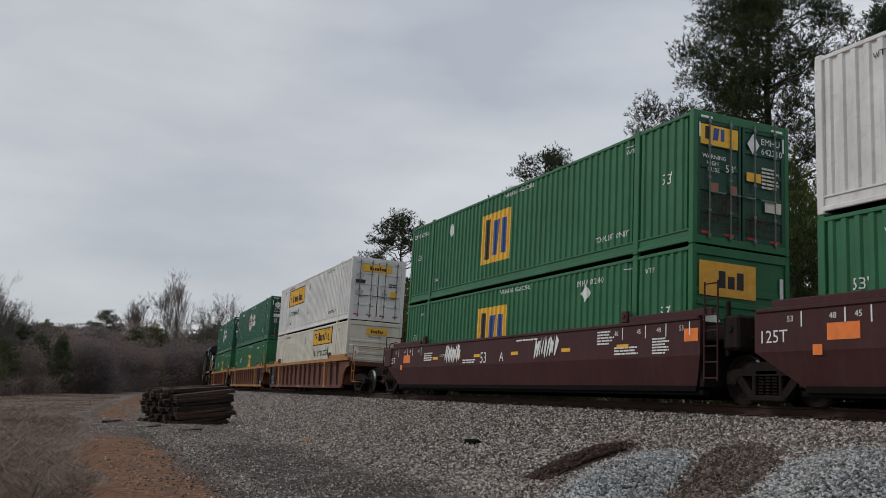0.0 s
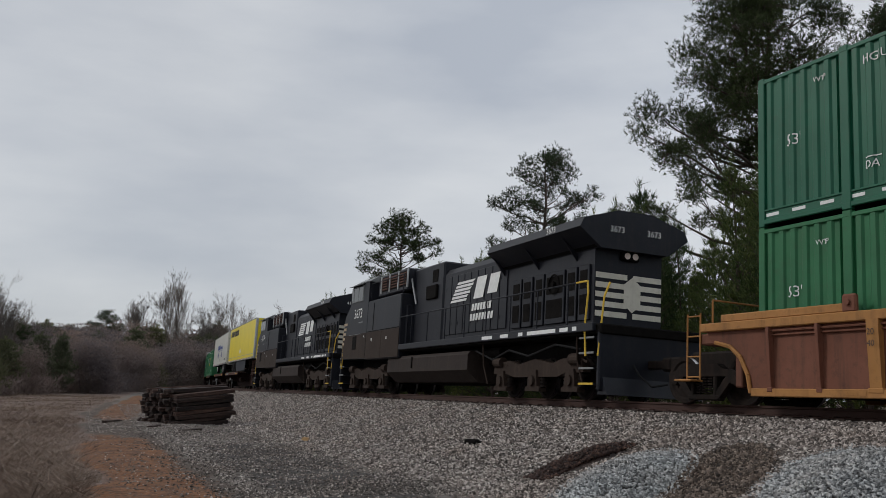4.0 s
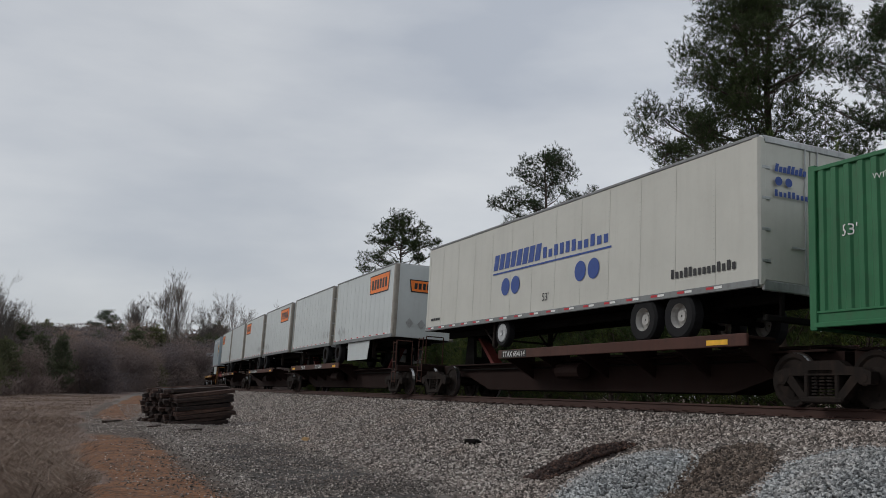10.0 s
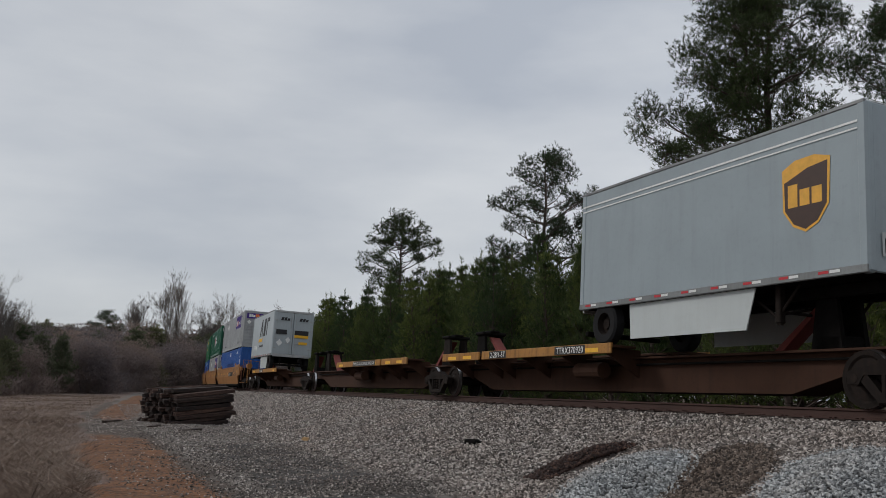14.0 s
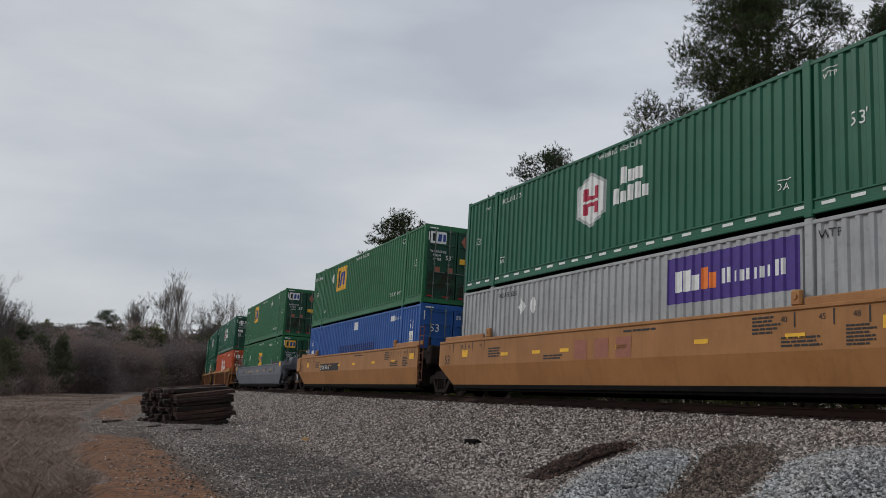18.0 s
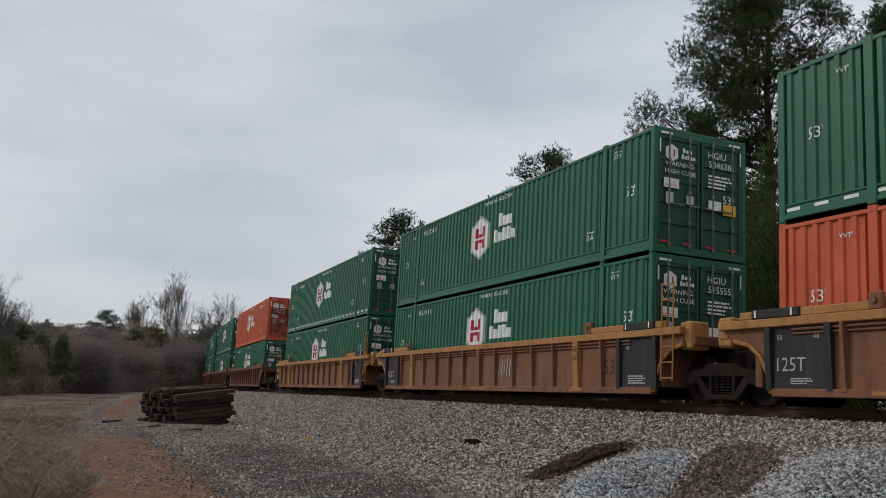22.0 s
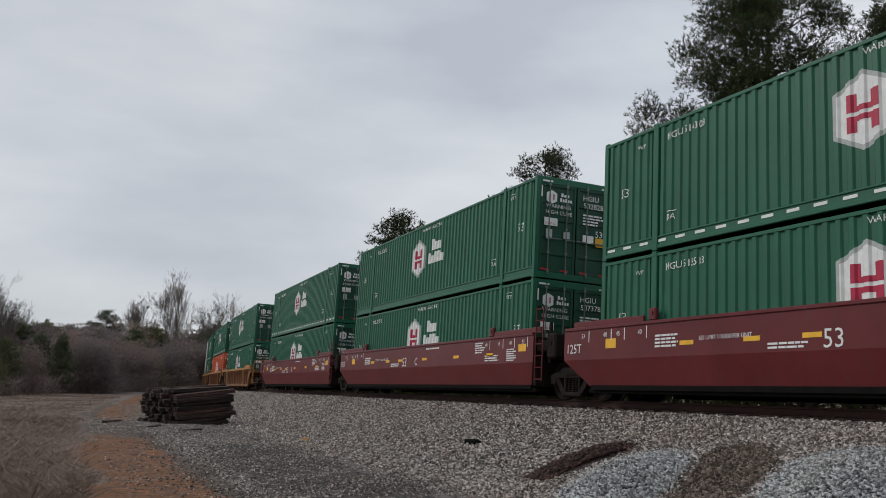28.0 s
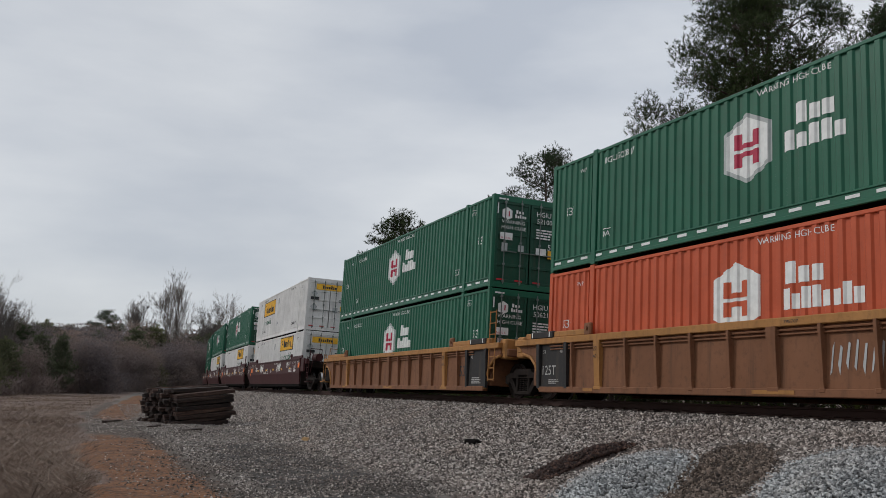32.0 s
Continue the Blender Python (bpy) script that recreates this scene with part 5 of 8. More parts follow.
    # brand shapes on the near side
    s = {"yellow53": [("brand_word", blocks(-7.12, 4.32, 2.15, 0.46, 7, 11, 0.12, 0.22, True) + blocks(-4.68, 4.32, 2.8, 0.46, 9, 12, 0.12, 0.22, True), BLACKPAINT), ("placard", [diamond(-0.25, 2.90, 0.44, 0.48), diamond(0.25, 2.90, 0.44, 0.48)], WHITE), ("stripe", [rect(-7.9, 7.8, 2.50, 2.54)], GALV)],
         "alliance": [("brand_word", blocks(-2.95, 3.70, 2.85, 0.46, 8, 13, 0.2, 0.22, True) + blocks(0.0, 3.72, 3.2, 0.30, 11, 14, 0.0, 0.35), MARK_BLUE), ("underline", [rect(-2.95, 3.25, 3.57, 3.62)], MARK_BLUE),
                      ("dots", [[(x + 0.26 * math.cos(q), 3.16 + 0.26 * math.sin(q)) for q in np.linspace(0, 2 * math.pi, 17)[:-1]] for x in (-2.12, -1.52, 1.9, 2.5)], MARK_BLUE), ("length_mark", word("53'", 0.05, 2.56, 0.3), BLACKPAINT), ("web_word", blocks(5.5, 2.56, 2.0, 0.2, 14, 15, 0, 0.35), BLACKPAINT), ("trailer_number", bars(-7.6, 2.5, 1.0, 0.14, 1, 3), BLACKPAINT)],
         "pup_sign": [], "pup": [], "ups": [("shield", [[(2.42, 4.22), (2.44, 3.45), (2.67, 3.15), (2.96, 3.02), (3.25, 3.15), (3.48, 3.45), (3.52, 4.28), (3.17, 4.38), (2.72, 4.36)]], MARK_GOLD),
                 ("shield_field", [[(2.47, 3.98), (2.49, 3.46), (2.69, 3.19), (2.96, 3.07), (3.23, 3.19), (3.43, 3.46), (3.46, 4.22), (3.02, 4.17)]], MARK_BROWN), ("brand_figure", blocks(2.56, 3.5, 0.82, 0.42, 3, 4, 0, 0.18), MARK_GOLD), ("stripe", [rect(-4.2, 4.1, 4.72, 4.76)], WHITE), ("stripe", [rect(-4.2, 4.1, 4.60, 4.63)], WHITE)],
         "abf": [("brand_figure", [[(-1.05, 3.55), (-0.72, 3.55), (-0.05, 4.72), (-0.35, 4.72)], [(-0.35, 4.72), (0.0, 4.72), (0.1, 3.55), (-0.2, 3.55)], [(0.35, 3.55), (1.15, 3.55), (1.45, 4.72), (0.75, 4.72)], [(1.5, 3.55), (1.8, 3.55), (2.05, 4.72), (1.75, 4.72)], [(2.05, 4.45), (2.7, 4.45), (2.75, 4.72), (2.1, 4.72)]], BLACKPAINT),
                 ("stripe", [[(-1.42, 3.20), (0.2, 3.20), (0.3, 3.42), (-1.3, 3.42)]], MARK_YELLOW), ("brand_word", blocks(-1.05, 2.84, 1.7, 0.18, 11, 6, 0.1, 0.3), BLACKPAINT), ("placard", [diamond(-3.09, 2.81, 0.42, 0.48), diamond(-2.55, 2.81, 0.42, 0.48), diamond(-2.03, 2.81, 0.42, 0.48)], WHITE)]}[kind]
    if kind == "pup_sign":
        x0, x1 = (1.01, 3.56) if front_right else (-3.85, -1.65)
        s = [("sign_border", [[(x0 + 0.08, 4.05), (x1 - 0.08, 4.05), (x1 + 0.03, 4.86), (x0 - 0.03, 4.86)]], BLACKPAINT), ("sign_field", [[(x0 + 0.13, 4.10), (x1 - 0.13, 4.10), (x1 - 0.03, 4.81), (x0 + 0.03, 4.81)]], MARK_ORANGE),
             ("sign_figure", blocks(x0 + 0.3, 4.24, x1 - x0 - 0.5, 0.40, 6, 44, 0.0, 0.3, True), BLACKPAINT)]
    if kind.startswith("pup"):
        xd = -3.3 if front_right else 2.9
        s.append(("placard", [q for x in (xd, xd + 0.42, xd + 0.84) for q in [diamond(x, 2.72, 0.34, 0.40)]], GALV))
        s.append(("placard", [diamond(xd + 0.42, 2.72, 0.26, 0.30)], TRAILER_WHITE))
    for i, (nm, polys, mt) in enumerate(s):
        part(nm, kept(("tmark", kind, front_right, i), lambda: decal(polys, None, 0.004 + 0.002 * i).mesh(nm, mt)), None, t, m=shift(0, -y))
    e = {"yellow53": [("brand_word", blocks(-0.2, 4.72, 0.9, 0.16, 7, 11, 0.1, 0.22, True) + blocks(-0.35, 4.5, 1.15, 0.16, 9, 12, 0.1, 0.22, True), BLACKPAINT), ("placard", [diamond(-0.7, 2.95, 0.42, 0.46), diamond(-0.12, 2.95, 0.42, 0.46)], WHITE), ("height_plate", [rect(0.6, 0.95, 3.15, 3.4)], WHITE), ("height_words", word("HEIGHT", 0.62, 3.28, 0.085) + word("13' 6\"", 0.65, 3.18, 0.085), MARK_RED), ("document_box", [rect(0.5, 1.0, 2.45, 3.0)], GALV)],
         "alliance": [("brand_word", blocks(-0.95, 4.4, 0.8, 0.16, 8, 13, 0.2, 0.22), MARK_BLUE), ("dots", [[(x + 0.09 * math.cos(q), 4.22 + 0.09 * math.sin(q)) for q in np.linspace(0, 2 * math.pi, 13)[:-1]] for x in (-0.85, -0.6)], MARK_BLUE), ("web_word", blocks(-0.95, 3.92, 1.5, 0.13, 14, 15, 0, 0.35), MARK_BLUE)],
         "ups": [("trailer_number", bars(-0.3, 4.72, 0.6, 0.12, 1, 3), BLACKPAINT), ("document_box", [rect(-1.0, -0.7, 2.45, 2.85), rect(0.55, 0.95, 2.42, 2.8)], GALV), ("document_window", [rect(-0.94, -0.76, 2.5, 2.75), rect(0.6, 0.9, 2.47, 2.7)], UNDER)],
         "abf": [("brand_figure", blocks(-0.85, 4.45, 0.6, 0.2, 3, 5, 0.3, 0.2) + blocks(0.35, 4.45, 0.6, 0.2, 3, 5, 0.3, 0.2), BLACKPAINT), ("notice_plate", [rect(-1.1, -0.4, 3.55, 3.85)], BLACKPAINT), ("notice_plate", [rect(0.1, 1.0, 3.55, 3.85)], BLACKPAINT), ("yellow_plate", [rect(0.1, 1.0, 3.38, 3.55)], MARK_YELLOW), ("placard", [diamond(-0.85, 3.0, 0.42, 0.46), diamond(-0.3, 3.2, 0.36, 0.4)], WHITE), ("number_plate", [rect(0.4, 0.95, 2.95, 3.12)], MARK_YELLOW)],
         "pup_sign": [("sign_border", [[(-0.62, 3.98), (0.68, 3.98), (0.76, 4.48), (-0.7, 4.48)]], BLACKPAINT), ("sign_field", [[(-0.58, 4.02), (0.64, 4.02), (0.71, 4.44), (-0.65, 4.44)]], MARK_ORANGE), ("sign_figure", blocks(-0.48, 4.11, 1.05, 0.24, 6, 44, 0, 0.3, True), BLACKPAINT), ("placard", [diamond(-0.6, 2.75, 0.34, 0.4), diamond(-0.1, 2.72, 0.34, 0.4), diamond(0.8, 2.72, 0.34, 0.4)], GALV)],
         "pup": []}[kind]
    if kind == "pup_sign" and not front_right:
        e = []
    for i, (nm, polys, mt) in enumerate(e):
        part(nm, kept(("temark", kind, i), lambda: decal(polys, None, 0.004 + 0.002 * i).mesh(nm, mt)), None, t, m=turn @ shift(0, -0.035 if (kind in ("alliance", "abf")) else 0.0))
    return rides(t, s_right - hl, 0.0)


# ---- spine cars ----
def spine_unit(s_a, s_b, mat, trim, decks, hitches, first=False, last=False, words=(), empty=False):
    """A spine-car unit between the trucks at s_a (leading) and s_b. decks: (x0, x1) of the wheel platforms; hitches: x of trailer stands, both from the middle."""
    mid, half = (s_a + s_b) / 2, (s_a - s_b) / 2
    tone = "grimy brown" if trim is SPINE_EDGE else "worn yellow-edged"
    car = thing("spine_car", f"{tone} articulated spine car{' without a load' if empty else ' carrying a trailer'}", "railcar", "spine cars of the train")
    top = [(-half + 0.1, 1.0), (half - 0.1, 1.0), (half - 0.1, 0.66), (half - 1.5, 0.62), (half - 2.9, 0.24), (-half + 2.9, 0.24), (-half + 1.5, 0.62), (-half + 0.1, 0.66)]
    part("centre_beam", Build().prism(top, "y", -0.42, 0.42), mat, car)
    part("beam_flange", Build().cbox(-half + 0.3, half - 0.3, -0.62, 0.62, 0.98, 1.03, 0.01), mat, car)
    for d0, d1 in decks:
        for sg in (-1, 1):
            y0, y1 = sorted((sg * 0.72, sg * 1.38))
            part("wheel_platform", Build().cbox(d0, d1, y0, y1, 1.20, 1.26, 0.01), mat, car)
            part("deck_edge", Build().cbox(d0, d1, sg * 1.40 - 0.03, sg * 1.40 + 0.03, 1.06, 1.30, 0.012), trim, car)
            n = max(2, round((d1 - d0) / 1.6))
            for i in range(n):
                x = d0 + 0.3 + i * (d1 - d0 - 0.6) / (n - 1)
                part("outrigger", kept(("outr", mat.name), lambda: Build().prism([(0.40, 0.55), (0.40, 1.2), (1.36, 1.2), (1.36, 1.08)], "x", -0.03, 0.03).mesh("outrigger", mat)), None, car, m=shift(x) @ (Matrix.Identity(4) if sg > 0 else Matrix.Scale(-1, 4, (0, 1, 0))))
        part("yellow_plate", decal([rect(d0 + 0.5, d0 + 1.1, 1.10, 1.2), rect(d1 - 1.1, d1 - 0.5, 1.10, 1.2)]), MARK_YELLOW, car, m=shift(0, -1.432))
    for x in hitches:
        z1 = 2.12
        # Stands below a load are painted near-black for the shade they lie in.
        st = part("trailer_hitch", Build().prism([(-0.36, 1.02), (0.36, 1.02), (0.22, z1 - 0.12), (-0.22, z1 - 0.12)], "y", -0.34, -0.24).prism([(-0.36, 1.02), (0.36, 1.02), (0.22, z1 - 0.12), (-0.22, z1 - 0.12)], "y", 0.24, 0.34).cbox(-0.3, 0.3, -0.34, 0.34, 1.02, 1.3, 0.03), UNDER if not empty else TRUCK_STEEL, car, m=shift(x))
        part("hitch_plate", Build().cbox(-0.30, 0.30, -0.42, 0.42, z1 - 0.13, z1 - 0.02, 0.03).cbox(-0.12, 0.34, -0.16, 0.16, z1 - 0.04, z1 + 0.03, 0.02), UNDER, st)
        part("diagonal_strut", Build().prism([(0.2, z1 - 0.2), (0.34, z1 - 0.2), (1.5, 1.04), (1.28, 1.04)], "y", -0.16, 0.16), paint("faded_red_strut_paint", (0.16, 0.03, 0.025), 0.7) if "faded_red_strut_paint" not in bpy.data.materials else bpy.data.materials["faded_red_strut_paint"], st, m=Matrix.Scale(-1 if x > 0 else 1, 4, (1, 0, 0)))
    for w, x, z, size in words:
        tris = word(w, x, z, size)
        part("stencil_panel", decal([rect(x - 0.08, max(q[0] for q3 in tris for q in q3) + 0.08, 1.075, 1.285)]), STENCIL_BLACK, car, m=shift(0, -1.433))
        part("stencil", decal(tris), WHITE, car, m=shift(0, -1.437))
    part("air_tank", Build().cyl((-0.5, -0.85, 0.72), (0.6, -0.85, 0.72), 0.2, 12), mat, car)
    part("brake_pipe", Build().tube([(-half + 1, -0.5, 0.86), (half - 1, -0.5, 0.86)], 0.025), UNDER, car)
    for sg, is_end in ((1, first), (-1, last)):
        if is_end:
            coupler(car, sg * (half + 0.85), sg, mat)
            part("end_sill", Build().cbox(min(sg * (half - 0.2), sg * (half + 0.9)), max(sg * (half - 0.2), sg * (half + 0.9)), -0.4, 0.4, 0.7, 1.03, 0.04).cbox(min(sg * (half + 0.75), sg * (half + 0.95)), max(sg * (half + 0.75), sg * (half + 0.95)), -1.3, 1.3, 0.82, 1.06, 0.03), mat, car)
            part("ladder", ladder_mesh(trim, 0.4, 1.95, 5), None, car, m=shift(sg * (half + 0.7), -1.36))
            part("grab_rail", Build().tube([(sg * (half + 0.5), -1.25, 1.06), (sg * (half + 0.5), -1.25, 2.0), (sg * (half + 0.5), -0.6, 2.0), (sg * (half + 0.5), -0.6, 1.06)], 0.02), trim, car)
    rides(car, mid)
    truck(car, half, mid)
    if last:
        truck(car, -half, mid)
    return car


# ---- locomotives ----
def loco_wheel_truck(loco, x, s_mid):
    t = part("truck", kept("lt", lambda: Build().cbox(-1.9, 1.9, -0.8, 0.8, 0.0, 0.25, 0.04).mesh("truck", UNDER)), None, loco, m=shift(x, 0, 0.53))
    for sg in (-1, 1):
        m = Matrix.Identity(4) if sg < 0 else Matrix.Rotation(math.pi, 4, "Z")
        sf = [(-2.45, 0.12), (-2.35, 0.40), (-1.5, 0.48), (-0.9, 0.36), (0.0, 0.50), (0.9, 0.36), (1.5, 0.48), (2.35, 0.40), (2.45, 0.12), (1.55, 0.10), (1.2, 0.02), (-1.2, 0.02), (-1.55, 0.10)]
        part("side_frame", kept("ltf", lambda: Build().prism(sf, "y", -1.24, -1.02).mesh("side_frame", LOCO_TRUCK)), None, t, m=m)
        for ax in (-1.9, 0.0, 1.9):
            part("journal_box", kept("ltj", lambda: Build().prism([(-0.18, 0.2), (0.18, 0.2), (0.26, -0.22), (0.38, -0.26), (0.38, -0.36), (-0.38, -0.36), (-0.38, -0.26), (-0.26, -0.22)], "y", -1.30, -1.08).cyl((0, -1.36, -0.08), (0, -1.28, -0.08), 0.14, 14).mesh("journal_box", LOCO_TRUCK)), None, t, m=m @ shift(ax, 0, 0.0))
            for dx in (-0.36, 0.36):
                part("coil_spring", kept("lts", lambda: Build().cyl((0, -1.14, -0.24), (0, -1.14, -0.19), 0.10, 10).cyl((0, -1.14, -0.15), (0, -1.14, -0.10), 0.10, 10).cyl((0, -1.14, -0.06), (0, -1.14, -0.01), 0.10, 10).cyl((0, -1.14, 0.03), (0, -1.14, 0.08), 0.10, 10).cyl((0, -1.14, -0.24), (0, -1.14, 0.1), 0.06, 8).mesh("coil_spring", TRUCK_STEEL)), None, t, m=m @ shift(ax + dx))
        for q in (-2.1, 2.1):
            part("brake_cylinder", kept("ltb", lambda: Build().cyl((-0.22, -1.22, 0.44), (0.22, -1.22, 0.44), 0.15, 12).cyl((0.22, -1.22, 0.44), (0.5, -1.22, 0.36), 0.035, 6).mesh("brake_cylinder", LOCO_TRUCK)), None, t, m=m @ shift(q))
    for ax in (-1.9, 0.0, 1.9):
        w = part("wheelset", wheelset_mesh(0.53, TRUCK_STEEL), None, t, m=shift(ax))
        WHEELS.append((w, s_mid + x + ax, (ax, 0, 0), 0.53))


def locomotive(s_mid, number):
    """A six-axle freight engine; its cab is at -x and its radiators at +x."""
    lo = thing("locomotive", "grimy black six-axle diesel locomotive with pale stripes and white numbers", "locomotive", "locomotives in the train")
    deck = 1.76
    part("underframe", Build().cbox(-10.5, 10.5, -1.45, 1.45, 1.52, deck, 0.03).cbox(-9.6, 9.6, -0.7, 0.7, 0.95, 1.55, 0.05), UNDER, lo)
    part("side_sill", Build().cbox(-2.9, 10.3, -1.56, -1.45, 1.58, 1.78, 0.015), LOCO_BLACK, lo)
    part("cable_run", Build().tube([(3.4, -1.3, 1.35), (4.6, -1.32, 1.05), (5.6, -1.3, 1.3), (6.8, -1.32, 1.1), (8.2, -1.3, 1.36), (9.4, -1.3, 1.2)], 0.03, 6), RUBBER, lo)
    part("sand_pipe", Build().tube([(4.0, -1.36, 1.5), (4.1, -1.36, 0.9), (4.4, -1.34, 0.35)], 0.025, 6).tube([(9.3, -1.36, 1.5), (9.35, -1.36, 0.9), (9.6, -1.34, 0.35)], 0.025, 6), LOCO_TRUCK, lo)
    part("side_sill", Build().cbox(-5.6, 10.3, 1.45, 1.56, 1.50, 1.78, 0.015), LOCO_BLACK, lo)
    part("sill_reflectors", decal([rect(x, x + w, 1.62, 1.72) for x, w in ((4.3, 0.7), (5.5, 0.5), (6.6, 0.25), (7.1, 1.5), (8.8, 0.4), (9.4, 0.2))]), WHITE, lo, m=shift(0, -1.562))
    # engine hood
    sec = [(-1.0, deck), (-1.0, 4.10), (-0.86, 4.30), (0.86, 4.30), (1.0, 4.10), (1.0, deck)]
    hood = part("engine_hood", Build().prism(sec, "x", -0.05, 9.45), LOCO_BLACK, lo)
    for i in range(9):
        x = 0.1 + i * 0.52
        part("hood_door", kept("hd", lambda: Build().cbox(0.02, 0.49, -1.035, -0.99, 2.0, 3.98, 0.012).cbox(0.08, 0.12, -1.05, -1.03, 2.3, 2.42, 0.005).cbox(0.08, 0.12, -1.05, -1.03, 3.5, 3.62, 0.005).mesh("hood_door", LOCO_BLACK)), None, hood, m=shift(x))
    for x0, w in ((5.15, 0.55), (5.8, 0.55), (6.5, 0.5), (7.1, 1.0), (8.2, 0.5), (8.8, 0.5)):
        part("radiator_door", Build().cbox(x0, x0 + w, -1.06, -0.99, 1.95, 3.35, 0.015), LOCO_BLACK, hood)
        part("door_screen", Build().box(x0 + 0.08, x0 + w - 0.08, -1.068, -1.062, 2.1, 2.6).box(x0 + 0.08, x0 + w - 0.08, -1.068, -1.062, 2.75, 3.22), UNDER, hood)
    part("brake_wheel", Build().lathe([(0.24, -0.02), (0.28, 0.0), (0.24, 0.02)], -1.1, 18).cyl((0, -1.14, 0), (0, -1.06, 0), 0.08, 10).moved(shift(7.6, 0, 3.0)), UNDER, lo)
    # radiator wings
    wing = [(-1.62, 4.18), (-1.50, 4.42), (-0.5, 4.72), (0.5, 4.72), (1.50, 4.42), (1.62, 4.18), (1.0, 3.72), (-1.0, 3.72)]
    part("radiator_wing", Build().prism(wing, "x", 4.5, 9.72), LOCO_BLACK, lo)
    part("radiator_grille", Build().add([(4.6, -1.55, 4.14), (9.6, -1.55, 4.14), (9.6, -1.03, 3.74), (4.6, -1.03, 3.74)], [(0, 1, 2, 3)]), UNDER, lo)
    for i in range(0, 6, 2):
        part("wing_bracket", kept("wb", lambda: Build().prism([(-1.0, 3.70), (-1.0, 3.5), (-1.50, 4.10)], "x", -0.02, 0.02).mesh("wing_bracket", LOCO_BLACK)), None, lo, m=shift(4.6 + i))
    # blower and brake-grid boxes behind the cab
    part("blower_box", Build().cbox(-3.0, -0.08, -1.05, 1.05, deck, 4.62, 0.06), LOCO_BLACK, lo)
    part("vent_box", Build().cbox(-1.5, -0.55, -1.14, -1.04, 3.35, 3.85, 0.03).cbox(-1.1, -0.6, -1.065, -1.05, 3.95, 4.4, 0.01), UNDER, lo)
    part("brake_grid_box", Build().cbox(-6.3, -2.95, -1.32, 1.32, 3.85, 4.70, 0.05), LOCO_BLACK, lo)
    for i in range(3):
        g = part("brake_grid", kept("bg", lambda: Build().box(0.05, 0.85, -1.335, -1.322, 4.02, 4.6).mesh("brake_grid", UNDER)), None, lo, m=shift(-5.9 + i * 1.0))
        for k in range(5):
            part("grid_louvre", kept("gl", lambda: Build().cbox(0.06, 0.84, -1.36, -1.335, 0.0, 0.05, 0.01).mesh("grid_louvre", paint("rusty_grid", (0.12, 0.055, 0.04), 0.8) if "rusty_grid" not in bpy.data.materials else bpy.data.materials["rusty_grid"])), None, g, m=shift(0, 0, 4.08 + k * 0.105))
    for i in range(4):
        part("grid_post", kept("gp", lambda: Build().cbox(-0.04, 0.04, -1.36, -1.30, 3.95, 4.66, 0.01).mesh("grid_post", GALV)), None, lo, m=shift(-5.95 + i * 1.0))
    part("air_intake_box", Build().cbox(-3.9, -2.9, -1.30, -1.0, deck, 3.3, 0.05), LOCO_BLACK, lo)
    part("exhaust_stack", Build().cbox(1.2, 2.2, -0.35, 0.35, 4.28, 4.45, 0.03), UNDER, lo)
    # auxiliary cab panels
    part("equipment_cabinet", Build().cbox(-6.9, -2.95, -1.53, 1.53, 1.3, 3.72, 0.04), LOCO_BLACK, lo)
    part("cabinet_seam", Build().cbox(-6.85, -3.0, -1.545, -1.53, 2.43, 2.46, 0.005).cbox(-6.1, -6.07, -1.545, -1.53, 2.5, 3.6, 0.005), UNDER, lo)
    part("lower_panel", Build().cbox(-6.88, -5.0, -1.540, -1.525, 1.34, 2.42, 0.004), LOCO_BROWN, lo)
    part("lower_panel", Build().cbox(-4.98, -2.97, -1.540, -1.525, 1.34, 2.42, 0.004), LOCO_BROWN, lo)
    part("roof_handrail", Build().tube([(-6.8, -1.45, 3.75), (-6.8, -1.45, 4.45), (-4.9, -1.45, 4.45), (-3.0, -1.45, 4.45), (-3.0, -1.45, 3.75)], 0.02, 6).cyl((-4.9, -1.45, 3.72), (-4.9, -1.45, 4.45), 0.018, 6), LOCO_BLACK, lo)
    part("exhaust_pipe", Build().tube([(-2.5, -1.1, 3.3), (-2.75, -1.15, 3.9), (-3.1, -1.15, 4.5)], 0.035, 6), GALV, lo)
    # cab
    cabp = [(-10.28, 1.40), (-6.9, 1.35), (-6.9, 4.60), (-9.05, 4.60), (-9.28, 4.40), (-9.32, 3.72), (-10.02, 3.22), (-10.10, 2.95)]
    part("cab", Build().prism(cabp, "y", -1.53, 1.53), LOCO_BLACK, lo)
    part("lower_panel", Build().prism([(-10.26, 1.42), (-6.92, 1.37), (-6.92, 2.42), (-10.16, 2.42)], "y", -1.540, -1.525), LOCO_BROWN, lo)
    part("cab_roof", Build().prism([(-1.56, 4.56), (-1.2, 4.80), (1.2, 4.80), (1.56, 4.56)], "x", -9.2, -6.75), RAIL_ALLOY, lo)
    for x0, x1 in ((-9.18, -8.92), (-8.80, -8.25), (-8.15, -7.62)):
        wd = part("cab_window", Build().cbox(x0 - 0.05, x1 + 0.05, -1.56, -1.52, 3.80, 4.48, 0.02), RAIL_ALLOY, lo)
        part("pane", Build().box(x0, x1, -1.566, -1.562, 3.85, 4.43), CAB_GLASS, wd)
    part("cab_door", Build().cbox(-8.72, -8.18, -1.552, -1.538, 1.78, 2.34, 0.01), UNDER, lo)
    part("sun_visor", Build().prism([(-1.53, 4.56), (-1.72, 4.50), (-1.72, 4.48), (-1.53, 4.52)], "x", -9.2, -7.6), RAIL_ALLOY, lo)
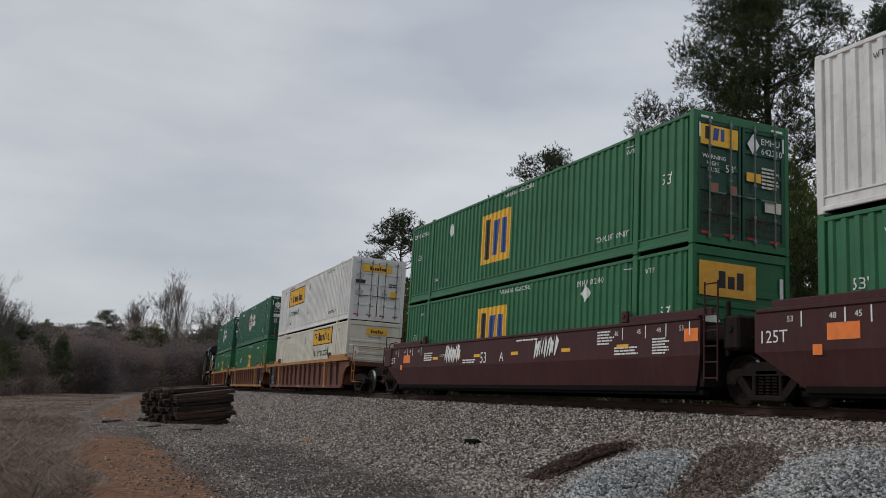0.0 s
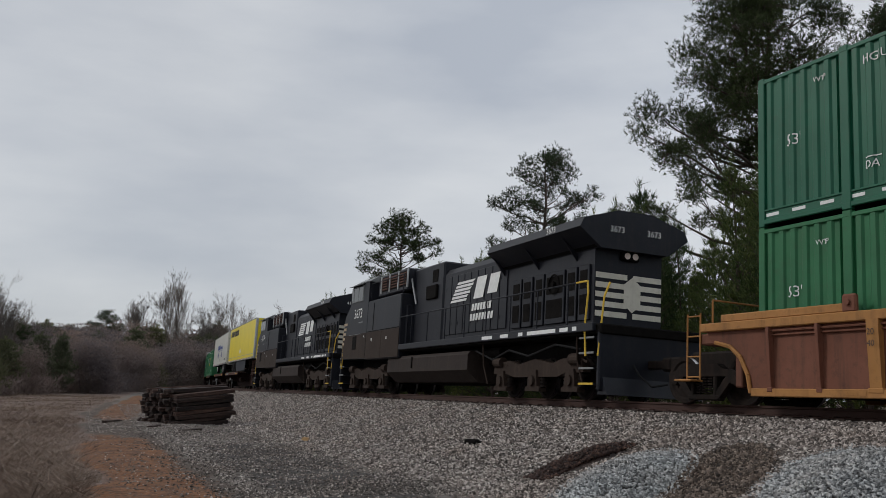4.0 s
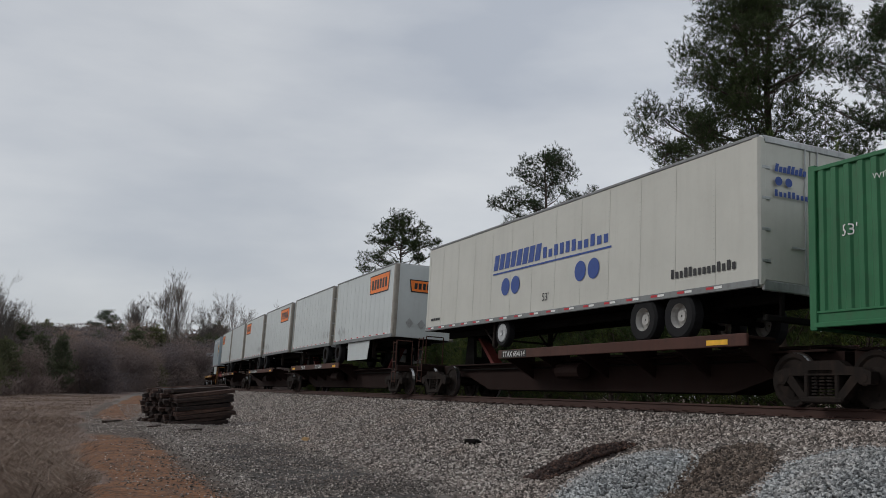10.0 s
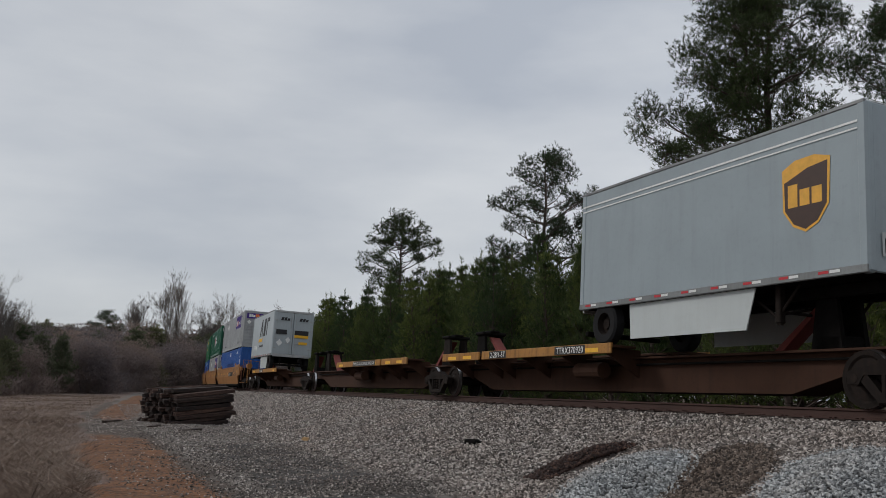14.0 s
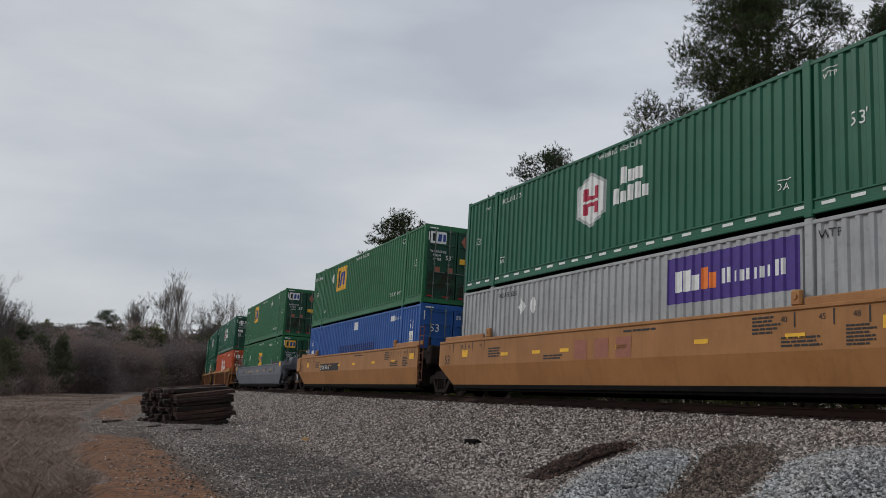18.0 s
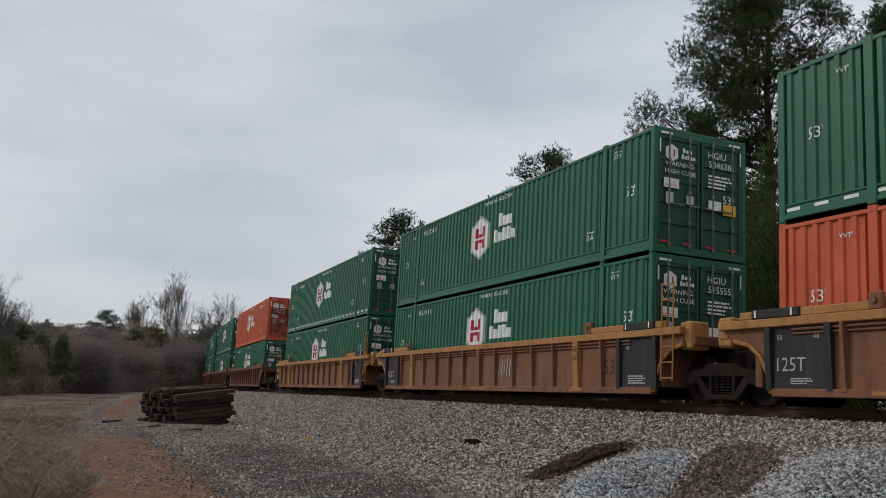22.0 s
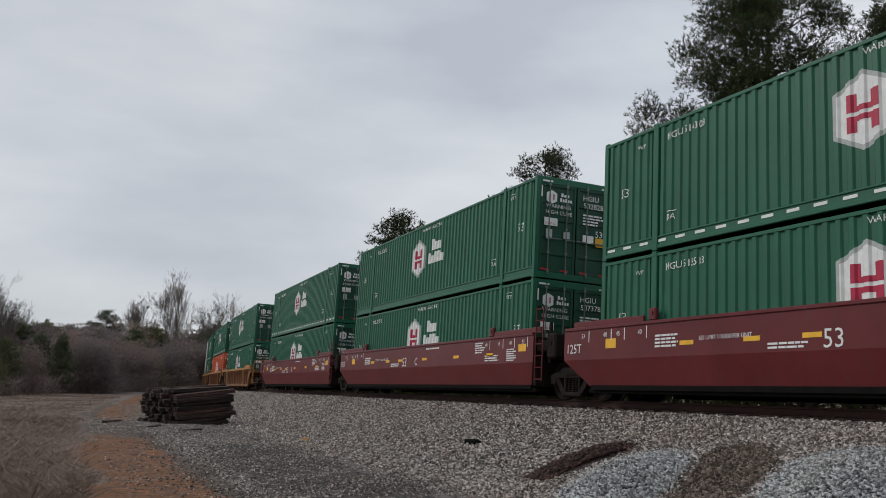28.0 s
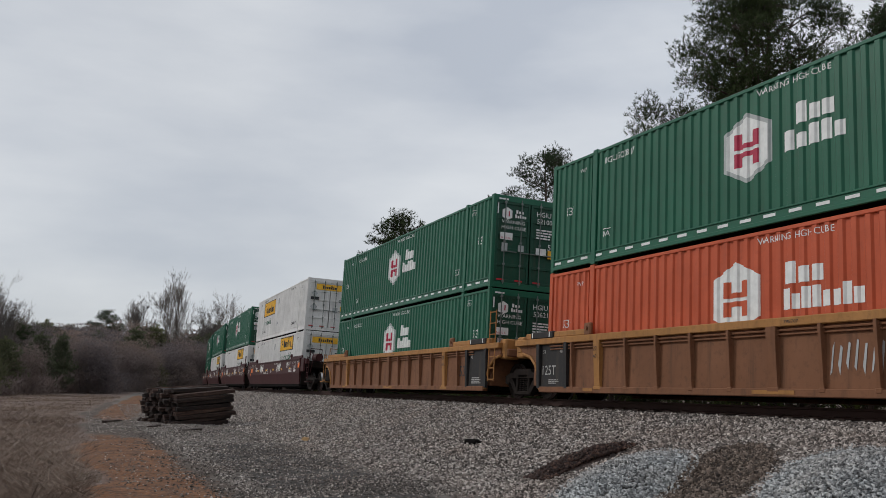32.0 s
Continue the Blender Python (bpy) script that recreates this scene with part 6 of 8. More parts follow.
    part("nose_stripes", Build().box(-10.12, -9.66, -1.548, -1.532, 2.86, 2.97).box(-10.14, -9.74, -1.548, -1.532, 2.65, 2.76).box(-10.17, -9.80, -1.548, -1.532, 2.44, 2.55).box(-10.20, -9.88, -1.548, -1.532, 2.23, 2.34).box(-10.22, -9.95, -1.548, -1.532, 2.02, 2.13), STRIPE_TAN, lo)
    part("cab_number", decal(word(number, -8.70, 3.10, 0.58, 0.98)), WHITE, lo, m=shift(0, -1.536))
    part("cab_stencil", decal(bars(-8.0, 2.88, 0.6, 0.08, 1, 2) + bars(-9.3, 2.40, 2.2, 0.03, 1, 3)), RAIL_ALLOY, lo, m=shift(0, -1.546))
    part("white_spots", decal([rect(-6.2, -6.1, 2.05, 2.15), rect(-4.4, -4.3, 2.05, 2.15), rect(-7.2, -7.1, 2.25, 2.32)]), WHITE, lo, m=shift(0, -1.544))
    # brand shapes on the hood: slanted stripes, then blocks
    strp = [[(0.62 + 0.10 * i, 3.06 + i * 0.115), (1.9 - 0.1 * (i % 2) + 0.12 * i, 3.06 + i * 0.115), (1.95 + 0.12 * i, 3.14 + i * 0.115), (0.68 + 0.10 * i, 3.14 + i * 0.115)] for i in range(6)]
    part("brand_stripes", decal(strp), WHITE, lo, m=shift(0, -1.052))
    part("brand_figure", decal([[(2.45, 3.06), (3.15, 3.06), (3.42, 3.74), (2.72, 3.74)], [(3.45, 3.14), (4.12, 3.14), (4.34, 3.74), (3.67, 3.74)]]), WHITE, lo, m=shift(0, -1.052))
    part("brand_word", decal(blocks(2.35, 2.68, 1.45, 0.22, 7, 3, 0.2, 0.25, True) + blocks(2.25, 2.36, 1.7, 0.22, 8, 4, 0.2, 0.25, True)), WHITE, lo, m=shift(0, -1.052))
    part("number_board", decal(word(number, 8.05, 4.21, 0.22, 1.1)), WHITE, lo, m=shift(0, -1.61))
    # rear end
    turn = Matrix(((0, -1, 0, 9.47), (1, 0, 0, 0), (0, 0, 1, 0), (0, 0, 0, 1)))
    part("rear_stripes", decal([q for i in range(5) for q in [rect(-0.98, -0.05, 2.05 + i * 0.24, 2.19 + i * 0.24), rect(0.12, 0.98, 2.05 + i * 0.24, 2.19 + i * 0.24)]]), CREAM_BOX, lo, m=turn)
    part("rear_emblem", decal([hexagon(0.1, 2.65, 0.5, 0.9)]), CREAM_BOX, lo, m=turn @ shift(0, -0.004))
    part("number_board", decal(word(number, -0.75, 3.95, 0.22, 1.0) + word(number, 0.35, 3.95, 0.22, 1.0)), WHITE, lo, m=turn @ shift(0, -0.26, 0.2))
    hl = part("headlight", Build().cbox(9.4, 9.56, -0.26, 0.26, 3.5, 3.75, 0.03), UNDER, lo)
    for yy in (-0.12, 0.12):
        part("lens", Build().cyl((9.55, yy, 3.62), (9.575, yy, 3.62), 0.085, 12), LENS, hl)
    # fuel tank
    part("fuel_tank", Build().prism([(-1.36, 1.36), (-1.44, 1.25), (-1.44, 0.78), (-1.05, 0.42), (1.05, 0.42), (1.44, 0.78), (1.44, 1.25), (1.36, 1.36)], "x", -4.25, 3.1), LOCO_DUST, lo)
    part("fuel_gauge", Build().cbox(-1.72, -1.62, -1.47, -1.43, 0.9, 1.3, 0.01), UNDER, lo)
    part("air_reservoir", Build().cyl((3.4, -1.0, 1.3), (4.6, -1.0, 1.3), 0.13, 12), UNDER, lo)
    for x in (-7.2, 7.0):
        loco_wheel_truck(lo, x, s_mid)
    # handrails along the walkway
    rail_pts = [(-3.35, -1.5, 2.80), (9.6, -1.5, 2.80)]
    part("handrail", Build().tube(rail_pts, 0.022, 6), LOCO_BLACK, lo)
    for i in range(9):
        part("stanchion", kept("stn", lambda: Build().cyl((0, -1.5, 1.76), (0, -1.5, 2.80), 0.02, 6).mesh("stanchion", LOCO_BLACK)), None, lo, m=shift(-3.35 + i * 1.55))
    for x, sg in ((9.95, 1), (-10.1, -1)):
        part("end_handrail", Build().tube([(x - sg * 0.5, -1.5, 2.8), (x, -1.5, 2.8), (x + sg * 0.06, -1.52, 2.5), (x - sg * 0.05, -1.52, 1.7), (x + sg * 0.02, -1.52, 1.0)], 0.025), HAND_YELLOW, lo)
        part("end_handrail", Build().tube([(x + sg * 0.5, -1.2, 2.75), (x + sg * 0.5, -1.35, 2.4), (x + sg * 0.45, -1.45, 1.0)], 0.025), HAND_YELLOW, lo)
        part("pilot", Build().cbox(min(x + sg * 0.38, x + sg * 0.5), max(x + sg * 0.38, x + sg * 0.5), -1.45, 1.45, 0.2, 1.75, 0.03), LOCO_BLACK, lo)
        for k in range(4):
            part("step", Build().cbox(min(x - sg * 0.28, x + sg * 0.36), max(x - sg * 0.28, x + sg * 0.36), -1.5, -1.05, 0.34 + k * 0.36, 0.37 + k * 0.36, 0.008), LOCO_BLACK, lo)
            part("step_edge", Build().cbox(min(x - sg * 0.28, x + sg * 0.36), max(x - sg * 0.28, x + sg * 0.36), -1.52, -1.50, 0.33 + k * 0.36, 0.38 + k * 0.36, 0.005), HAND_YELLOW if k == 0 else RAIL_ALLOY, lo)
        coupler(lo, x + sg * 0.4, sg, LOCO_BLACK)
        part("plow", Build().prism([(min(x + sg * 0.3, x + sg * 0.7), 0.12), (max(x + sg * 0.3, x + sg * 0.7), 0.12), (x + sg * 0.45, 0.62)], "y", -1.35, 1.35), LOCO_BLACK, lo)
    return rides(lo, s_mid)


# ---- the train, from its head to its tail ----
def stack(e, low, high):
    """Two boxes in one well: each (kind, number, doors at the leading end)."""
    container(e, LOW, low[0], low[1], low[2], True, **({"lx": low[3]} if len(low) > 3 else {}))
    container(e, HIGH, high[0], high[1], high[2], False, **({"lx": high[3]} if len(high) > 3 else {}))


smooth_well(5.3, WELL_MAROON, "maroon", False, False, "", "B")
stack(5.3, ("emp", "EMHU 640118", True), ("jb", "", True))
smooth_well(-14.05, WELL_MAROON, "maroon", False, True, "", "A")
stack(-14.05, ("emp", "EMHU 602240", False, -1.1), ("emp", "EMHU 642210", True, -1.1))
for e, first, last, mat, low, high in (
        (-38.0, True, False, WELL_BROWN, ("cream", "", False), ("jb", "", True)),
        (-57.85, False, False, WELL_TAN, ("emp", "EMHU 260711", False, 0.25), ("hub", "HGIU 647320", True)),
        (-77.75, False, True, WELL_TAN, ("emp", "EMHU 270473", False, 0.25), ("hub", "HGIU 516008", True))):
    ribbed_well(e, mat, WELL_YELLOW, first, last, round(-e), number="798528")
    stack(e, low, high)
locomotive(-109.2, "3673")
locomotive(-131.7, "4174")
# spine cars with trailers
spine_unit(-145.1, -162.5, SPINE_BROWN, SPINE_EDGE, [(-7.6, 1.3)], [7.9], True, False, (("TTAX 654114", -6.6, 1.1, 0.22), ("53", -0.6, 1.1, 0.2)))
trailer(-145.2, "yellow53", 16.15, True, (-4.41, -3.09), 4.2, (-2.4, 3.4))
spine_unit(-162.5, -180.3, SPINE_BROWN, SPINE_EDGE, [(-3.0, 7.0)], [-7.2], False, False)
trailer(-163.45, "alliance", 16.15, False, (4.47, 5.71), -3.3)
spine_unit(-180.3, -197.7, SPINE_BROWN, SPINE_EDGE, [(-2.2, 6.6)], [], False, False)
container(-181.2, 1.27, "emp", "EMHU 252927", False, True, lx=0.25)
spine_unit(-197.7, -214.8, SPINE_BROWN, SPINE_EDGE, [(-2.2, 6.6)], [], False, False)
container(-198.7, 1.27, "emp", "EMHU 280604", True, True, lx=0.25)
spine_unit(-214.8, -231.6, SPINE_BROWN, SPINE_EDGE, [(-3.0, 7.0)], [-7.2], False, True, (("TTAX 654114", -2.7, 1.1, 0.22),))
trailer(-216.0, "alliance", 16.15, False, (4.47, 5.71), -3.3)
spine_unit(-235.6, -253.9, SPINE_BROWN, SPINE_EDGE, [(-7.8, 2.2)], [6.9, -8.3], True, False, (("2-28/1-57", -5.2, 1.1, 0.22), ("TTHX 360696", -2.2, 1.1, 0.22)))
trailer(-235.75, "pup_sign", 8.53, True, (-3.45,), 1.1, (-1.97, 1.23))
trailer(-244.9, "pup", 8.53, False, (3.45,), -2.6)
spine_unit(-253.9, -272.6, SPINE_BROWN, SPINE_EDGE, [(-5.0, 5.0)], [8.2, -8.3], False, False, (("TWIN 28'-ALL PURPOSE SPINE CAR", -3.9, 1.1, 0.19),))
trailer(-254.5, "pup_sign", 8.53, True, (-3.45,), 1.1)
trailer(-264.1, "pup_sign", 8.53, False, (3.45,), -2.6)
spine_unit(-272.6, -291.0, SPINE_BROWN, SPINE_EDGE, [(-5.4, 4.6)], [8.2, -8.3], False, True, (("TTHX 360696", -4.6, 1.1, 0.22), ("2-28/1-57", 0.2, 1.1, 0.22)))
trailer(-273.7, "pup", 8.53, True, (-3.45,), 1.1)
trailer(-282.9, "pup_sign", 8.53, False, (3.45,), -2.6)
spine_unit(-294.4, -312.5, SPINE_RUST, SPINE_YELLOW, [(-7.9, -5.2), (-5.0, 1.7)], [6.9, -7.3], True, False, (("2-28/1-57", -4.4, 1.1, 0.23), ("TTRX370920", -0.7, 1.1, 0.23)))
trailer(-294.8, "ups", 8.53, True, (-3.24,), 2.0, (-2.3, 1.65))
spine_unit(-312.5, -331.4, SPINE_RUST, SPINE_YELLOW, [(-2.1, 4.2), (4.4, 7.3)], [8.4, -7.8], False, False, (("TWIN 28'-ALL PURPOSE SPINE CAR", 0.6, 1.11, 0.19),), True)
spine_unit(-331.4, -349.3, SPINE_RUST, SPINE_YELLOW, [(-7.0, 2.0)], [8.0, -8.2], False, True, (("TTRX370920", -4.0, 1.1, 0.22),))
trailer(-341.2, "abf", 8.53, False, (3.3,), -1.0, (-0.3, 2.4))
# the long string of double stacks
gold = (("A", "768118"), ("C", "brand"), ("B", "768118"))
for i, (e, low, high) in enumerate(((-355.3, ("blue", "a", False), ("grey", "", False)), (-375.0, ("grey", "", True), ("hub", "HGIU 517175", True)), (-394.85, ("blue", "bb", True), ("emp", "EMHU 264072", True, -2.95)))):
    smooth_well(e, WELL_GOLD, "gold", i == 0, i == 2, gold[i][1], gold[i][0])
    stack(e, low, high)
smooth_well(-418.65, WELL_GREY, "grey", True, True, "AOK 73572", "")
stack(-418.65, ("emp", "EMHU 260283", True, 0.25), ("emp", "EMHU 644830", True, -3.2))
H = "hub"
for e, first, last, mat, low, high in (
        (-442.3, True, False, WELL_OCHRE, ("orange", "HGIU 633409"), (H, "HGIU 512395")),
        (-462.1, False, False, WELL_OCHRE, (H, "HGIU 515555"), (H, "HGIU 504630")),
        (-481.8, False, True, WELL_OCHRE, (H, "HGIU 649353"), (H, "HGIU 522662")),
        (-505.3, True, False, WELL_BROWN, (H, "HGIU 508093"), ("orange", "HGIU 637608")),
        (-525.1, False, False, WELL_BROWN, (H, "HGIU 509134"), (H, "HGIU 510150")),
        (-544.85, False, True, WELL_BROWN, (H, "HGIU 506617"), (H, "HGIU 518204"))):
    ribbed_well(e, mat, WELL_YELLOW if mat is not WELL_BROWN else WELL_TAN, first, last, round(-e), number="729730")
    stack(e, (*low, True), (*high, True))
for e, first, last, letter, low, high in ((-568.7, True, False, "A", "HGIU 515518", "HGIU 514308"), (-588.15, False, False, "C", "HGIU 507378", "HGIU 502828"), (-607.9, False, True, "B", "HGIU 518506", "HGIU 513304")):
    smooth_well(e, WELL_RED, "red", first, last, "74694" if letter != "C" else "", letter)
    stack(e, (H, low, True), (H, high, True))
for e, first, last, low, high in ((-631.3, True, False, (H, "HGIU 514792"), (H, "HGIU 646612")), (-651.4, False, False, ("orange", "HGIU 631507"), (H, "HGIU 507817")), (-671.1, False, True, (H, "HGIU 506215"), (H, "HGIU 521006"))):
    ribbed_well(e, WELL_OCHRE, WELL_YELLOW, first, last, round(-e), number="798707")
    stack(e, (*low, True), (*high, True))
for e, first, last, low, high in ((-694.5, True, False, ("jb", "", True), ("jb", "", True)), (-714.3, False, False, ("jb", "", True), (H, "HGIU 511903", True)), (-734.2, False, False, ("jb", "", True), (H, "HGIU 509480", True)), (-754.0, False, True, (H, "HGIU 510731", True), (H, "HGIU 513348", True))):
    smooth_well(e, WELL_MAROON, "maroon", first, last, "", "A")
    stack(e, low, high)


# ---- ground ----
def offset(x, y):
    """Metres from the middle of the track, positive on the side of the woods."""
    return RADIUS - np.hypot(x, y - LATERAL - RADIUS)


def heap(x, y, cx, cy, rx, ry, turn, height):
    c, s = math.cos(turn), math.sin(turn)
    u, v = ((x - cx) * c + (y - cy) * s) / rx, (-(x - cx) * s + (y - cy) * c) / ry
    return height * np.clip(1 - u * u - v * v, 0, 1) ** 1.7


HEAPS = ((-11.2, 8.3, 2.0, 1.0, radians(126), 0.24), (-7.95, 9.2, 2.0, 1.2, radians(126), 0.26))
SOIL_AT = (-10.05, 9.15, 1.9, 0.85, radians(126))
MULCH_AT = (-13.08, 8.80, 1.32, 0.44, radians(101))


def lumps(x, y, f, seed):
    return np.sin(x * f + seed) * np.cos(y * f * 1.13 + seed * 2.1) + 0.5 * np.sin(x * f * 2.3 + y * f * 1.7 + seed * 3) + 0.35 * np.cos(x * f * 4.1 - y * f * 3.7 + seed)


def ground_z(x, y):
    x, y = np.asarray(x, float), np.asarray(y, float)
    a, d = offset(x, y), np.hypot(x, y)
    z = np.interp(a, [-400, -14, -7, -5.9, -1.75, -1.45, 1.45, 1.75, 4.6, 6.5, 9, 400], [0.0, 0.0, 0.03, 0.12, RAIL_Z - 0.30, RAIL_Z - 0.205, RAIL_Z - 0.26, RAIL_Z - 0.34, 0.55, 0.45, 0.6, 0.9])
    rise = np.clip(d - 20, 0, 150) * 0.008 * np.clip((-a - 5.5) / 3, 0, 1)
    z = z + rise
    z = z + heap(x, y, *HEAPS[0]) + heap(x, y, *HEAPS[1]) + heap(x, y, *MULCH_AT, 0.17)
    soft = np.clip((np.abs(a) - 2.2) / 2, 0, 1)
    z = z + soft * 0.025 * lumps(x, y, 1.3, 2.0) + np.clip((-a - 11) / 4, 0, 1) * 0.05 * lumps(x, y, 0.45, 5.0)
    far = np.clip((d - 400) / 1500, 0, 1)
    return z * (1 - far)


def axis_steps(lo, hi, fine, ends):
    mid = list(np.arange(lo, hi, fine))
    left, right, st, q = [], [], fine * 1.5, lo
    while q > -ends:
        q -= st
        st *= 1.35
        left.append(q)
    st, q = fine * 1.5, mid[-1]
    while q < ends:
        q += st
        st *= 1.35
        right.append(q)
    return np.array(left[::-1] + mid + right)


gx, gy = axis_steps(-75, 4, 0.22, 3000), axis_steps(-10, 26, 0.22, 3000)
GX, GY = np.meshgrid(gx, gy, indexing="ij")
GZ = ground_z(GX, GY)
nx, ny = GX.shape
ground_me = bpy.data.meshes.new("ground")
idx = np.arange(nx * ny).reshape(nx, ny)
quads = np.stack([idx[:-1, :-1], idx[1:, :-1], idx[1:, 1:], idx[:-1, 1:]], -1).reshape(-1, 4)
ground_me.vertices.add(nx * ny)
ground_me.vertices.foreach_set("co", np.stack([GX, GY, GZ], -1).ravel())
ground_me.loops.add(quads.size)
ground_me.loops.foreach_set("vertex_index", quads.ravel())
ground_me.polygons.add(len(quads))
ground_me.polygons.foreach_set("loop_start", np.arange(0, quads.size, 4))
ground_me.update(calc_edges=True)
ground_me.polygons.foreach_set("use_smooth", np.ones(len(quads), bool))
AO = offset(GX, GY)
wob = lumps(GX, GY, 0.55, 1.0) * 0.5
GRASS_EDGE = np.interp(-GX, [0, 14, 24, 35, 45, 60, 80, 120], [-12.35, -12.35, -12.15, -11.9, -11.9, -10.9, -9.6, -9.0])
FAR_CLAY = np.interp(-GX, [30, 43, 54, 79, 100], [-11.4, -10.6, -9.7, -8.2, -7.6])
kinds = {
    "grass": np.clip((GRASS_EDGE - AO + 0.5 * wob) / 0.9 + 0.3, 0, 1) + np.clip((AO - 5.6) / 1.5, 0, 1),
    "clay": np.clip(1.25 - np.abs(AO + 11.65 + 0.25 * wob) / 1.40, 0, 1) * np.clip((GX + 31) / 5, 0, 1) + np.clip(1.6 - np.abs(AO - FAR_CLAY + 0.2 * wob) / 0.8, 0, 1) * np.clip((-GX - 37) / 5, 0, 1) * np.clip((GX + 92) / 8, 0, 1),
    "road": np.clip(1.35 - np.abs(AO + 8.55 + 0.03 * (GX + 17) + 0.25 * wob) / 1.25, 0, 1) * np.clip((GX + 27) / 5, 0, 1),
    "loam": np.clip((-AO - 9.6 + 0.5 * wob) / 1.4, 0, 1),
    "soil": np.clip(heap(GX, GY, *SOIL_AT, 1.0) * 4, 0, 1),
    "mulch": np.clip(heap(GX, GY, *MULCH_AT, 1.0) * 6, 0, 1),
    "rubble": np.clip((AO + 6.6 + 0.5 * wob) / 0.8, 0, 1) * np.clip((4.9 - AO) / 0.8, 0, 1),
}
for nm, val in kinds.items():
    att = ground_me.attributes.new(nm, "FLOAT", "POINT")
    att.data.foreach_set("value", np.clip(val, 0, 1).astype(np.float32).ravel())

gm, n, l, b = node_mat("ground_of_gravel_clay_and_dead_grass")


def att(nm):
    q = n.new("ShaderNodeAttribute")
    q.attribute_name = nm
    return q.outputs["Fac"]


def gravel_colour(scale, lo, hi, seed):
    tc = n.new("ShaderNodeTexCoord")
    v = n.new("ShaderNodeTexVoronoi")
    v.inputs["Scale"].default_value = scale
    l.new(tc.outputs["Object"], v.inputs["Vector"])
    sep = n.new("ShaderNodeSeparateColor")
    l.new(v.outputs["Color"], sep.inputs[0])
    col = ramp(n, l, sep.outputs[seed % 3], [(0.0, lo), (0.6, tuple((p + q) / 2 for p, q in zip(lo, hi))), (1.0, hi)])
    # Gaps between stones fade to near-black: their shade is put into the colour.
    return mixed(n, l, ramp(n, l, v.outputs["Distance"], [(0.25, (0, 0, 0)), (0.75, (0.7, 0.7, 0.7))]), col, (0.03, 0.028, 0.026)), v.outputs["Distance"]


fines = ramp(n, l, noise_fac(n, l, 6.0, 12, 0.78), [(0.3, (0.055, 0.046, 0.040)), (0.5, (0.13, 0.112, 0.099)), (0.72, (0.25, 0.222, 0.20))])
# Very dark bed under the loose stones, with the shade between them painted in.
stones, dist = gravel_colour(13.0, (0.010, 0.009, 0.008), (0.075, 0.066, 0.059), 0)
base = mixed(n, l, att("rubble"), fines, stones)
def patchy(nm, scale, lo, hi):
    """The zone's weight, broken up along its edges by noise."""
    q = n.new("ShaderNodeMath")
    q.operation = "ADD"
    l.new(att(nm), q.inputs[0])
    l.new(noise_fac(n, l, scale, 8, 0.65), q.inputs[1])
    return ramp(n, l, q.outputs[0], [(lo, (0, 0, 0)), (hi, (1, 1, 1))])


base = mixed(n, l, patchy("road", 3.0, 0.9, 1.55), base, ramp(n, l, noise_fac(n, l, 7.0, 9, 0.75), [(0.35, (0.012, 0.010, 0.009)), (0.52, (0.046, 0.040, 0.036)), (0.68, (0.15, 0.135, 0.12))]))
base = mixed(n, l, patchy("loam", 0.9, 0.75, 1.3), base, ramp(n, l, noise_fac(n, l, 5.0, 10, 0.75), [(0.3, (0.030, 0.022, 0.017)), (0.55, (0.082, 0.060, 0.046)), (0.75, (0.16, 0.128, 0.104))]))
base = mixed(n, l, patchy("clay", 3.2, 0.88, 1.42), base, ramp(n, l, noise_fac(n, l, 2.6, 11, 0.82), [(0.34, (0.040, 0.022, 0.013)), (0.48, (0.13, 0.054, 0.020)), (0.67, (0.29, 0.118, 0.040))]))
base = mixed(n, l, att("clay"), base, mixed(n, l, 1.0, base, ramp(n, l, noise_fac(n, l, 14.0, 9, 0.8, (1.0, 1.0, 1.0)), [(0.36, (0.38, 0.36, 0.34)), (0.52, (0.95, 0.93, 0.9)), (0.68, (1.45, 1.4, 1.35))]), "MULTIPLY"))
base = mixed(n, l, patchy("grass", 1.2, 0.7, 1.15), base, ramp(n, l, noise_fac(n, l, 4.0, 10, 0.8), [(0.3, (0.055, 0.035, 0.028)), (0.55, (0.150, 0.102, 0.082)), (0.75, (0.27, 0.20, 0.165))]))
base = mixed(n, l, att("soil"), base, ramp(n, l, noise_fac(n, l, 9.0, 8, 0.7), [(0.3, (0.05, 0.038, 0.03)), (0.7, (0.17, 0.135, 0.105))]))
base = mixed(n, l, att("mulch"), base, ramp(n, l, noise_fac(n, l, 18.0, 8, 0.7), [(0.3, (0.02, 0.012, 0.010)), (0.7, (0.075, 0.042, 0.032))]))
l.new(base, b.inputs["Base Color"])
b.inputs["Roughness"].default_value = 0.95
bumped(n, l, b, dist, 0.6, 0.04)
ground_me.materials.append(gm)
ground = tagged(new("ground", ground_me), "track-side ground of grey ballast, orange clay and dead grass", "ground", kind="structure")

rng = np.random.default_rng(4)


def stuff_mesh(name, verts, faces, material, smooth=False):
    """A mesh from arrays: verts (n, 3), faces (m, k)."""
    me = bpy.data.meshes.new(name)
    me.vertices.add(len(verts))
    me.vertices.foreach_set("co", np.ascontiguousarray(verts, dtype=np.float32).ravel())
    k = faces.shape[1]
    me.loops.add(faces.size)
    me.loops.foreach_set("vertex_index", np.ascontiguousarray(faces, dtype=np.int32).ravel())
    me.polygons.add(len(faces))
    me.polygons.foreach_set("loop_start", np.arange(0, faces.size, k))
    me.update(calc_edges=True)
    if smooth:
        me.polygons.foreach_set("use_smooth", np.ones(len(faces), bool))
    me.materials.append(material)
    return me


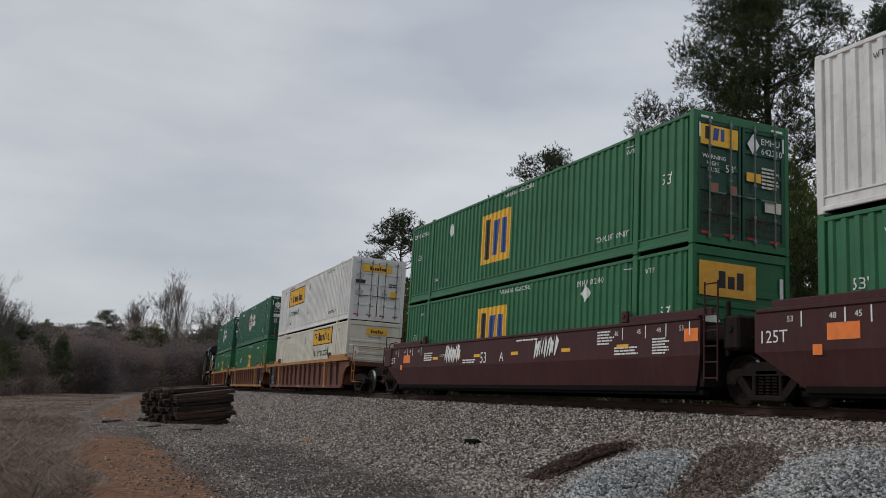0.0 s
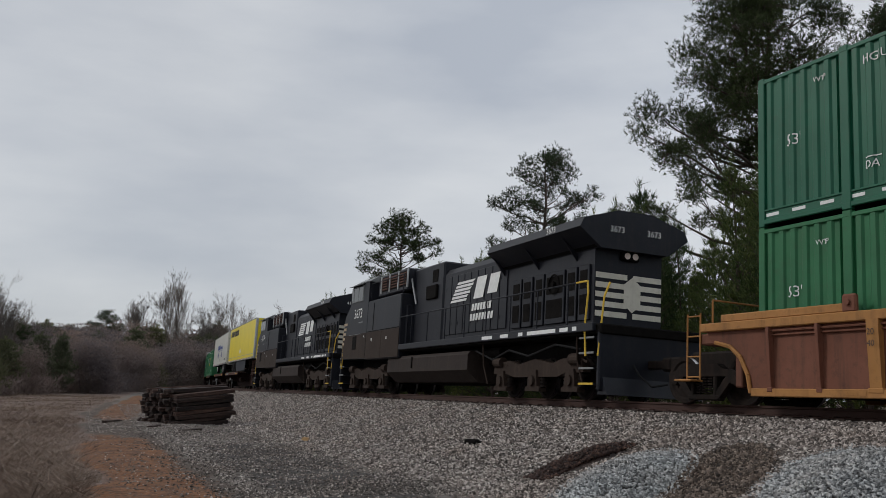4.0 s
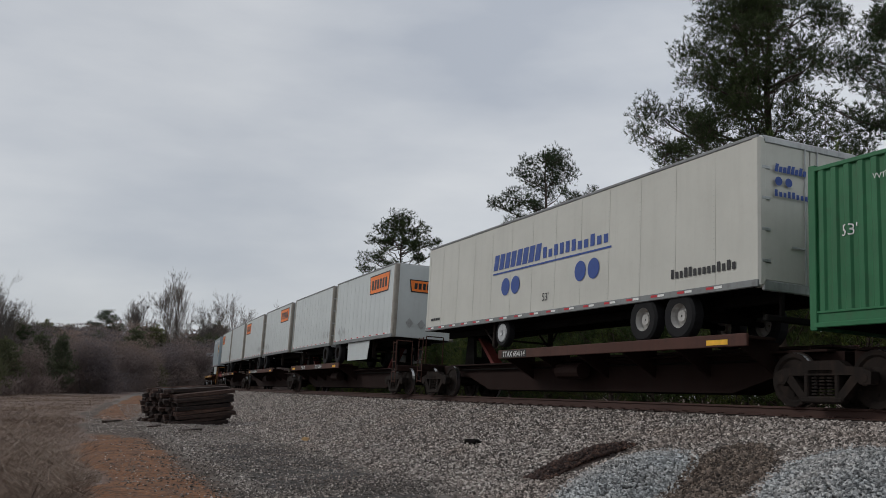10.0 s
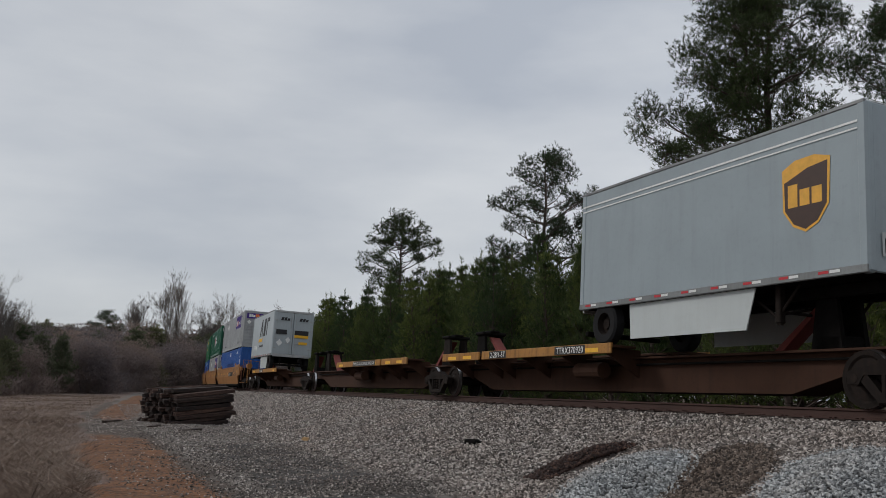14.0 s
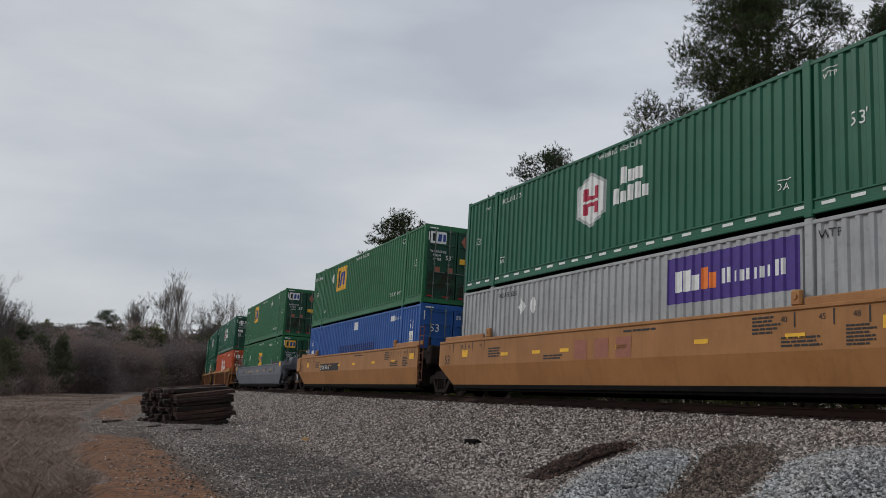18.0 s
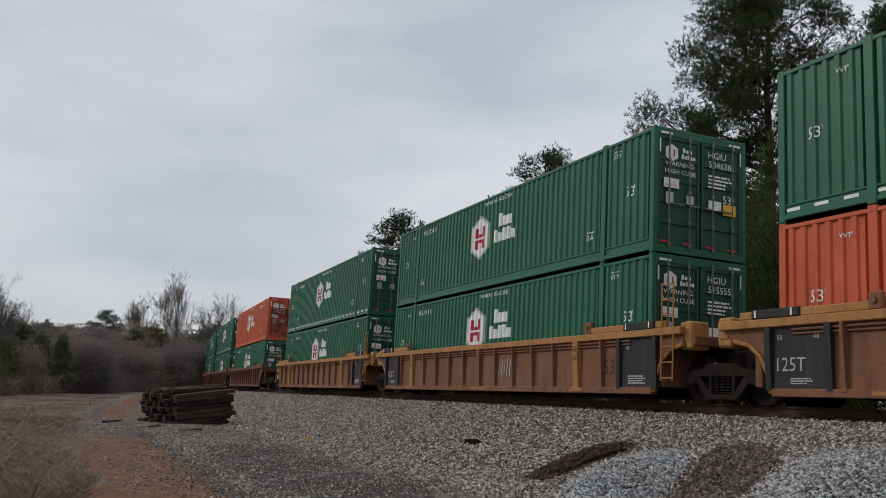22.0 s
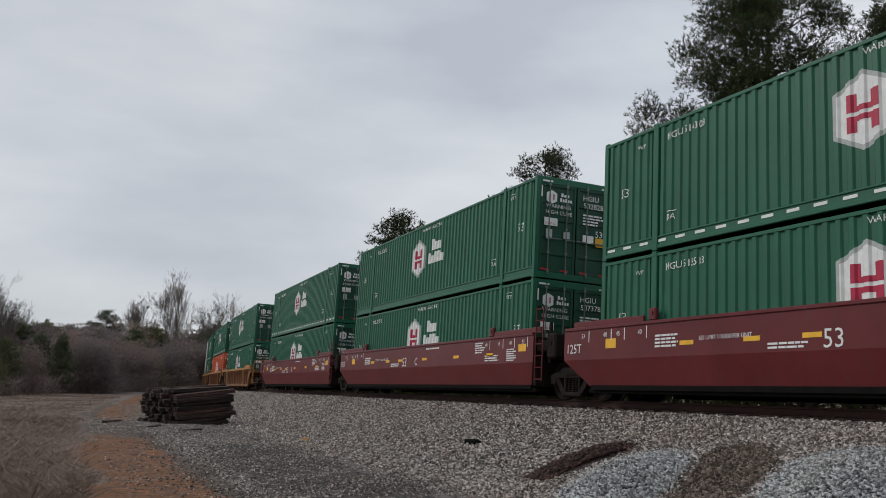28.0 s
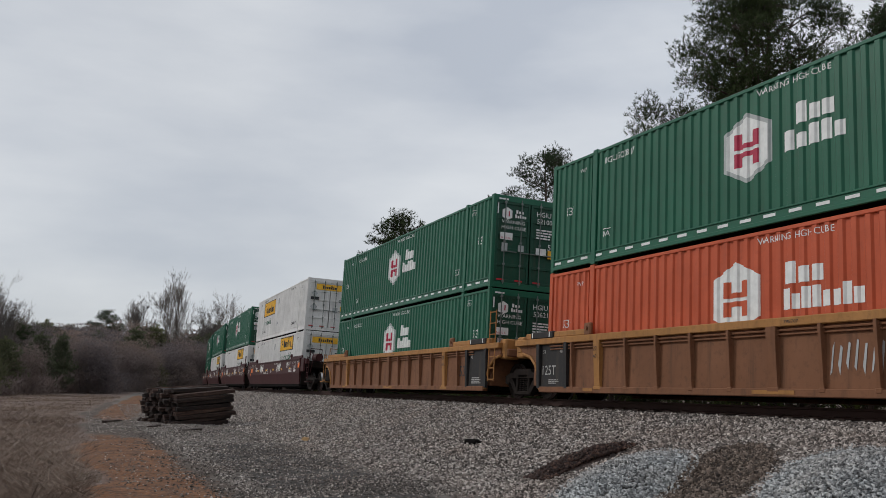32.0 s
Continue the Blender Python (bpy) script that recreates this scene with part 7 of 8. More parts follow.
def stone_field(px, py, size, sink=0.25):
    """Angular stones: squashed eight-sided pieces turned at random."""
    m = len(px)
    unit = np.array([(sx, sy, sz) for sx in (-1, 1) for sy in (-1, 1) for sz in (-1, 1)], float) * 0.68
    v = unit[None] * (1 + 0.22 * rng.standard_normal((m, 8, 1)).clip(-1.4, 1.4)) + 0.16 * rng.standard_normal((m, 8, 3)).clip(-1.4, 1.4)
    v *= (size * np.array([1.18, 0.68, 0.44])[None] * (1 + 0.25 * rng.standard_normal((m, 3)).clip(-1.5, 1.5)))[:, None, :]
    q = rng.standard_normal((m, 4)) * np.array([1.0, 0.40, 0.40, 1.0])
    q /= np.linalg.norm(q, axis=1, keepdims=True)
    w, x, y, z = q.T
    rot = np.stack([1 - 2 * (y * y + z * z), 2 * (x * y - z * w), 2 * (x * z + y * w), 2 * (x * y + z * w), 1 - 2 * (x * x + z * z), 2 * (y * z - x * w), 2 * (x * z - y * w), 2 * (y * z + x * w), 1 - 2 * (x * x + y * y)], -1).reshape(m, 3, 3)
    v = np.einsum("mij,mkj->mki", rot, v)
    v += np.stack([px, py, ground_z(px, py) + size[:, 0] * (0.45 - sink)], -1)[:, None, :]
    quad = np.array([(0, 1, 3, 2), (4, 6, 7, 5), (0, 4, 5, 1), (2, 3, 7, 6), (0, 2, 6, 4), (1, 5, 7, 3)])
    f = (quad[None] + 8 * np.arange(m)[:, None, None]).reshape(-1, 4)
    return v.reshape(-1, 3), f


def stone_mat(name, stops, rough=0.9):
    m, n, l, b = node_mat(name)
    g = n.new("ShaderNodeNewGeometry")
    col = ramp(n, l, g.outputs["Random Per Island"], stops)
    col = mixed(n, l, 1.0, col, ramp(n, l, noise_fac(n, l, 30.0, 4), [(0.3, (0.55, 0.53, 0.51)), (0.7, (1.0, 1.0, 1.0))]), "MULTIPLY")
    col = mixed(n, l, ramp(n, l, noise_fac(n, l, 0.7, 5, 0.6), [(0.42, (0, 0, 0)), (0.72, (0.6, 0.6, 0.6))]), col, (0.85, 0.75, 0.68), "MULTIPLY")
    l.new(col, b.inputs["Base Color"])
    b.inputs["Roughness"].default_value = rough
    return m


BALLAST = stone_mat("grey_ballast_stone", [(0.0, (0.045, 0.038, 0.034)), (0.35, (0.165, 0.140, 0.126)), (0.65, (0.35, 0.308, 0.282)), (0.9, (0.60, 0.545, 0.505)), (1.0, (0.80, 0.745, 0.695))])
BLUESTONE = stone_mat("clean_blue_grey_stone", [(0.0, (0.085, 0.090, 0.095)), (0.5, (0.335, 0.352, 0.36)), (1.0, (0.68, 0.705, 0.715))])


def scatter(count, x0, x1, a0, a1, near=True):
    """Random places along the track between two offsets, denser towards the camera's end."""
    u = rng.random(count)
    s = x1 + (x0 - x1) * (u ** 1.7 if near else u)
    a = a0 + (a1 - a0) * rng.random(count)
    bb = s / RADIUS
    r = RADIUS - a
    return r * np.sin(bb), LATERAL + RADIUS - r * np.cos(bb)


px, py = scatter(190000, -85, -8.5, -6.9, -0.9)
bare = heap(px, py, *MULCH_AT, 1.0) > 0.10
for hp in HEAPS:
    bare |= heap(px, py, *hp[:5], 1.0) > 0.10
bare |= np.hypot(px, py) < 12.0
px, py = px[~bare], py[~bare]
dirty = heap(px, py, *SOIL_AT, 1.0) > 0.03 + 0.16 * rng.random(len(px))
v1, f1 = stone_field(px[dirty], py[dirty], 0.024 + 0.022 * rng.random((int(dirty.sum()), 1)))
DIRTY = stone_mat("muddy_brown_ballast_stone", [(0.0, (0.024, 0.017, 0.013)), (0.5, (0.10, 0.072, 0.055)), (1.0, (0.30, 0.24, 0.20))])
tagged(new("muddy_stones", stuff_mesh("muddy_stones", v1, f1, DIRTY)), "mud-stained brown ballast stones between the gravel heaps", "ballast", kind="stuff")
px, py = px[~dirty], py[~dirty]
v1, f1 = stone_field(px, py, (0.020 + 0.024 * rng.random((len(px), 1))) * (1 + np.clip(-px - 18, 0, 60)[:, None] * 0.009))
tagged(new("ballast_stones", stuff_mesh("ballast_stones", v1, f1, BALLAST)), "crushed grey ballast stones along the track", "ballast", kind="stuff")
px, py = scatter(9000, -85, -4, 1.0, 4.6)
v1, f1 = stone_field(px, py, (0.035 + 0.02 * rng.random((9000, 1))))
tagged(new("ballast_stones", stuff_mesh("ballast_stones", v1, f1, BALLAST)), "crushed grey ballast stones beyond the rails", "ballast", kind="stuff")
px, py = scatter(60000, -60, -9, -11.9, -6.4)
thin = rng.random(len(px)) < np.where(offset(px, py) > -10.2, np.where((np.abs(offset(px, py) + 8.5) < 1.2 + 0.3 * lumps(px, py, 0.9, 2.0)) & (px > -24), 0.5 + 0.4 * lumps(px, py, 2.1, 4.0), 1.0), np.where((px < -30) & (px > -42), 0.7, 0.07))
px, py = px[thin], py[thin]
v1, f1 = stone_field(px, py, (0.011 + 0.019 * rng.random((len(px), 1)) ** 1.5), 0.4)
tagged(new("loose_gravel", stuff_mesh("loose_gravel", v1, f1, BALLAST)), "scattered small gravel on the service road", "gravel", kind="stuff")
# finer gravel strewn over the dark wheel track and thinning out across the clay
gx, gy = scatter(42000, -34, -13, -13.0, -6.8)
go = offset(gx, gy)
gk = rng.random(len(gx)) < np.interp(go, [-12.9, -12.0, -11.0, -10.2, -9.0, -7.4, -6.9], [0.02, 0.05, 0.16, 0.75, 0.85, 0.9, 0.6]) * (0.65 + 0.5 * lumps(gx, gy, 0.7, 4.0))
gx, gy = gx[gk], gy[gk]
v1, f1 = stone_field(gx, gy, (0.010 + 0.020 * rng.random((len(gx), 1)) ** 1.4), 0.35)
TRACK_STONE = stone_mat("grimy_road_gravel", [(0.0, (0.030, 0.026, 0.023)), (0.5, (0.105, 0.090, 0.080)), (0.85, (0.25, 0.22, 0.20)), (1.0, (0.55, 0.50, 0.46))])
tagged(new("road_gravel", stuff_mesh("road_gravel", v1, f1, TRACK_STONE)), "grimy small gravel pressed into the dark service road", "gravel", kind="stuff")
for (cx, cy, rx, ry, tn, hh), cnt in zip(HEAPS, (6500, 8000)):
    rr, th = np.sqrt(rng.random(cnt)), rng.random(cnt) * 2 * math.pi
    u, w = rx * rr * np.cos(th), ry * rr * np.sin(th)
    v1, f1 = stone_field(cx + u * math.cos(tn) - w * math.sin(tn), cy + u * math.sin(tn) + w * math.cos(tn), 0.024 + 0.016 * rng.random((cnt, 1)))
    tagged(new("gravel_heap", stuff_mesh("gravel_heap", v1, f1, BLUESTONE)), "low heap of clean blue-grey gravel tipped on the ballast slope", "gravel", kind="stuff")
cnt = 5200
u, w = 1.10 * (rng.random(cnt) * 2 - 1), 0.20 * rng.standard_normal(cnt).clip(-1.3, 1.3)
mt = MULCH_AT[4]
mx, my = MULCH_AT[0] + u * math.cos(mt) - w * math.sin(mt), MULCH_AT[1] + u * math.sin(mt) + w * math.cos(mt)
v1, f1 = stone_field(mx, my, 0.016 + 0.04 * rng.random((cnt, 1)) ** 2, 0.0)
MULCH = stone_mat("dark_brown_wood_scrap", [(0.0, (0.016, 0.008, 0.006)), (0.7, (0.050, 0.024, 0.018)), (1.0, (0.15, 0.085, 0.063))])
tagged(new("bark_heap", stuff_mesh("bark_heap", v1, f1, MULCH)), "ridge of dark brown bark and tie scraps on the ballast", "debris", kind="stuff")
black = thing("tie_scrap", "black lump of tie plate scrap lying on the ballast", "debris", data=Build().cbox(-0.16, 0.16, -0.10, 0.10, -0.03, 0.10, 0.03).cbox(-0.02, 0.24, -0.02, 0.12, -0.03, 0.06, 0.02).mesh("tie_scrap", UNDER))
black.matrix_basis = pose(-17.8, 9.07, float(ground_z(-17.8, 9.07)) + 0.01, 0, 0, 30)

# ---- track ----
RAIL_SEC = [(-0.07, -0.18), (0.07, -0.18), (0.07, -0.165), (0.012, -0.14), (0.010, -0.05), (0.036, -0.035), (0.036, -0.004), (0.028, 0.0), (-0.028, 0.0), (-0.036, -0.004), (-0.036, -0.035), (-0.010, -0.05), (-0.012, -0.14), (-0.07, -0.165)]
for a in (-0.7525, 0.7525):
    ss = list(np.arange(-230, 60, 3.0)) + [-420.0]
    ss.sort()
    vs, fs, k = [], [], len(RAIL_SEC)
    for i, s in enumerate(ss):
        m = track_pose(s)
        vs += [tuple(m @ Vector((0, a + y, z))) for y, z in RAIL_SEC]
        if i:
            fs += [((i - 1) * k + j, (i - 1) * k + (j + 1) % k, i * k + (j + 1) % k, i * k + j) for j in range(k)]
    bld = Build().add(vs, fs)
    me = bld.mesh("rail", RAIL_RUST)
    me.materials.append(RAIL_TOP)
    me.polygons.foreach_set("material_index", [1 if j % k in (7,) else 0 for j in range(len(fs))])
    tagged(new("rail", me), "rust-brown steel rail with a worn running surface", "rail", "rails of the track", kind="structure")
tie_me = kept("tie", lambda: Build().cbox(-0.115, 0.115, -1.3, 1.3, -0.36, -0.184, 0.012).mesh("railroad_tie", TIE_WOOD))
plate_me = kept("plate", lambda: Build().cbox(-0.09, 0.09, -0.16, 0.16, -0.187, -0.172, 0.004).cyl((-0.05, -0.10, -0.18), (-0.05, -0.10, -0.15), 0.016, 6).cyl((0.05, -0.10, -0.18), (0.05, -0.10, -0.15), 0.016, 6).cbox(0.03, 0.07, -0.10, -0.05, -0.175, -0.150, 0.004).cbox(-0.07, -0.03, -0.10, -0.05, -0.175, -0.150, 0.004).mesh("tie_plate", RAIL_RUST))
track_bed = tagged(new("track_ties"), "wooden ties half buried in the ballast under the rails", "track", kind="structure")
for i in range(150):
    s = 6 - i * 0.55
    tie = part("tie", tie_me, None, track_bed, m=track_pose(s) @ Matrix.Rotation(0.01 * math.sin(i * 7.1), 4, "Z"))
    for a in (-0.7525, 0.7525):
        part("tie_plate", plate_me, None, tie, m=shift(0, a) @ (Matrix.Identity(4) if a < 0 else Matrix.Rotation(math.pi, 4, "Z")))

# ---- stack of old ties ----
OLD_TIE, n, l, b = node_mat("weathered_creosoted_timber")
grain = noise_fac(n, l, 1.0, 8, 0.7, (38.0, 1.6, 38.0))
tone = ramp(n, l, grain, [(0.34, (0.007, 0.004, 0.0035)), (0.50, (0.026, 0.0145, 0.0115)), (0.70, (0.105, 0.066, 0.052))])
each = n.new("ShaderNodeObjectInfo")
tone = mixed(n, l, 1.0, tone, ramp(n, l, each.outputs["Random"], [(0.0, (0.45, 0.40, 0.38)), (0.6, (0.95, 0.88, 0.84)), (1.0, (2.3, 2.1, 1.95))]), "MULTIPLY")
l.new(tone, b.inputs["Base Color"])
b.inputs["Roughness"].default_value = 0.85
bumped(n, l, b, grain, 0.7, 0.02)
def tie_stack():
    st = thing("tie_stack", "weathered stack of old dark wooden railroad ties beside the service road", "tie stack")
    rnd = random.Random(3)
    base = Vector((-35.55, 6.47, float(ground_z(-35.55, 6.47))))
    st.matrix_basis = Matrix.Translation(base) @ Matrix.Rotation(radians(20.8), 4, "Z")
    st.matrix_basis = st.matrix_basis @ Matrix.Rotation(radians(4.6), 4, "X")
    shapes = []
    for k in range(5):
        # worn timbers: corners knocked off and ends out of true
        q = Build().cbox(-0.115, 0.115, -1.29, 1.29, 0.0, 0.172, 0.022)
        wr = random.Random(40 + k)
        q.v = [(x + 0.012 * wr.uniform(-1, 1), y + 0.05 * wr.uniform(-1, 1), z + 0.012 * wr.uniform(-1, 1)) for x, y, z in q.v]
        shapes.append(q.mesh("old_tie", OLD_TIE))
    for col in range(11):
        tall = (8, 9, 9, 9, 8, 9, 9, 8, 8, 9, 7)[col]
        for row in range(tall):
            slip = rnd.uniform(-0.14, 0.14) + (0.10 if row in (2, 3) else 0.0)
            part("old_tie", shapes[(col * 3 + row * 2) % 5], None, st, m=shift(-col * 0.245 - 0.10 + rnd.uniform(-0.035, 0.035) - 0.03 * (row > 6), slip, row * 0.166 - 0.06) @ pose(0, 0, 0, rnd.uniform(-1.8, 1.8), rnd.uniform(-8, 8), rnd.uniform(-3.5, 3.5)) @ Matrix.Diagonal((rnd.uniform(0.86, 1.04), rnd.uniform(0.90, 1.03), rnd.uniform(0.80, 0.98), 1)))
    part("leaning_tie", shapes[0], None, st, "loose tie leaning on the stack", m=pose(-2.75, -1.45, 0.0, 42, 0, 12) @ Matrix.Diagonal((0.4, 0.3, 0.4, 1)))
    return st


tie_stack()
for x, y, rz in ((-33.6, 4.35, 70), (-31.6, 5.3, 55), (-36.9, 3.2, 62)):
    thing("loose_tie", "broken dark tie lying flat beside the tie stack", "tie", "loose ties", data=Build().cbox(-0.1, 0.1, -0.75, 0.7, -0.02, 0.07, 0.015).mesh("loose_tie", TIE_WOOD)).matrix_basis = pose(x, y, float(ground_z(x, y)), 0, 0, rz)
thing("sandstone_lump", "ochre sandstone lump lying on the grey ballast", "rock", data=Build().cyl((0, 0, -0.03), (0.02, 0.0, 0.09), 0.17, 7, 0.10).mesh("sandstone_lump", plain("ochre_sandstone", (0.36, 0.22, 0.10), 0.9, vary=0.3))).matrix_basis = pose(-25.41, 7.52, float(ground_z(-25.41, 7.52)), 0, 0, 20)

# ---- vegetation ----
BARK = paint("pine_bark", (0.075, 0.055, 0.045), 0.9, dirt=0.5, streak=0.3, dirt_colour=(0.02, 0.015, 0.013), fade=0.3, bump=0.8)
BARK_GREY = paint("grey_brown_bark", (0.12, 0.10, 0.09), 0.9, dirt=0.4, streak=0.3, dirt_colour=(0.03, 0.025, 0.02), fade=0.3, bump=0.5)


def leaf_mat(name, stops, tone=0.25, through_light=0.25):
    """Foliage: each leaf its own shade, each plant its own tone, some light passing through."""
    m, n, l, b = node_mat(name)
    g = n.new("ShaderNodeNewGeometry")
    col = ramp(n, l, g.outputs["Random Per Island"], stops)
    col = mixed(n, l, ramp(n, l, noise_fac(n, l, 0.35, 3), [(0.35, (0, 0, 0)), (0.7, (0.5, 0.5, 0.5))]), col, tuple(c * 1.35 for c in stops[-1][1]))
    info = n.new("ShaderNodeObjectInfo")
    col = mixed(n, l, 1.0, col, ramp(n, l, info.outputs["Random"], [(0.0, (1 - tone, 1 - tone * 0.8, 1 - tone * 0.6)), (1.0, (1 + tone, 1 + tone * 0.6, 1.0))]), "MULTIPLY")
    l.new(col, b.inputs["Base Color"])
    b.inputs["Roughness"].default_value = 0.7
    b.inputs["Specular IOR Level"].default_value = 0.2
    tr = n.new("ShaderNodeBsdfTranslucent")
    l.new(col, tr.inputs["Color"])
    mx = n.new("ShaderNodeMixShader")
    mx.inputs[0].default_value = through_light
    l.new(b.outputs[0], mx.inputs[1])
    l.new(tr.outputs[0], mx.inputs[2])
    l.new(mx.outputs[0], n["Material Output"].inputs["Surface"])
    return m


PINE = leaf_mat("dark_pine_needles", [(0.0, (0.014, 0.025, 0.013)), (0.6, (0.030, 0.050, 0.022)), (1.0, (0.062, 0.084, 0.034))])
PINE_YOUNG = leaf_mat("young_pine_needles", [(0.0, (0.019, 0.036, 0.013)), (0.6, (0.044, 0.074, 0.023)), (1.0, (0.125, 0.155, 0.052))], 0.45)
CEDAR = leaf_mat("dull_evergreen_foliage", [(0.0, (0.055, 0.070, 0.044)), (0.6, (0.096, 0.112, 0.066)), (1.0, (0.150, 0.155, 0.094))], 0.3)
TWIG = leaf_mat("bare_brown_twigs", [(0.0, (0.135, 0.108, 0.106)), (0.6, (0.178, 0.145, 0.144)), (1.0, (0.225, 0.187, 0.185))], 0.28, 0.4)
TWIG_PALE = leaf_mat("bare_grey_twigs", [(0.0, (0.085, 0.072, 0.068)), (0.6, (0.125, 0.108, 0.10)), (1.0, (0.17, 0.15, 0.14))], 0.15, 0.3)
STRAW = leaf_mat("dead_grass_straw", [(0.0, (0.038, 0.022, 0.016)), (0.5, (0.105, 0.066, 0.048)), (0.85, (0.20, 0.138, 0.102)), (1.0, (0.38, 0.30, 0.23))], 0.1, 0.0)


def needles(centres, dirs, size, count, width, r, fan=0.75):
    """Tufts of thin needles at the given places, fanned about the given directions."""
    m = len(centres)
    d = dirs[:, None, :] + fan * r.standard_normal((m, count, 3))
    d /= np.linalg.norm(d, axis=2, keepdims=True)
    side = np.cross(d, r.standard_normal((m, count, 3)))
    side /= np.linalg.norm(side, axis=2, keepdims=True) + 1e-9
    ln = size[:, None, None] * (0.7 + 0.5 * r.random((m, count, 1)))
    c = centres[:, None, :] + 0.10 * size[:, None, None] * r.standard_normal((m, count, 3))
    tri = np.stack([c - side * width * size[:, None, None], c + side * width * size[:, None, None], c + d * ln], 2)
    return tri.reshape(-1, 3)


def limb_path(p0, d, length, r, droop=0.0, bend=0.25, n=6):
    pts, p, d = [np.array(p0, float)], np.array(p0, float), np.array(d, float)
    for i in range(n):
        d = d + bend * r.standard_normal(3) * 0.35 + np.array([0, 0, droop])
        d /= np.linalg.norm(d)
        p = p + d * length / n
        pts.append(p.copy())
    return pts


def limb_tube(b, pts, r0, r1, n=6):
    k = len(pts) - 1
    for i in range(k):
        b.cyl(pts[i], pts[i + 1], r0 + (r1 - r0) * i / k, n, r0 + (r1 - r0) * (i + 1) / k)


def young_data(seed, height, crown_from, reach, limbs, tufts):
    """Trunk and tufts of a young pine: whorls of rising limbs with brushes of needles along their outer halves."""
    r = np.random.default_rng(seed)
    tb = Build()
    trunk = [np.array([0.035 * r.standard_normal() * (i > 0), 0.035 * r.standard_normal() * (i > 0), height * i / 8]) for i in range(9)]
    rad = height * 0.0125
    for i in range(8):
        tb.cyl(trunk[i], trunk[i + 1], rad * (1 - i / 8.6), 7, rad * (1 - (i + 1) / 8.6))
    cs, ds, sz = [np.array([0, 0, height * q]) for q in (0.96, 0.985, 1.0, 1.015)], [np.array([0, 0, 1.0])] * 4, [0.9, 1.0, 1.1, 1.2]
    whorls = limbs // 6
    for k in range(limbs):
        g = (k // 6 + 0.25 * r.random()) / whorls
        f = crown_from + (0.97 - crown_from) * g
        p0 = np.array([0, 0, f * height])
        ln = reach * ((1 - g) ** 0.75 * (0.55 + 0.45 * min(1, g * 5 + 0.3))) * r.uniform(0.55, 1.15) + 0.12
        az = k * 1.047 + (k // 6) * 0.9 + r.uniform(-0.35, 0.35)
        d = np.array([math.cos(az), math.sin(az), 0.35 + 0.55 * g + r.uniform(-0.15, 0.2)])
        pts = limb_path(p0, d / np.linalg.norm(d), ln, r, 0.10, 0.2)
        limb_tube(tb, pts, max(0.010, rad * 0.3 * (1 - g)), 0.007, 4)
        for q in range(max(2, int(tufts * (0.25 + 0.75 * ln / reach)))):
            w = r.uniform(0.30, 1.0) ** 0.6
            i = min(int(w * (len(pts) - 1)), len(pts) - 2)
            c = pts[i] + (pts[i + 1] - pts[i]) * (w * (len(pts) - 1) - i)
            dd = (pts[i + 1] - pts[i]) / (np.linalg.norm(pts[i + 1] - pts[i]) + 1e-9)
            off = r.standard_normal(3).clip(-1.6, 1.6) * (0.05 + 0.11 * ln) * np.array([1, 1, 0.55])
            cs.append(c + off)
            dv = dd * 0.7 + off / (np.linalg.norm(off) + 0.3) * 0.6 + np.array([0, 0, 0.55])
            ds.append(dv / np.linalg.norm(dv))
            sz.append(r.uniform(0.7, 1.25))
    return tb, np.array(cs), np.array(ds), np.array(sz), r


def pine(name, label, seed, at, height, crown_from, reach, limbs, tufts, needle=0.34, count=18, width=0.035, mat=None, group=""):
    tb, cs, ds, sz, r = young_data(seed, height, crown_from, reach, limbs, tufts)
    v = needles(cs, ds, sz * needle, count, width, r, 0.5)
    t = thing(name, label, "tree", group)
    part("trunk", tb, BARK, t)
    part("crown", stuff_mesh("crown", v, np.arange(len(v)).reshape(-1, 3), mat or PINE_YOUNG), None, t)
    t.matrix_basis = pose(at[0], at[1], float(ground_z(at[0], at[1])) - 0.1, 0, 0, seed * 47 % 360)
    return t


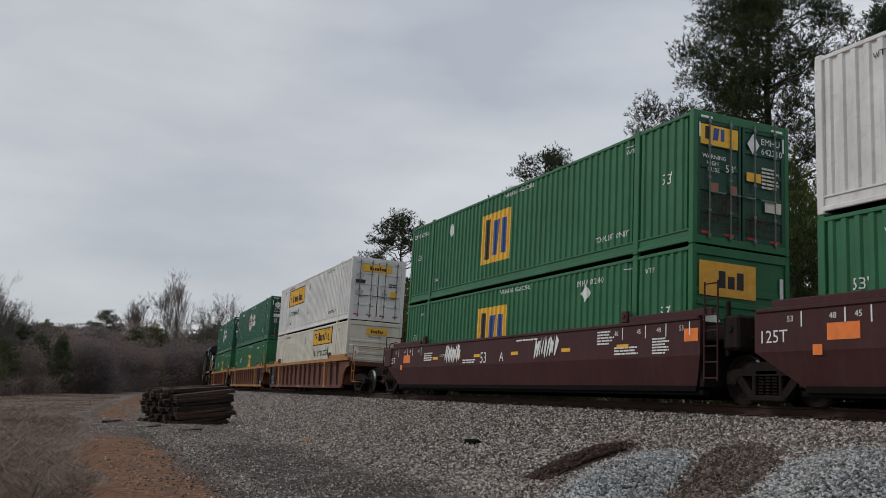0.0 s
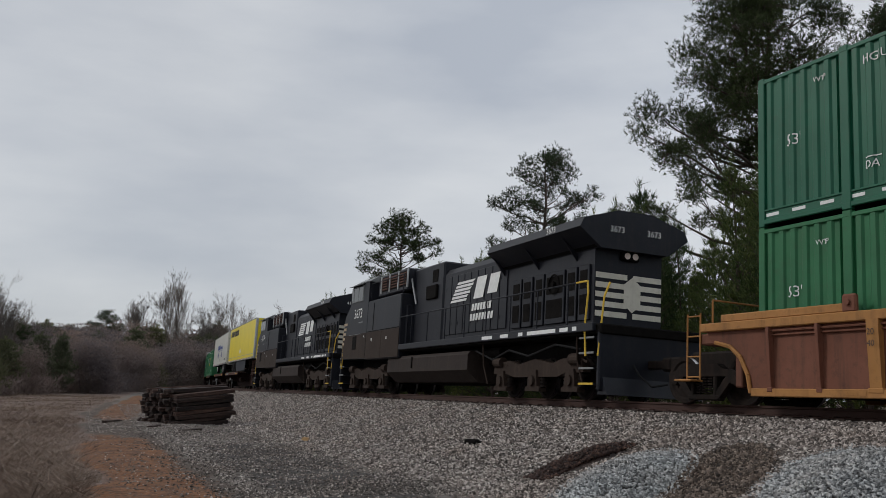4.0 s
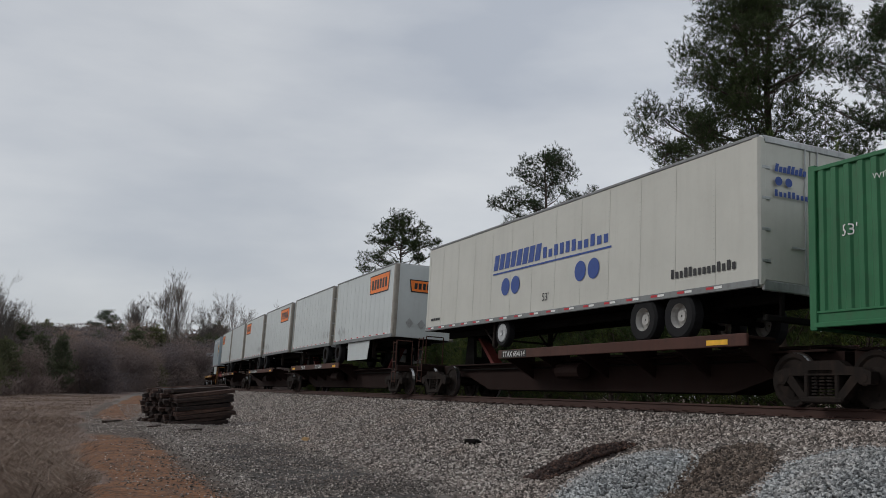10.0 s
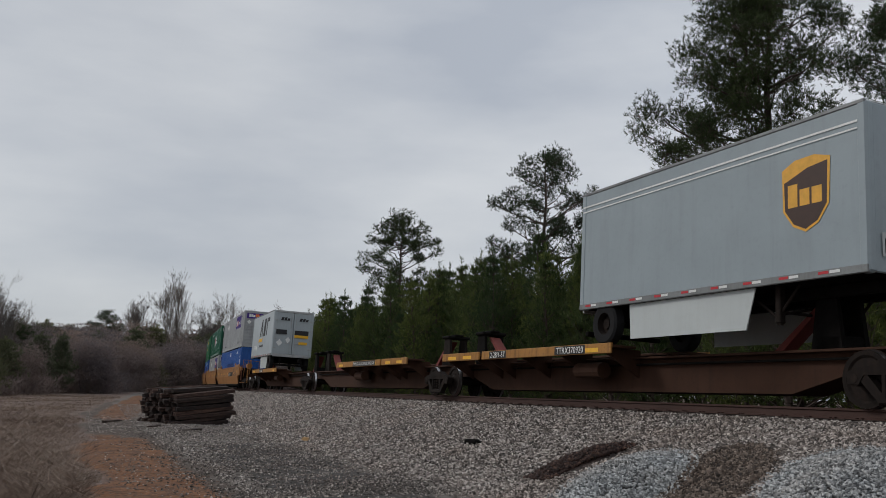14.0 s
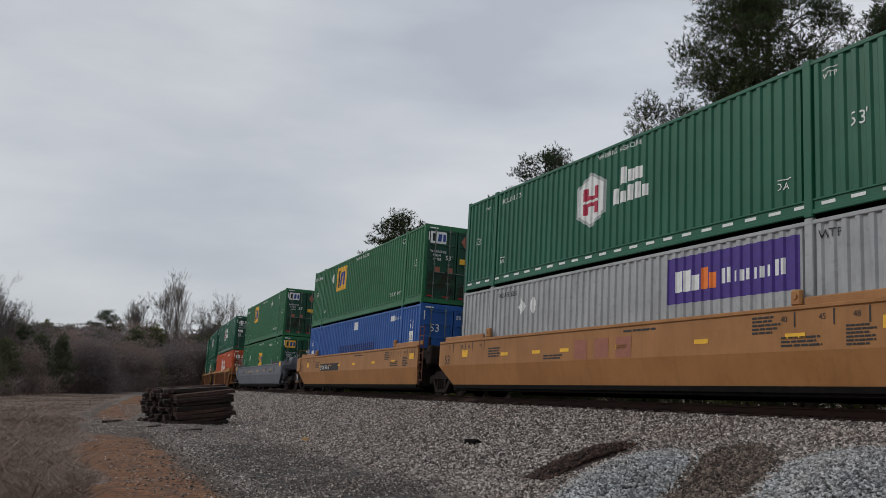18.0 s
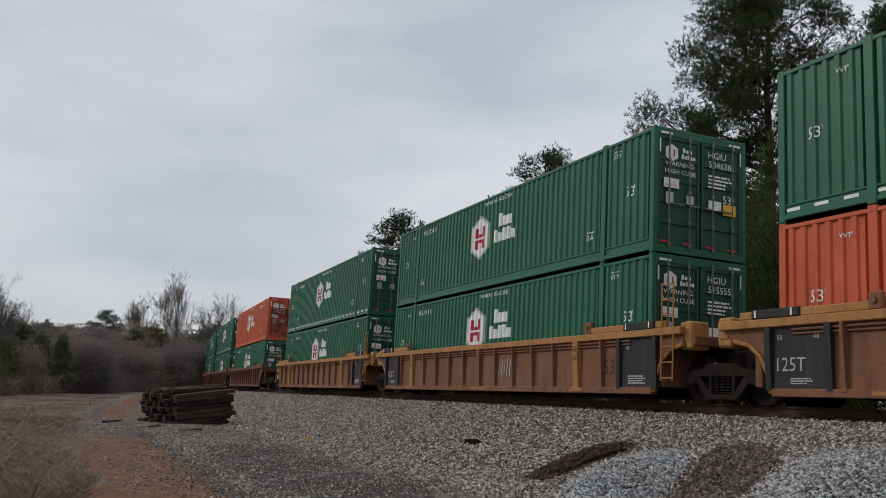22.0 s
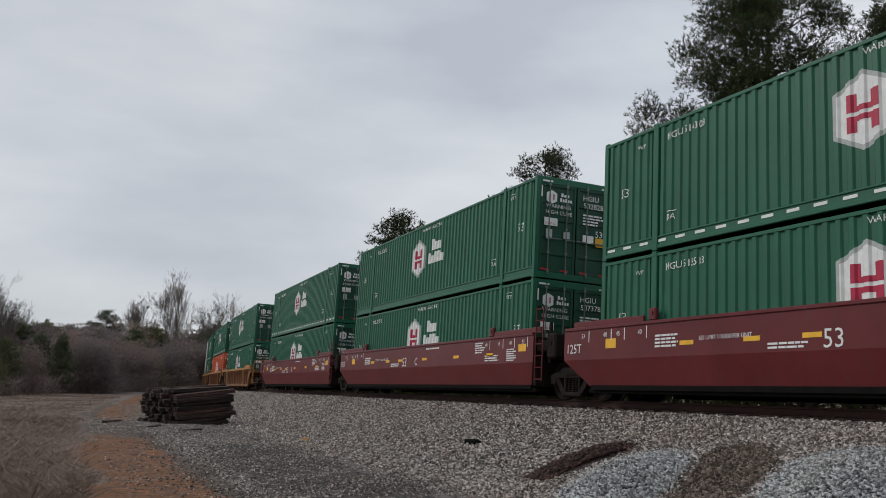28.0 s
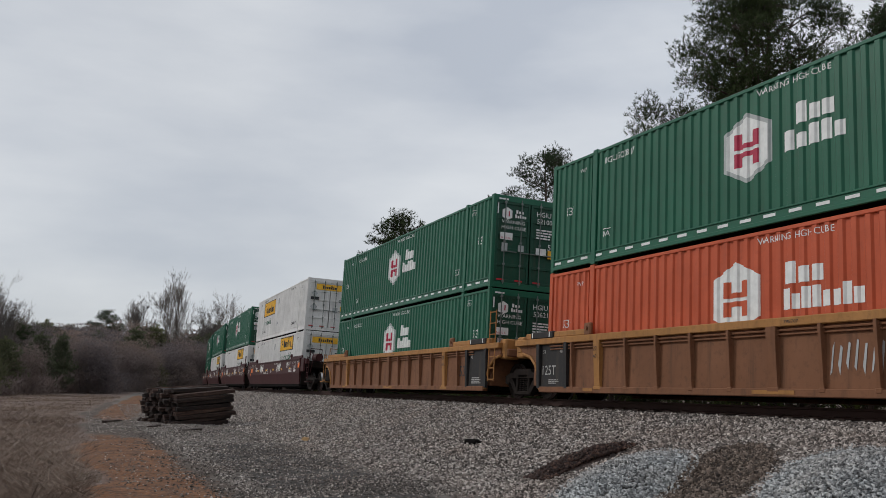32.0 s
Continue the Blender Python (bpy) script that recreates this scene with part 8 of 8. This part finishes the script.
def old_pine(label, seed, at, height, plumes, needle, tuft_gap, turn=65.1, back=0.6):
    """A tall pine: each plume (sideways, height, radius) is a mass of tufts at the end of a limb."""
    r = np.random.default_rng(seed)
    tb = Build()
    top = max(q[1] for q in plumes)
    side = float(np.mean([q[0] for q in plumes if q[1] > top - 2]))
    trunk = [np.array([side * (i / 10) ** 1.5 + 0.07 * r.standard_normal() * (0 < i < 10), 0.07 * r.standard_normal() * (0 < i < 10), height * i / 10]) for i in range(11)]
    rad = height * 0.0165
    for i in range(10):
        tb.cyl(trunk[i], trunk[i + 1], rad * (1 - i / 10.8), 10, rad * (1 - (i + 1) / 10.8))
    cs, ds, sz = [], [], []
    spread = []
    for sx, z, pr in plumes:
        far = abs(sx - side * (z / height) ** 1.5)
        spread.append((sx, r.uniform(-0.5, 0.5) * (0.5 + 0.4 * far), z, pr))
        for k in range(2):
            if r.random() < back:
                spread.append((sx * r.uniform(0.2, 0.92), (1 if k else -1) * r.uniform(0.8, 1.0 + 0.6 * (height - z) ** 0.5), z + r.uniform(-0.5, 0.3), pr * r.uniform(0.75, 1.0)))
    for sx, dy, z, pr in spread:
        pr *= 1.3
        tip = np.array([sx, dy, z])
        out = math.hypot(sx - side * (z / height) ** 1.5, dy)
        z0 = max(height * 0.3, min(z - r.uniform(0.1, 0.65) * out - 0.3, height * 0.94))
        p0 = np.array([np.interp(z0, [q[2] for q in trunk], [q[j] for q in trunk]) for j in range(3)])
        mid = p0 + (tip - p0) * 0.5 + np.array([0, 0, -0.10 * out]) + 0.12 * out ** 0.5 * r.standard_normal(3)
        pts = [p0 * (1 - w) ** 2 + mid * 2 * w * (1 - w) + tip * w * w + (0.05 * r.standard_normal(3) if 0 < w < 1 else 0) for w in np.linspace(0, 1, 7)]
        limb_tube(tb, pts, max(0.022, rad * 0.30 * min(1, out / 5 + 0.12)), 0.012, 6)
        # a mass of upright needle brushes round the end of the limb, borne by twigs
        lobes = [tip + np.array([0.62, 0.62, 0.52]) * pr * r.uniform(-1, 1, 3) for q in range(5)]
        for e in lobes:
            tb.cyl(pts[4] + (pts[5] - pts[4]) * r.random(), e, 0.016, 3, 0.005)
        for q in range(int(tuft_gap * pr ** 1.7) + 10):
            u = r.standard_normal(3)
            u *= 0.62 * pr * r.random() ** 0.38 / np.linalg.norm(u)
            e = lobes[q % 5] + u * np.array([1.0, 1.0, 0.85])
            if q % 3 == 0:
                tb.cyl(lobes[q % 5], e, 0.008, 3, 0.004)
            cs.append(e)
            dv = u / (0.62 * pr) * 0.8 + np.array([0, 0, 0.7])
            ds.append(dv / np.linalg.norm(dv))
            sz.append(r.uniform(0.7, 1.2))
    v = needles(np.array(cs), np.array(ds), np.array(sz) * needle, 9, 0.055, r, 0.5)
    t = thing("pine_tree", label, "tree", PINES)
    part("trunk", tb, BARK, t)
    part("crown", stuff_mesh("crown", v, np.arange(len(v)).reshape(-1, 3), PINE), None, t)
    t.matrix_basis = pose(at[0], at[1], 0.0, 0, 0, turn)
    return t


PINES = "tall pines beyond the track"
old_pine("tall old pine with a broad ragged dark crown beyond the track", 11, (-28.8, 29), 22.3,
         [(-3.0, 17.5, 0.85), (-2.0, 18.3, 1.0), (-0.6, 18.9, 1.2), (1.2, 19.4, 1.2), (2.6, 19.3, 0.95), (0.4, 21.3, 1.4), (-1.8, 20.0, 0.95), (2.4, 21.0, 1.05), (-0.9, 17.2, 1.0), (-3.1, 15.6, 0.87), (-1.8, 16.2, 1.05), (-0.3, 15.8, 0.9), (-4.6, 14.5, 0.87), (-3.4, 14.2, 0.8), (-1.6, 14.6, 1.0),
          (-5.4, 13.3, 0.5), (-4.3, 12.6, 0.95), (-2.5, 13.5, 0.8), (-2.2, 12.4, 0.8), (-0.7, 12.7, 0.9), (1.4, 14.1, 0.95), (2.1, 17.5, 0.9), (3.6, 18.3, 0.8), (2.6, 16.6, 0.9), (-3.0, 10.8, 0.7), (-4.6, 10.2, 0.62), (-6.2, 9.7, 0.55), (-1.5, 11.1, 0.6), (2.3, 12.5, 0.8), (3.7, 12.5, 0.9)], 0.20, 235, back=0.7)
mid_pine = old_pine("tall pine with an open rounded crown beyond the track", 12, (-47.2, 29), 17.0,
         [(0.1, 16.6, 0.8), (-0.8, 16.1, 0.72), (1.0, 16.3, 0.72), (-1.5, 15.3, 0.58), (-0.2, 15.1, 0.87), (1.2, 15.2, 0.65), (1.6, 14.2, 0.43), (-2.4, 14.1, 0.6), (-1.4, 13.8, 0.72), (-3.1, 13.2, 0.54), (-2.1, 12.9, 0.65), (-0.6, 13.7, 0.6), (-2.5, 11.9, 0.47), (-1.1, 11.8, 0.54), (2.3, 14.0, 0.47), (3.2, 14.3, 0.45), (1.8, 12.2, 0.64), (0.9, 11.8, 0.6), (2.2, 12.3, 0.4),
          (-3.0, 10.5, 0.53), (-1.9, 10.5, 0.46), (-3.5, 11.0, 0.32), (1.9, 11.0, 0.64), (3.4, 11.2, 0.6), (4.3, 11.1, 0.43), (-0.5, 10.3, 0.53)], 0.20, 200, back=0.55)
dome_pine = old_pine("tall pine with a flat domed crown beyond the track", 13, (-71.6, 29), 17.2,
         [(-0.2, 16.8, 0.8), (-1.2, 16.3, 0.65), (0.8, 16.5, 0.65), (-1.8, 15.6, 0.65), (-0.5, 15.6, 0.75), (1.4, 15.6, 0.6), (2.3, 15.9, 0.4), (-2.3, 14.7, 0.55), (-0.9, 14.5, 0.6), (1.9, 14.6, 0.6), (3.1, 14.5, 0.5), (0.6, 14.6, 0.5), (-3.1, 13.2, 0.55), (-1.9, 13.2, 0.7), (3.1, 13.6, 0.5), (1.7, 13.3, 0.6),
          (-3.3, 11.9, 0.55), (-2.1, 11.7, 0.7), (-0.3, 12.0, 0.6), (3.8, 11.6, 0.55), (2.3, 11.6, 0.6), (-2.8, 10.7, 0.6), (-0.8, 10.7, 0.6), (1.2, 10.8, 0.6)], 0.23, 165, back=0.6)
old_pine("tall old pine with wide drooping limbs beyond the track", 14, (-22.4, 30.5), 18.0,
         [(-1.0, 16.5, 0.76), (-1.6, 15.1, 0.62), (-2.5, 14.4, 0.8), (-1.2, 13.7, 0.75), (-3.0, 13.2, 0.5), (-1.9, 12.6, 0.57), (-1.3, 12.0, 0.7), (-1.8, 10.5, 0.7), (-2.7, 10.8, 0.52), (-0.1, 17.0, 0.9), (0.8, 17.5, 1.0), (0.2, 14.6, 1.0), (1.6, 16.1, 1.1), (1.9, 14.0, 1.1), (0.5, 12.3, 1.0), (1.7, 11.5, 1.0), (-0.3, 10.5, 0.8), (-1.5, 9.5, 0.65)], 0.20, 220, back=0.6)


YOUNG = "young pines along the track"
models = [pine("young_pine", "dense young pine with upright tips along the woods edge", 30 + i, (-30 - i * 3.3, 22.5), 8.2, 0.08, 2.3, 84, 24, 0.24, 8, 0.052, group=YOUNG) for i in range(4)]
rnd = random.Random(8)
spots = []
for row, yy in enumerate((21.0, 23.0, 25.5, 28.5, 32.0, 36.5)):
    x = -8.0 - row * 0.6
    while x > -(92 + row * 8):
        bend_y = yy + (x * x) / (2 * RADIUS)
        spots.append((x + rnd.uniform(-0.7, 0.7), bend_y + rnd.uniform(-0.9, 0.9), rnd.choice((0.62, 0.8, 0.95, 1.05, 1.16)) * rnd.uniform(0.92, 1.06) * (0.86 + 0.07 * row) * (1.08 if x > -36 else 1.16)))
        x -= rnd.uniform(1.5, 2.5) * (1 + row * 0.25)
for i, (x, y, sc) in enumerate(spots):
    q = copy_thing(models[i % 4], pose(x, y, float(ground_z(x, y)) - 0.1, rnd.uniform(-3, 3), rnd.uniform(-3, 3), rnd.uniform(0, 360)))
    q.scale = (sc * rnd.uniform(0.9, 1.2), sc * rnd.uniform(0.9, 1.2), sc)


def bare_data(seed, height, spread, mat, levels=4, thick=1.0):
    """A leafless tree: forking limbs and a haze of twigs."""
    r = np.random.default_rng(seed)
    tb, tri = Build(), []

    def grow(p, d, ln, rad, lev):
        pts = limb_path(p, d, ln, r, 0.04, 0.35, 3)
        if lev < 3:
            limb_tube(tb, pts, rad, rad * 0.6, 5)
        else:
            for q0, q1 in zip(pts, pts[1:]):
                w = np.cross(q1 - q0, r.standard_normal(3))
                w = w / (np.linalg.norm(w) + 1e-9) * rad
                tri.append([q0 - w, q0 + w, q1])
        if lev >= levels:
            return
        for k in range(r.integers(3, 6) if lev else r.integers(7, 10)):
            i = r.integers(1, 4)
            dd = (pts[i] - pts[i - 1])
            dd = dd / np.linalg.norm(dd) + spread * r.standard_normal(3) * np.array([0.6, 0.6, 0.25]) + np.array([0, 0, 0.3])
            grow(pts[i], dd / np.linalg.norm(dd), ln * r.uniform(0.5, 0.72), max(rad * 0.55, 0.016), lev + 1)
    for k in range(3 if thick < 1 else 1):
        grow(np.array([0.3 * r.standard_normal() * (thick < 1), 0.3 * r.standard_normal() * (thick < 1), 0.0]), np.array([0.1 * r.standard_normal(), 0.1 * r.standard_normal(), 1.0]), height * 0.5, height * 0.011 * thick, 0)
    return tb, np.array(tri).reshape(-1, 3)


def bare_tree(name, label, seed, at, height, spread, mat, bark, group, levels=5, thick=1.0):
    tb, v = bare_data(seed, height, spread, mat, levels, thick)
    t = thing(name, label, "tree", group)
    part("trunk", tb, bark, t)
    part("crown", stuff_mesh("crown", v, np.arange(len(v)).reshape(-1, 3), mat), None, t)
    t.matrix_basis = pose(at[0], at[1], float(ground_z(at[0], at[1])) - 0.1, 0, 0, seed * 31 % 360)
    return t


BRUSH = "winter thicket past the field"


def brush_clump(seed, at, height):
    """A leafless clump: stems from the ground and a rounded haze of rising twigs."""
    r = np.random.default_rng(seed)
    tb = Build()
    for k in range(7):
        d = np.array([0.42 * r.standard_normal(), 0.42 * r.standard_normal(), 1.0])
        limb_tube(tb, limb_path((0.5 * r.standard_normal(), 0.5 * r.standard_normal(), 0.0), d / np.linalg.norm(d), height * r.uniform(0.6, 0.9), r, 0.0, 0.3, 4), 0.05, 0.012, 5)
    m = 15000
    lobes = r.uniform(-1, 1, (9, 3)) * np.array([1.5, 1.5, 0.0]) + np.array([0, 0, 1.0]) * r.uniform(0.30, 0.74, (9, 1)) * height
    c = lobes[r.integers(0, 9, m)] + r.standard_normal((m, 3)).clip(-2, 2) * np.array([0.62, 0.62, 0.15 * height])
    c[: m // 5] = np.stack([1.5 * r.standard_normal(m // 5), 1.5 * r.standard_normal(m // 5), height * 0.4 * r.random(m // 5)], -1)
    c[:, 2] = np.maximum(c[:, 2], 0.1)
    d = np.stack([0.16 * c[:, 0] + 0.6 * r.standard_normal(m), 0.16 * c[:, 1] + 0.6 * r.standard_normal(m), 0.3 + 0.6 * r.random(m)], -1)
    d *= (0.10 + 0.17 * r.random(m))[:, None]
    w = np.cross(d, r.standard_normal((m, 3)))
    w *= (0.022 + 0.026 * r.random(m))[:, None] / (np.linalg.norm(w, axis=1, keepdims=True) + 1e-9)
    v = np.stack([c - w, c + w, c + d], 1).reshape(-1, 3)
    t = thing("bare_bush", "leafless purplish-brown brush clump in the winter thicket", "bush", BRUSH)
    part("stem", tb, BARK_GREY, t)
    part("crown", stuff_mesh("crown", v, np.arange(len(v)).reshape(-1, 3), TWIG), None, t)
    t.matrix_basis = pose(at[0], at[1], float(ground_z(at[0], at[1])) - 0.1)
    return t


def bearing(deg, dist):
    """A place at that many degrees from the back direction of the line of sight along -x, towards the woods."""
    return -dist * math.cos(radians(deg)), dist * math.sin(radians(deg))


bmods = [brush_clump(60 + i, (-96, -8 + 5 * i), 5.5) for i in range(4)]
emods = [pine("cedar", "dull green evergreen in the thicket past the field", 80 + i, (-92, -4 + 7 * i), 5.6, 0.04, 2.1, 66, 26, 0.26, 7, 0.10, mat=CEDAR, group=BRUSH) for i in range(2)]
tmods = [bare_tree("tall_bare_tree", "tall leafless grey tree rising over the thicket", 70 + i, bearing(8.25 - 2.0 * i, 150 + 6 * i), 15.0 - 2.4 * i, 0.52, TWIG_PALE, BARK_GREY, "tall bare trees", 6) for i in range(2)]


for i in range(210):
    deg = rnd.uniform(-7, 11.0)
    near = np.interp(deg, [-7, -1.5, 4, 9, 11], [66, 76, 100, 128, 150])
    dist = near + rnd.uniform(0, 50) ** 1.0
    x, y = bearing(deg, dist)
    sc = 0.0122 * dist * rnd.choice((0.45, 0.62, 0.76, 0.86)) * rnd.uniform(0.88, 1.10) * (1 + (dist - near) * 0.003)
    src = emods[i % 2] if rnd.random() < float(np.interp(deg, [-1, 0.8, 1.6, 4.5, 5.5, 7.0, 8.0, 9.0, 9.6], [0.85, 0.7, 0.15, 0.15, 0.5, 0.45, 0.12, 0.2, 0.7])) else bmods[i % 4]
    wide = 1.5 if src in emods else 1.15
    q = copy_thing(src, pose(x, y, float(ground_z(x, y)) - 0.1, 0, 0, rnd.uniform(0, 360)))
    q.scale = (sc * wide, sc * wide, sc)
for i, (deg, dist, sc) in enumerate(((8.0, 150, 1.0), (10.1, 160, 0.86), (10.6, 160, 0.86), (-1.6, 90, 0.60), (-1.2, 96, 0.58), (-0.3, 110, 0.56), (11.5, 170, 0.9), (12.5, 180, 0.95), (14.5, 190, 0.95))):
    x, y = bearing(deg, dist)
    q = copy_thing(tmods[i % 2], pose(x, y, float(ground_z(x, y)) - 0.1, 0, 0, rnd.uniform(0, 360)))
    q.scale = (sc, sc, sc)
# pines that rise over the thicket
for i, (deg, dist, sc) in enumerate(((0.4, 118, 0.46), (1.4, 126, 0.47), (2.2, 140, 0.54), (3.4, 146, 0.58), (4.2, 142, 0.68), (4.7, 150, 0.56), (6.5, 150, 0.58), (7.0, 156, 0.56), (9.4, 158, 0.55), (-0.8, 104, 0.44), (10.4, 166, 0.58))):
    x, y = bearing(deg, dist)
    q = copy_thing((mid_pine, dome_pine)[i % 2], pose(x, y, float(ground_z(x, y)) - 0.3, 0, 0, rnd.uniform(0, 360)))
    q.scale = (sc * 1.3, sc * 1.3, sc)
    tagged(q, "dark pine rising over the winter thicket past the field", group="pines over the thicket")
# undergrowth that closes the foot of the thicket
ur = np.random.default_rng(23)
cnt = 70000
ud = ur.uniform(-8, 22, cnt)
un = np.interp(ud, [-8, -1.5, 4, 9, 11, 22], [66, 76, 100, 130, 165, 165]) + 30 * ur.random(cnt)
ux, uy = -un * np.cos(np.radians(ud)), un * np.sin(np.radians(ud))
clear = np.abs(offset(ux, uy)) > 7.5
ux, uy = ux[clear], uy[clear]
uh = 1.4 + 1.3 * np.clip(lumps(ux, uy, 0.12, 4.0) + 0.6, 0, 1.6)
uz = ground_z(ux, uy)
u0 = np.stack([ux, uy, uz + uh * 0.55 * ur.random(len(ux)) - 0.1], -1)
u1 = u0 + np.stack([0.28 * ur.standard_normal(len(ux)), 0.28 * ur.standard_normal(len(ux)), uh * (0.08 + 0.2 * ur.random(len(ux)))], -1)
uw = np.stack([0.03 * ur.standard_normal(len(ux)), 0.04 + 0.04 * ur.random(len(ux)), 0 * ux], -1)
v = np.stack([u0 - uw, u0 + uw, u1], 1).reshape(-1, 3)
tagged(new("undergrowth", stuff_mesh("undergrowth", v, np.arange(len(v)).reshape(-1, 3), TWIG)), "tangled brown winter undergrowth at the foot of the thicket", "brush", kind="stuff")
# woods inside the curve, far back
for i in range(70):
    deg = rnd.uniform(11.5, 24)
    dist = rnd.uniform(150, 215) - (deg - 11.5) * 3
    x, y = bearing(deg, dist)
    sc = rnd.uniform(1.0, 1.6)
    q = copy_thing((bmods + emods)[i % 6], pose(x, y, float(ground_z(x, y)) - 0.1, 0, 0, rnd.uniform(0, 360)))
    q.scale = (sc, sc, sc)


# dead grass over the field
def blades(x, y, height, width, r):
    m = len(x)
    z = ground_z(x, y)
    az = r.random(m) * 2 * math.pi
    lean = 0.5 * r.standard_normal((m, 2))
    h = height * (0.5 + r.random(m))
    p = np.stack([x, y, z - 0.02], -1)
    sd = np.stack([np.cos(az), np.sin(az), 0 * az], -1) * (width * (0.6 + 0.8 * r.random(m)))[:, None]
    tip = p + np.stack([lean[:, 0] * h, lean[:, 1] * h, h], -1)
    return np.stack([p - sd, p + sd, tip], 1).reshape(-1, 3)


gr = np.random.default_rng(17)
cnt = 90000
dd = 12 + 75 * gr.random(cnt) ** 1.6
bb = np.radians(-9 + 15 * gr.random(cnt))
bx, by = -dd * np.cos(bb), dd * np.sin(bb)
keep = offset(bx, by) < np.interp(-bx, [0, 14, 24, 35, 45, 60, 80, 120], [-12.35, -12.35, -12.15, -11.9, -11.9, -10.9, -9.6, -9.0]) - 0.1 - 0.7 * gr.random(cnt) + 0.25 * lumps(bx, by, 0.55, 1.0)
bx, by = bx[keep], by[keep]
v = blades(bx, by, 0.08 + 0.03 * lumps(bx, by, 0.4, 3.0), 0.007 + 0.0002 * np.hypot(bx, by), gr)
tagged(new("dead_grass", stuff_mesh("dead_grass", v, np.arange(len(v)).reshape(-1, 3), STRAW)), "matted dead winter grass over the field", "grass", kind="stuff")
WEED = leaf_mat("dark_dry_weed_stems", [(0.0, (0.034, 0.020, 0.014)), (0.5, (0.115, 0.075, 0.055)), (0.88, (0.22, 0.155, 0.118)), (1.0, (0.40, 0.32, 0.26))], 0.0, 0.0)
# tangled weed stems, thick near the clay path
cnt = 34000
dd = 12.5 + 30 * gr.random(cnt) ** 1.4
bb = np.radians(-5.5 + 9.5 * gr.random(cnt))
bx, by = -dd * np.cos(bb), dd * np.sin(bb)
clump = lumps(bx, by, 1.7, 6.0) + 0.8 * lumps(bx, by, 0.6, 2.0)
keep = (offset(bx, by) < -12.1 - 0.6 * gr.random(cnt)) & (clump > -0.5 + 0.9 * gr.random(cnt))
bx, by, clump = bx[keep], by[keep], clump[keep]
m = len(bx)
p = np.stack([bx, by, ground_z(bx, by) + 0.42 * gr.random(m) * np.clip(clump, 0, 1.3)], -1)
d = np.stack([gr.standard_normal(m), gr.standard_normal(m), 0.55 + 0.5 * gr.random(m)], -1) * (0.07 + 0.20 * gr.random(m) ** 2)[:, None]
w = np.cross(d, gr.standard_normal((m, 3)))
w *= (0.003 + 0.004 * gr.random(m))[:, None] / (np.linalg.norm(w, axis=1, keepdims=True) + 1e-9)
v = np.stack([p - w, p + w, p + d + w * 0.3, p + d - w * 0.3], 1).reshape(-1, 3)
tagged(new("weed_tangle", stuff_mesh("weed_tangle", v, np.arange(len(v)).reshape(-1, 4), WEED)), "knee-high tangle of dry brown weed stems beside the clay path", "weeds", kind="stuff")
PALE_STEM = plain("pale_dry_stem", (0.34, 0.28, 0.23), 0.8)
for k in range(11):
    st = Build()
    x, y = -15.5 - 1.1 * k, 0.55 + 0.55 * math.sin(k * 2.3) - 0.02 * k
    for q in range(3):
        ang = k * 1.9 + q * 2.2
        pts = limb_path((0, 0, 0), (math.cos(ang) * 0.55, math.sin(ang) * 0.55, 0.65), 0.5 + 0.35 * gr.random(), gr, -0.06, 0.3, 5)
        limb_tube(st, pts, 0.006, 0.0025, 5)
    thing("dry_weed", "dry pale weed with bent bare stems beside the clay path", "weed", "dry weeds", data=st.mesh("dry_weed", PALE_STEM)).matrix_basis = pose(x, y, float(ground_z(x, y)) - 0.01)
cnt = 26000
px, py = scatter(cnt, -90, -4, 5.0, 11.0)
v = blades(px, py, 0.16, 0.012, gr)
tagged(new("roadside_grass", stuff_mesh("roadside_grass", v, np.arange(len(v)).reshape(-1, 3), leaf_mat("mixed_green_and_dead_grass", [(0.0, (0.022, 0.022, 0.012)), (0.6, (0.05, 0.045, 0.025)), (1.0, (0.17, 0.135, 0.095))]))), "rough grass and weeds below the woods", "grass", kind="stuff")


def motions():
    """The train runs past; every wheel rolls while it is in view."""
    times = [float(t) for t in range(0, 33)]
    for ob, s0, h in MOVING:
        walk(ob, [(t, track_pose(s0 + run(t)) @ Matrix.Translation((0, 0, h))) for t in times])
    for ob, s0, rest, r in WHEELS:
        rows, last = [], None
        place = Matrix.Translation(rest)
        for k in range(0, 961):
            t = k / 30
            s = s0 + run(t)
            if k in (0, 960) or -62 < s < 3:
                turn = Matrix.Rotation((run(t) / r) % (2 * math.pi), 4, "Y")
                rows.append((t, place @ turn))
        walk(ob, rows)


motions()
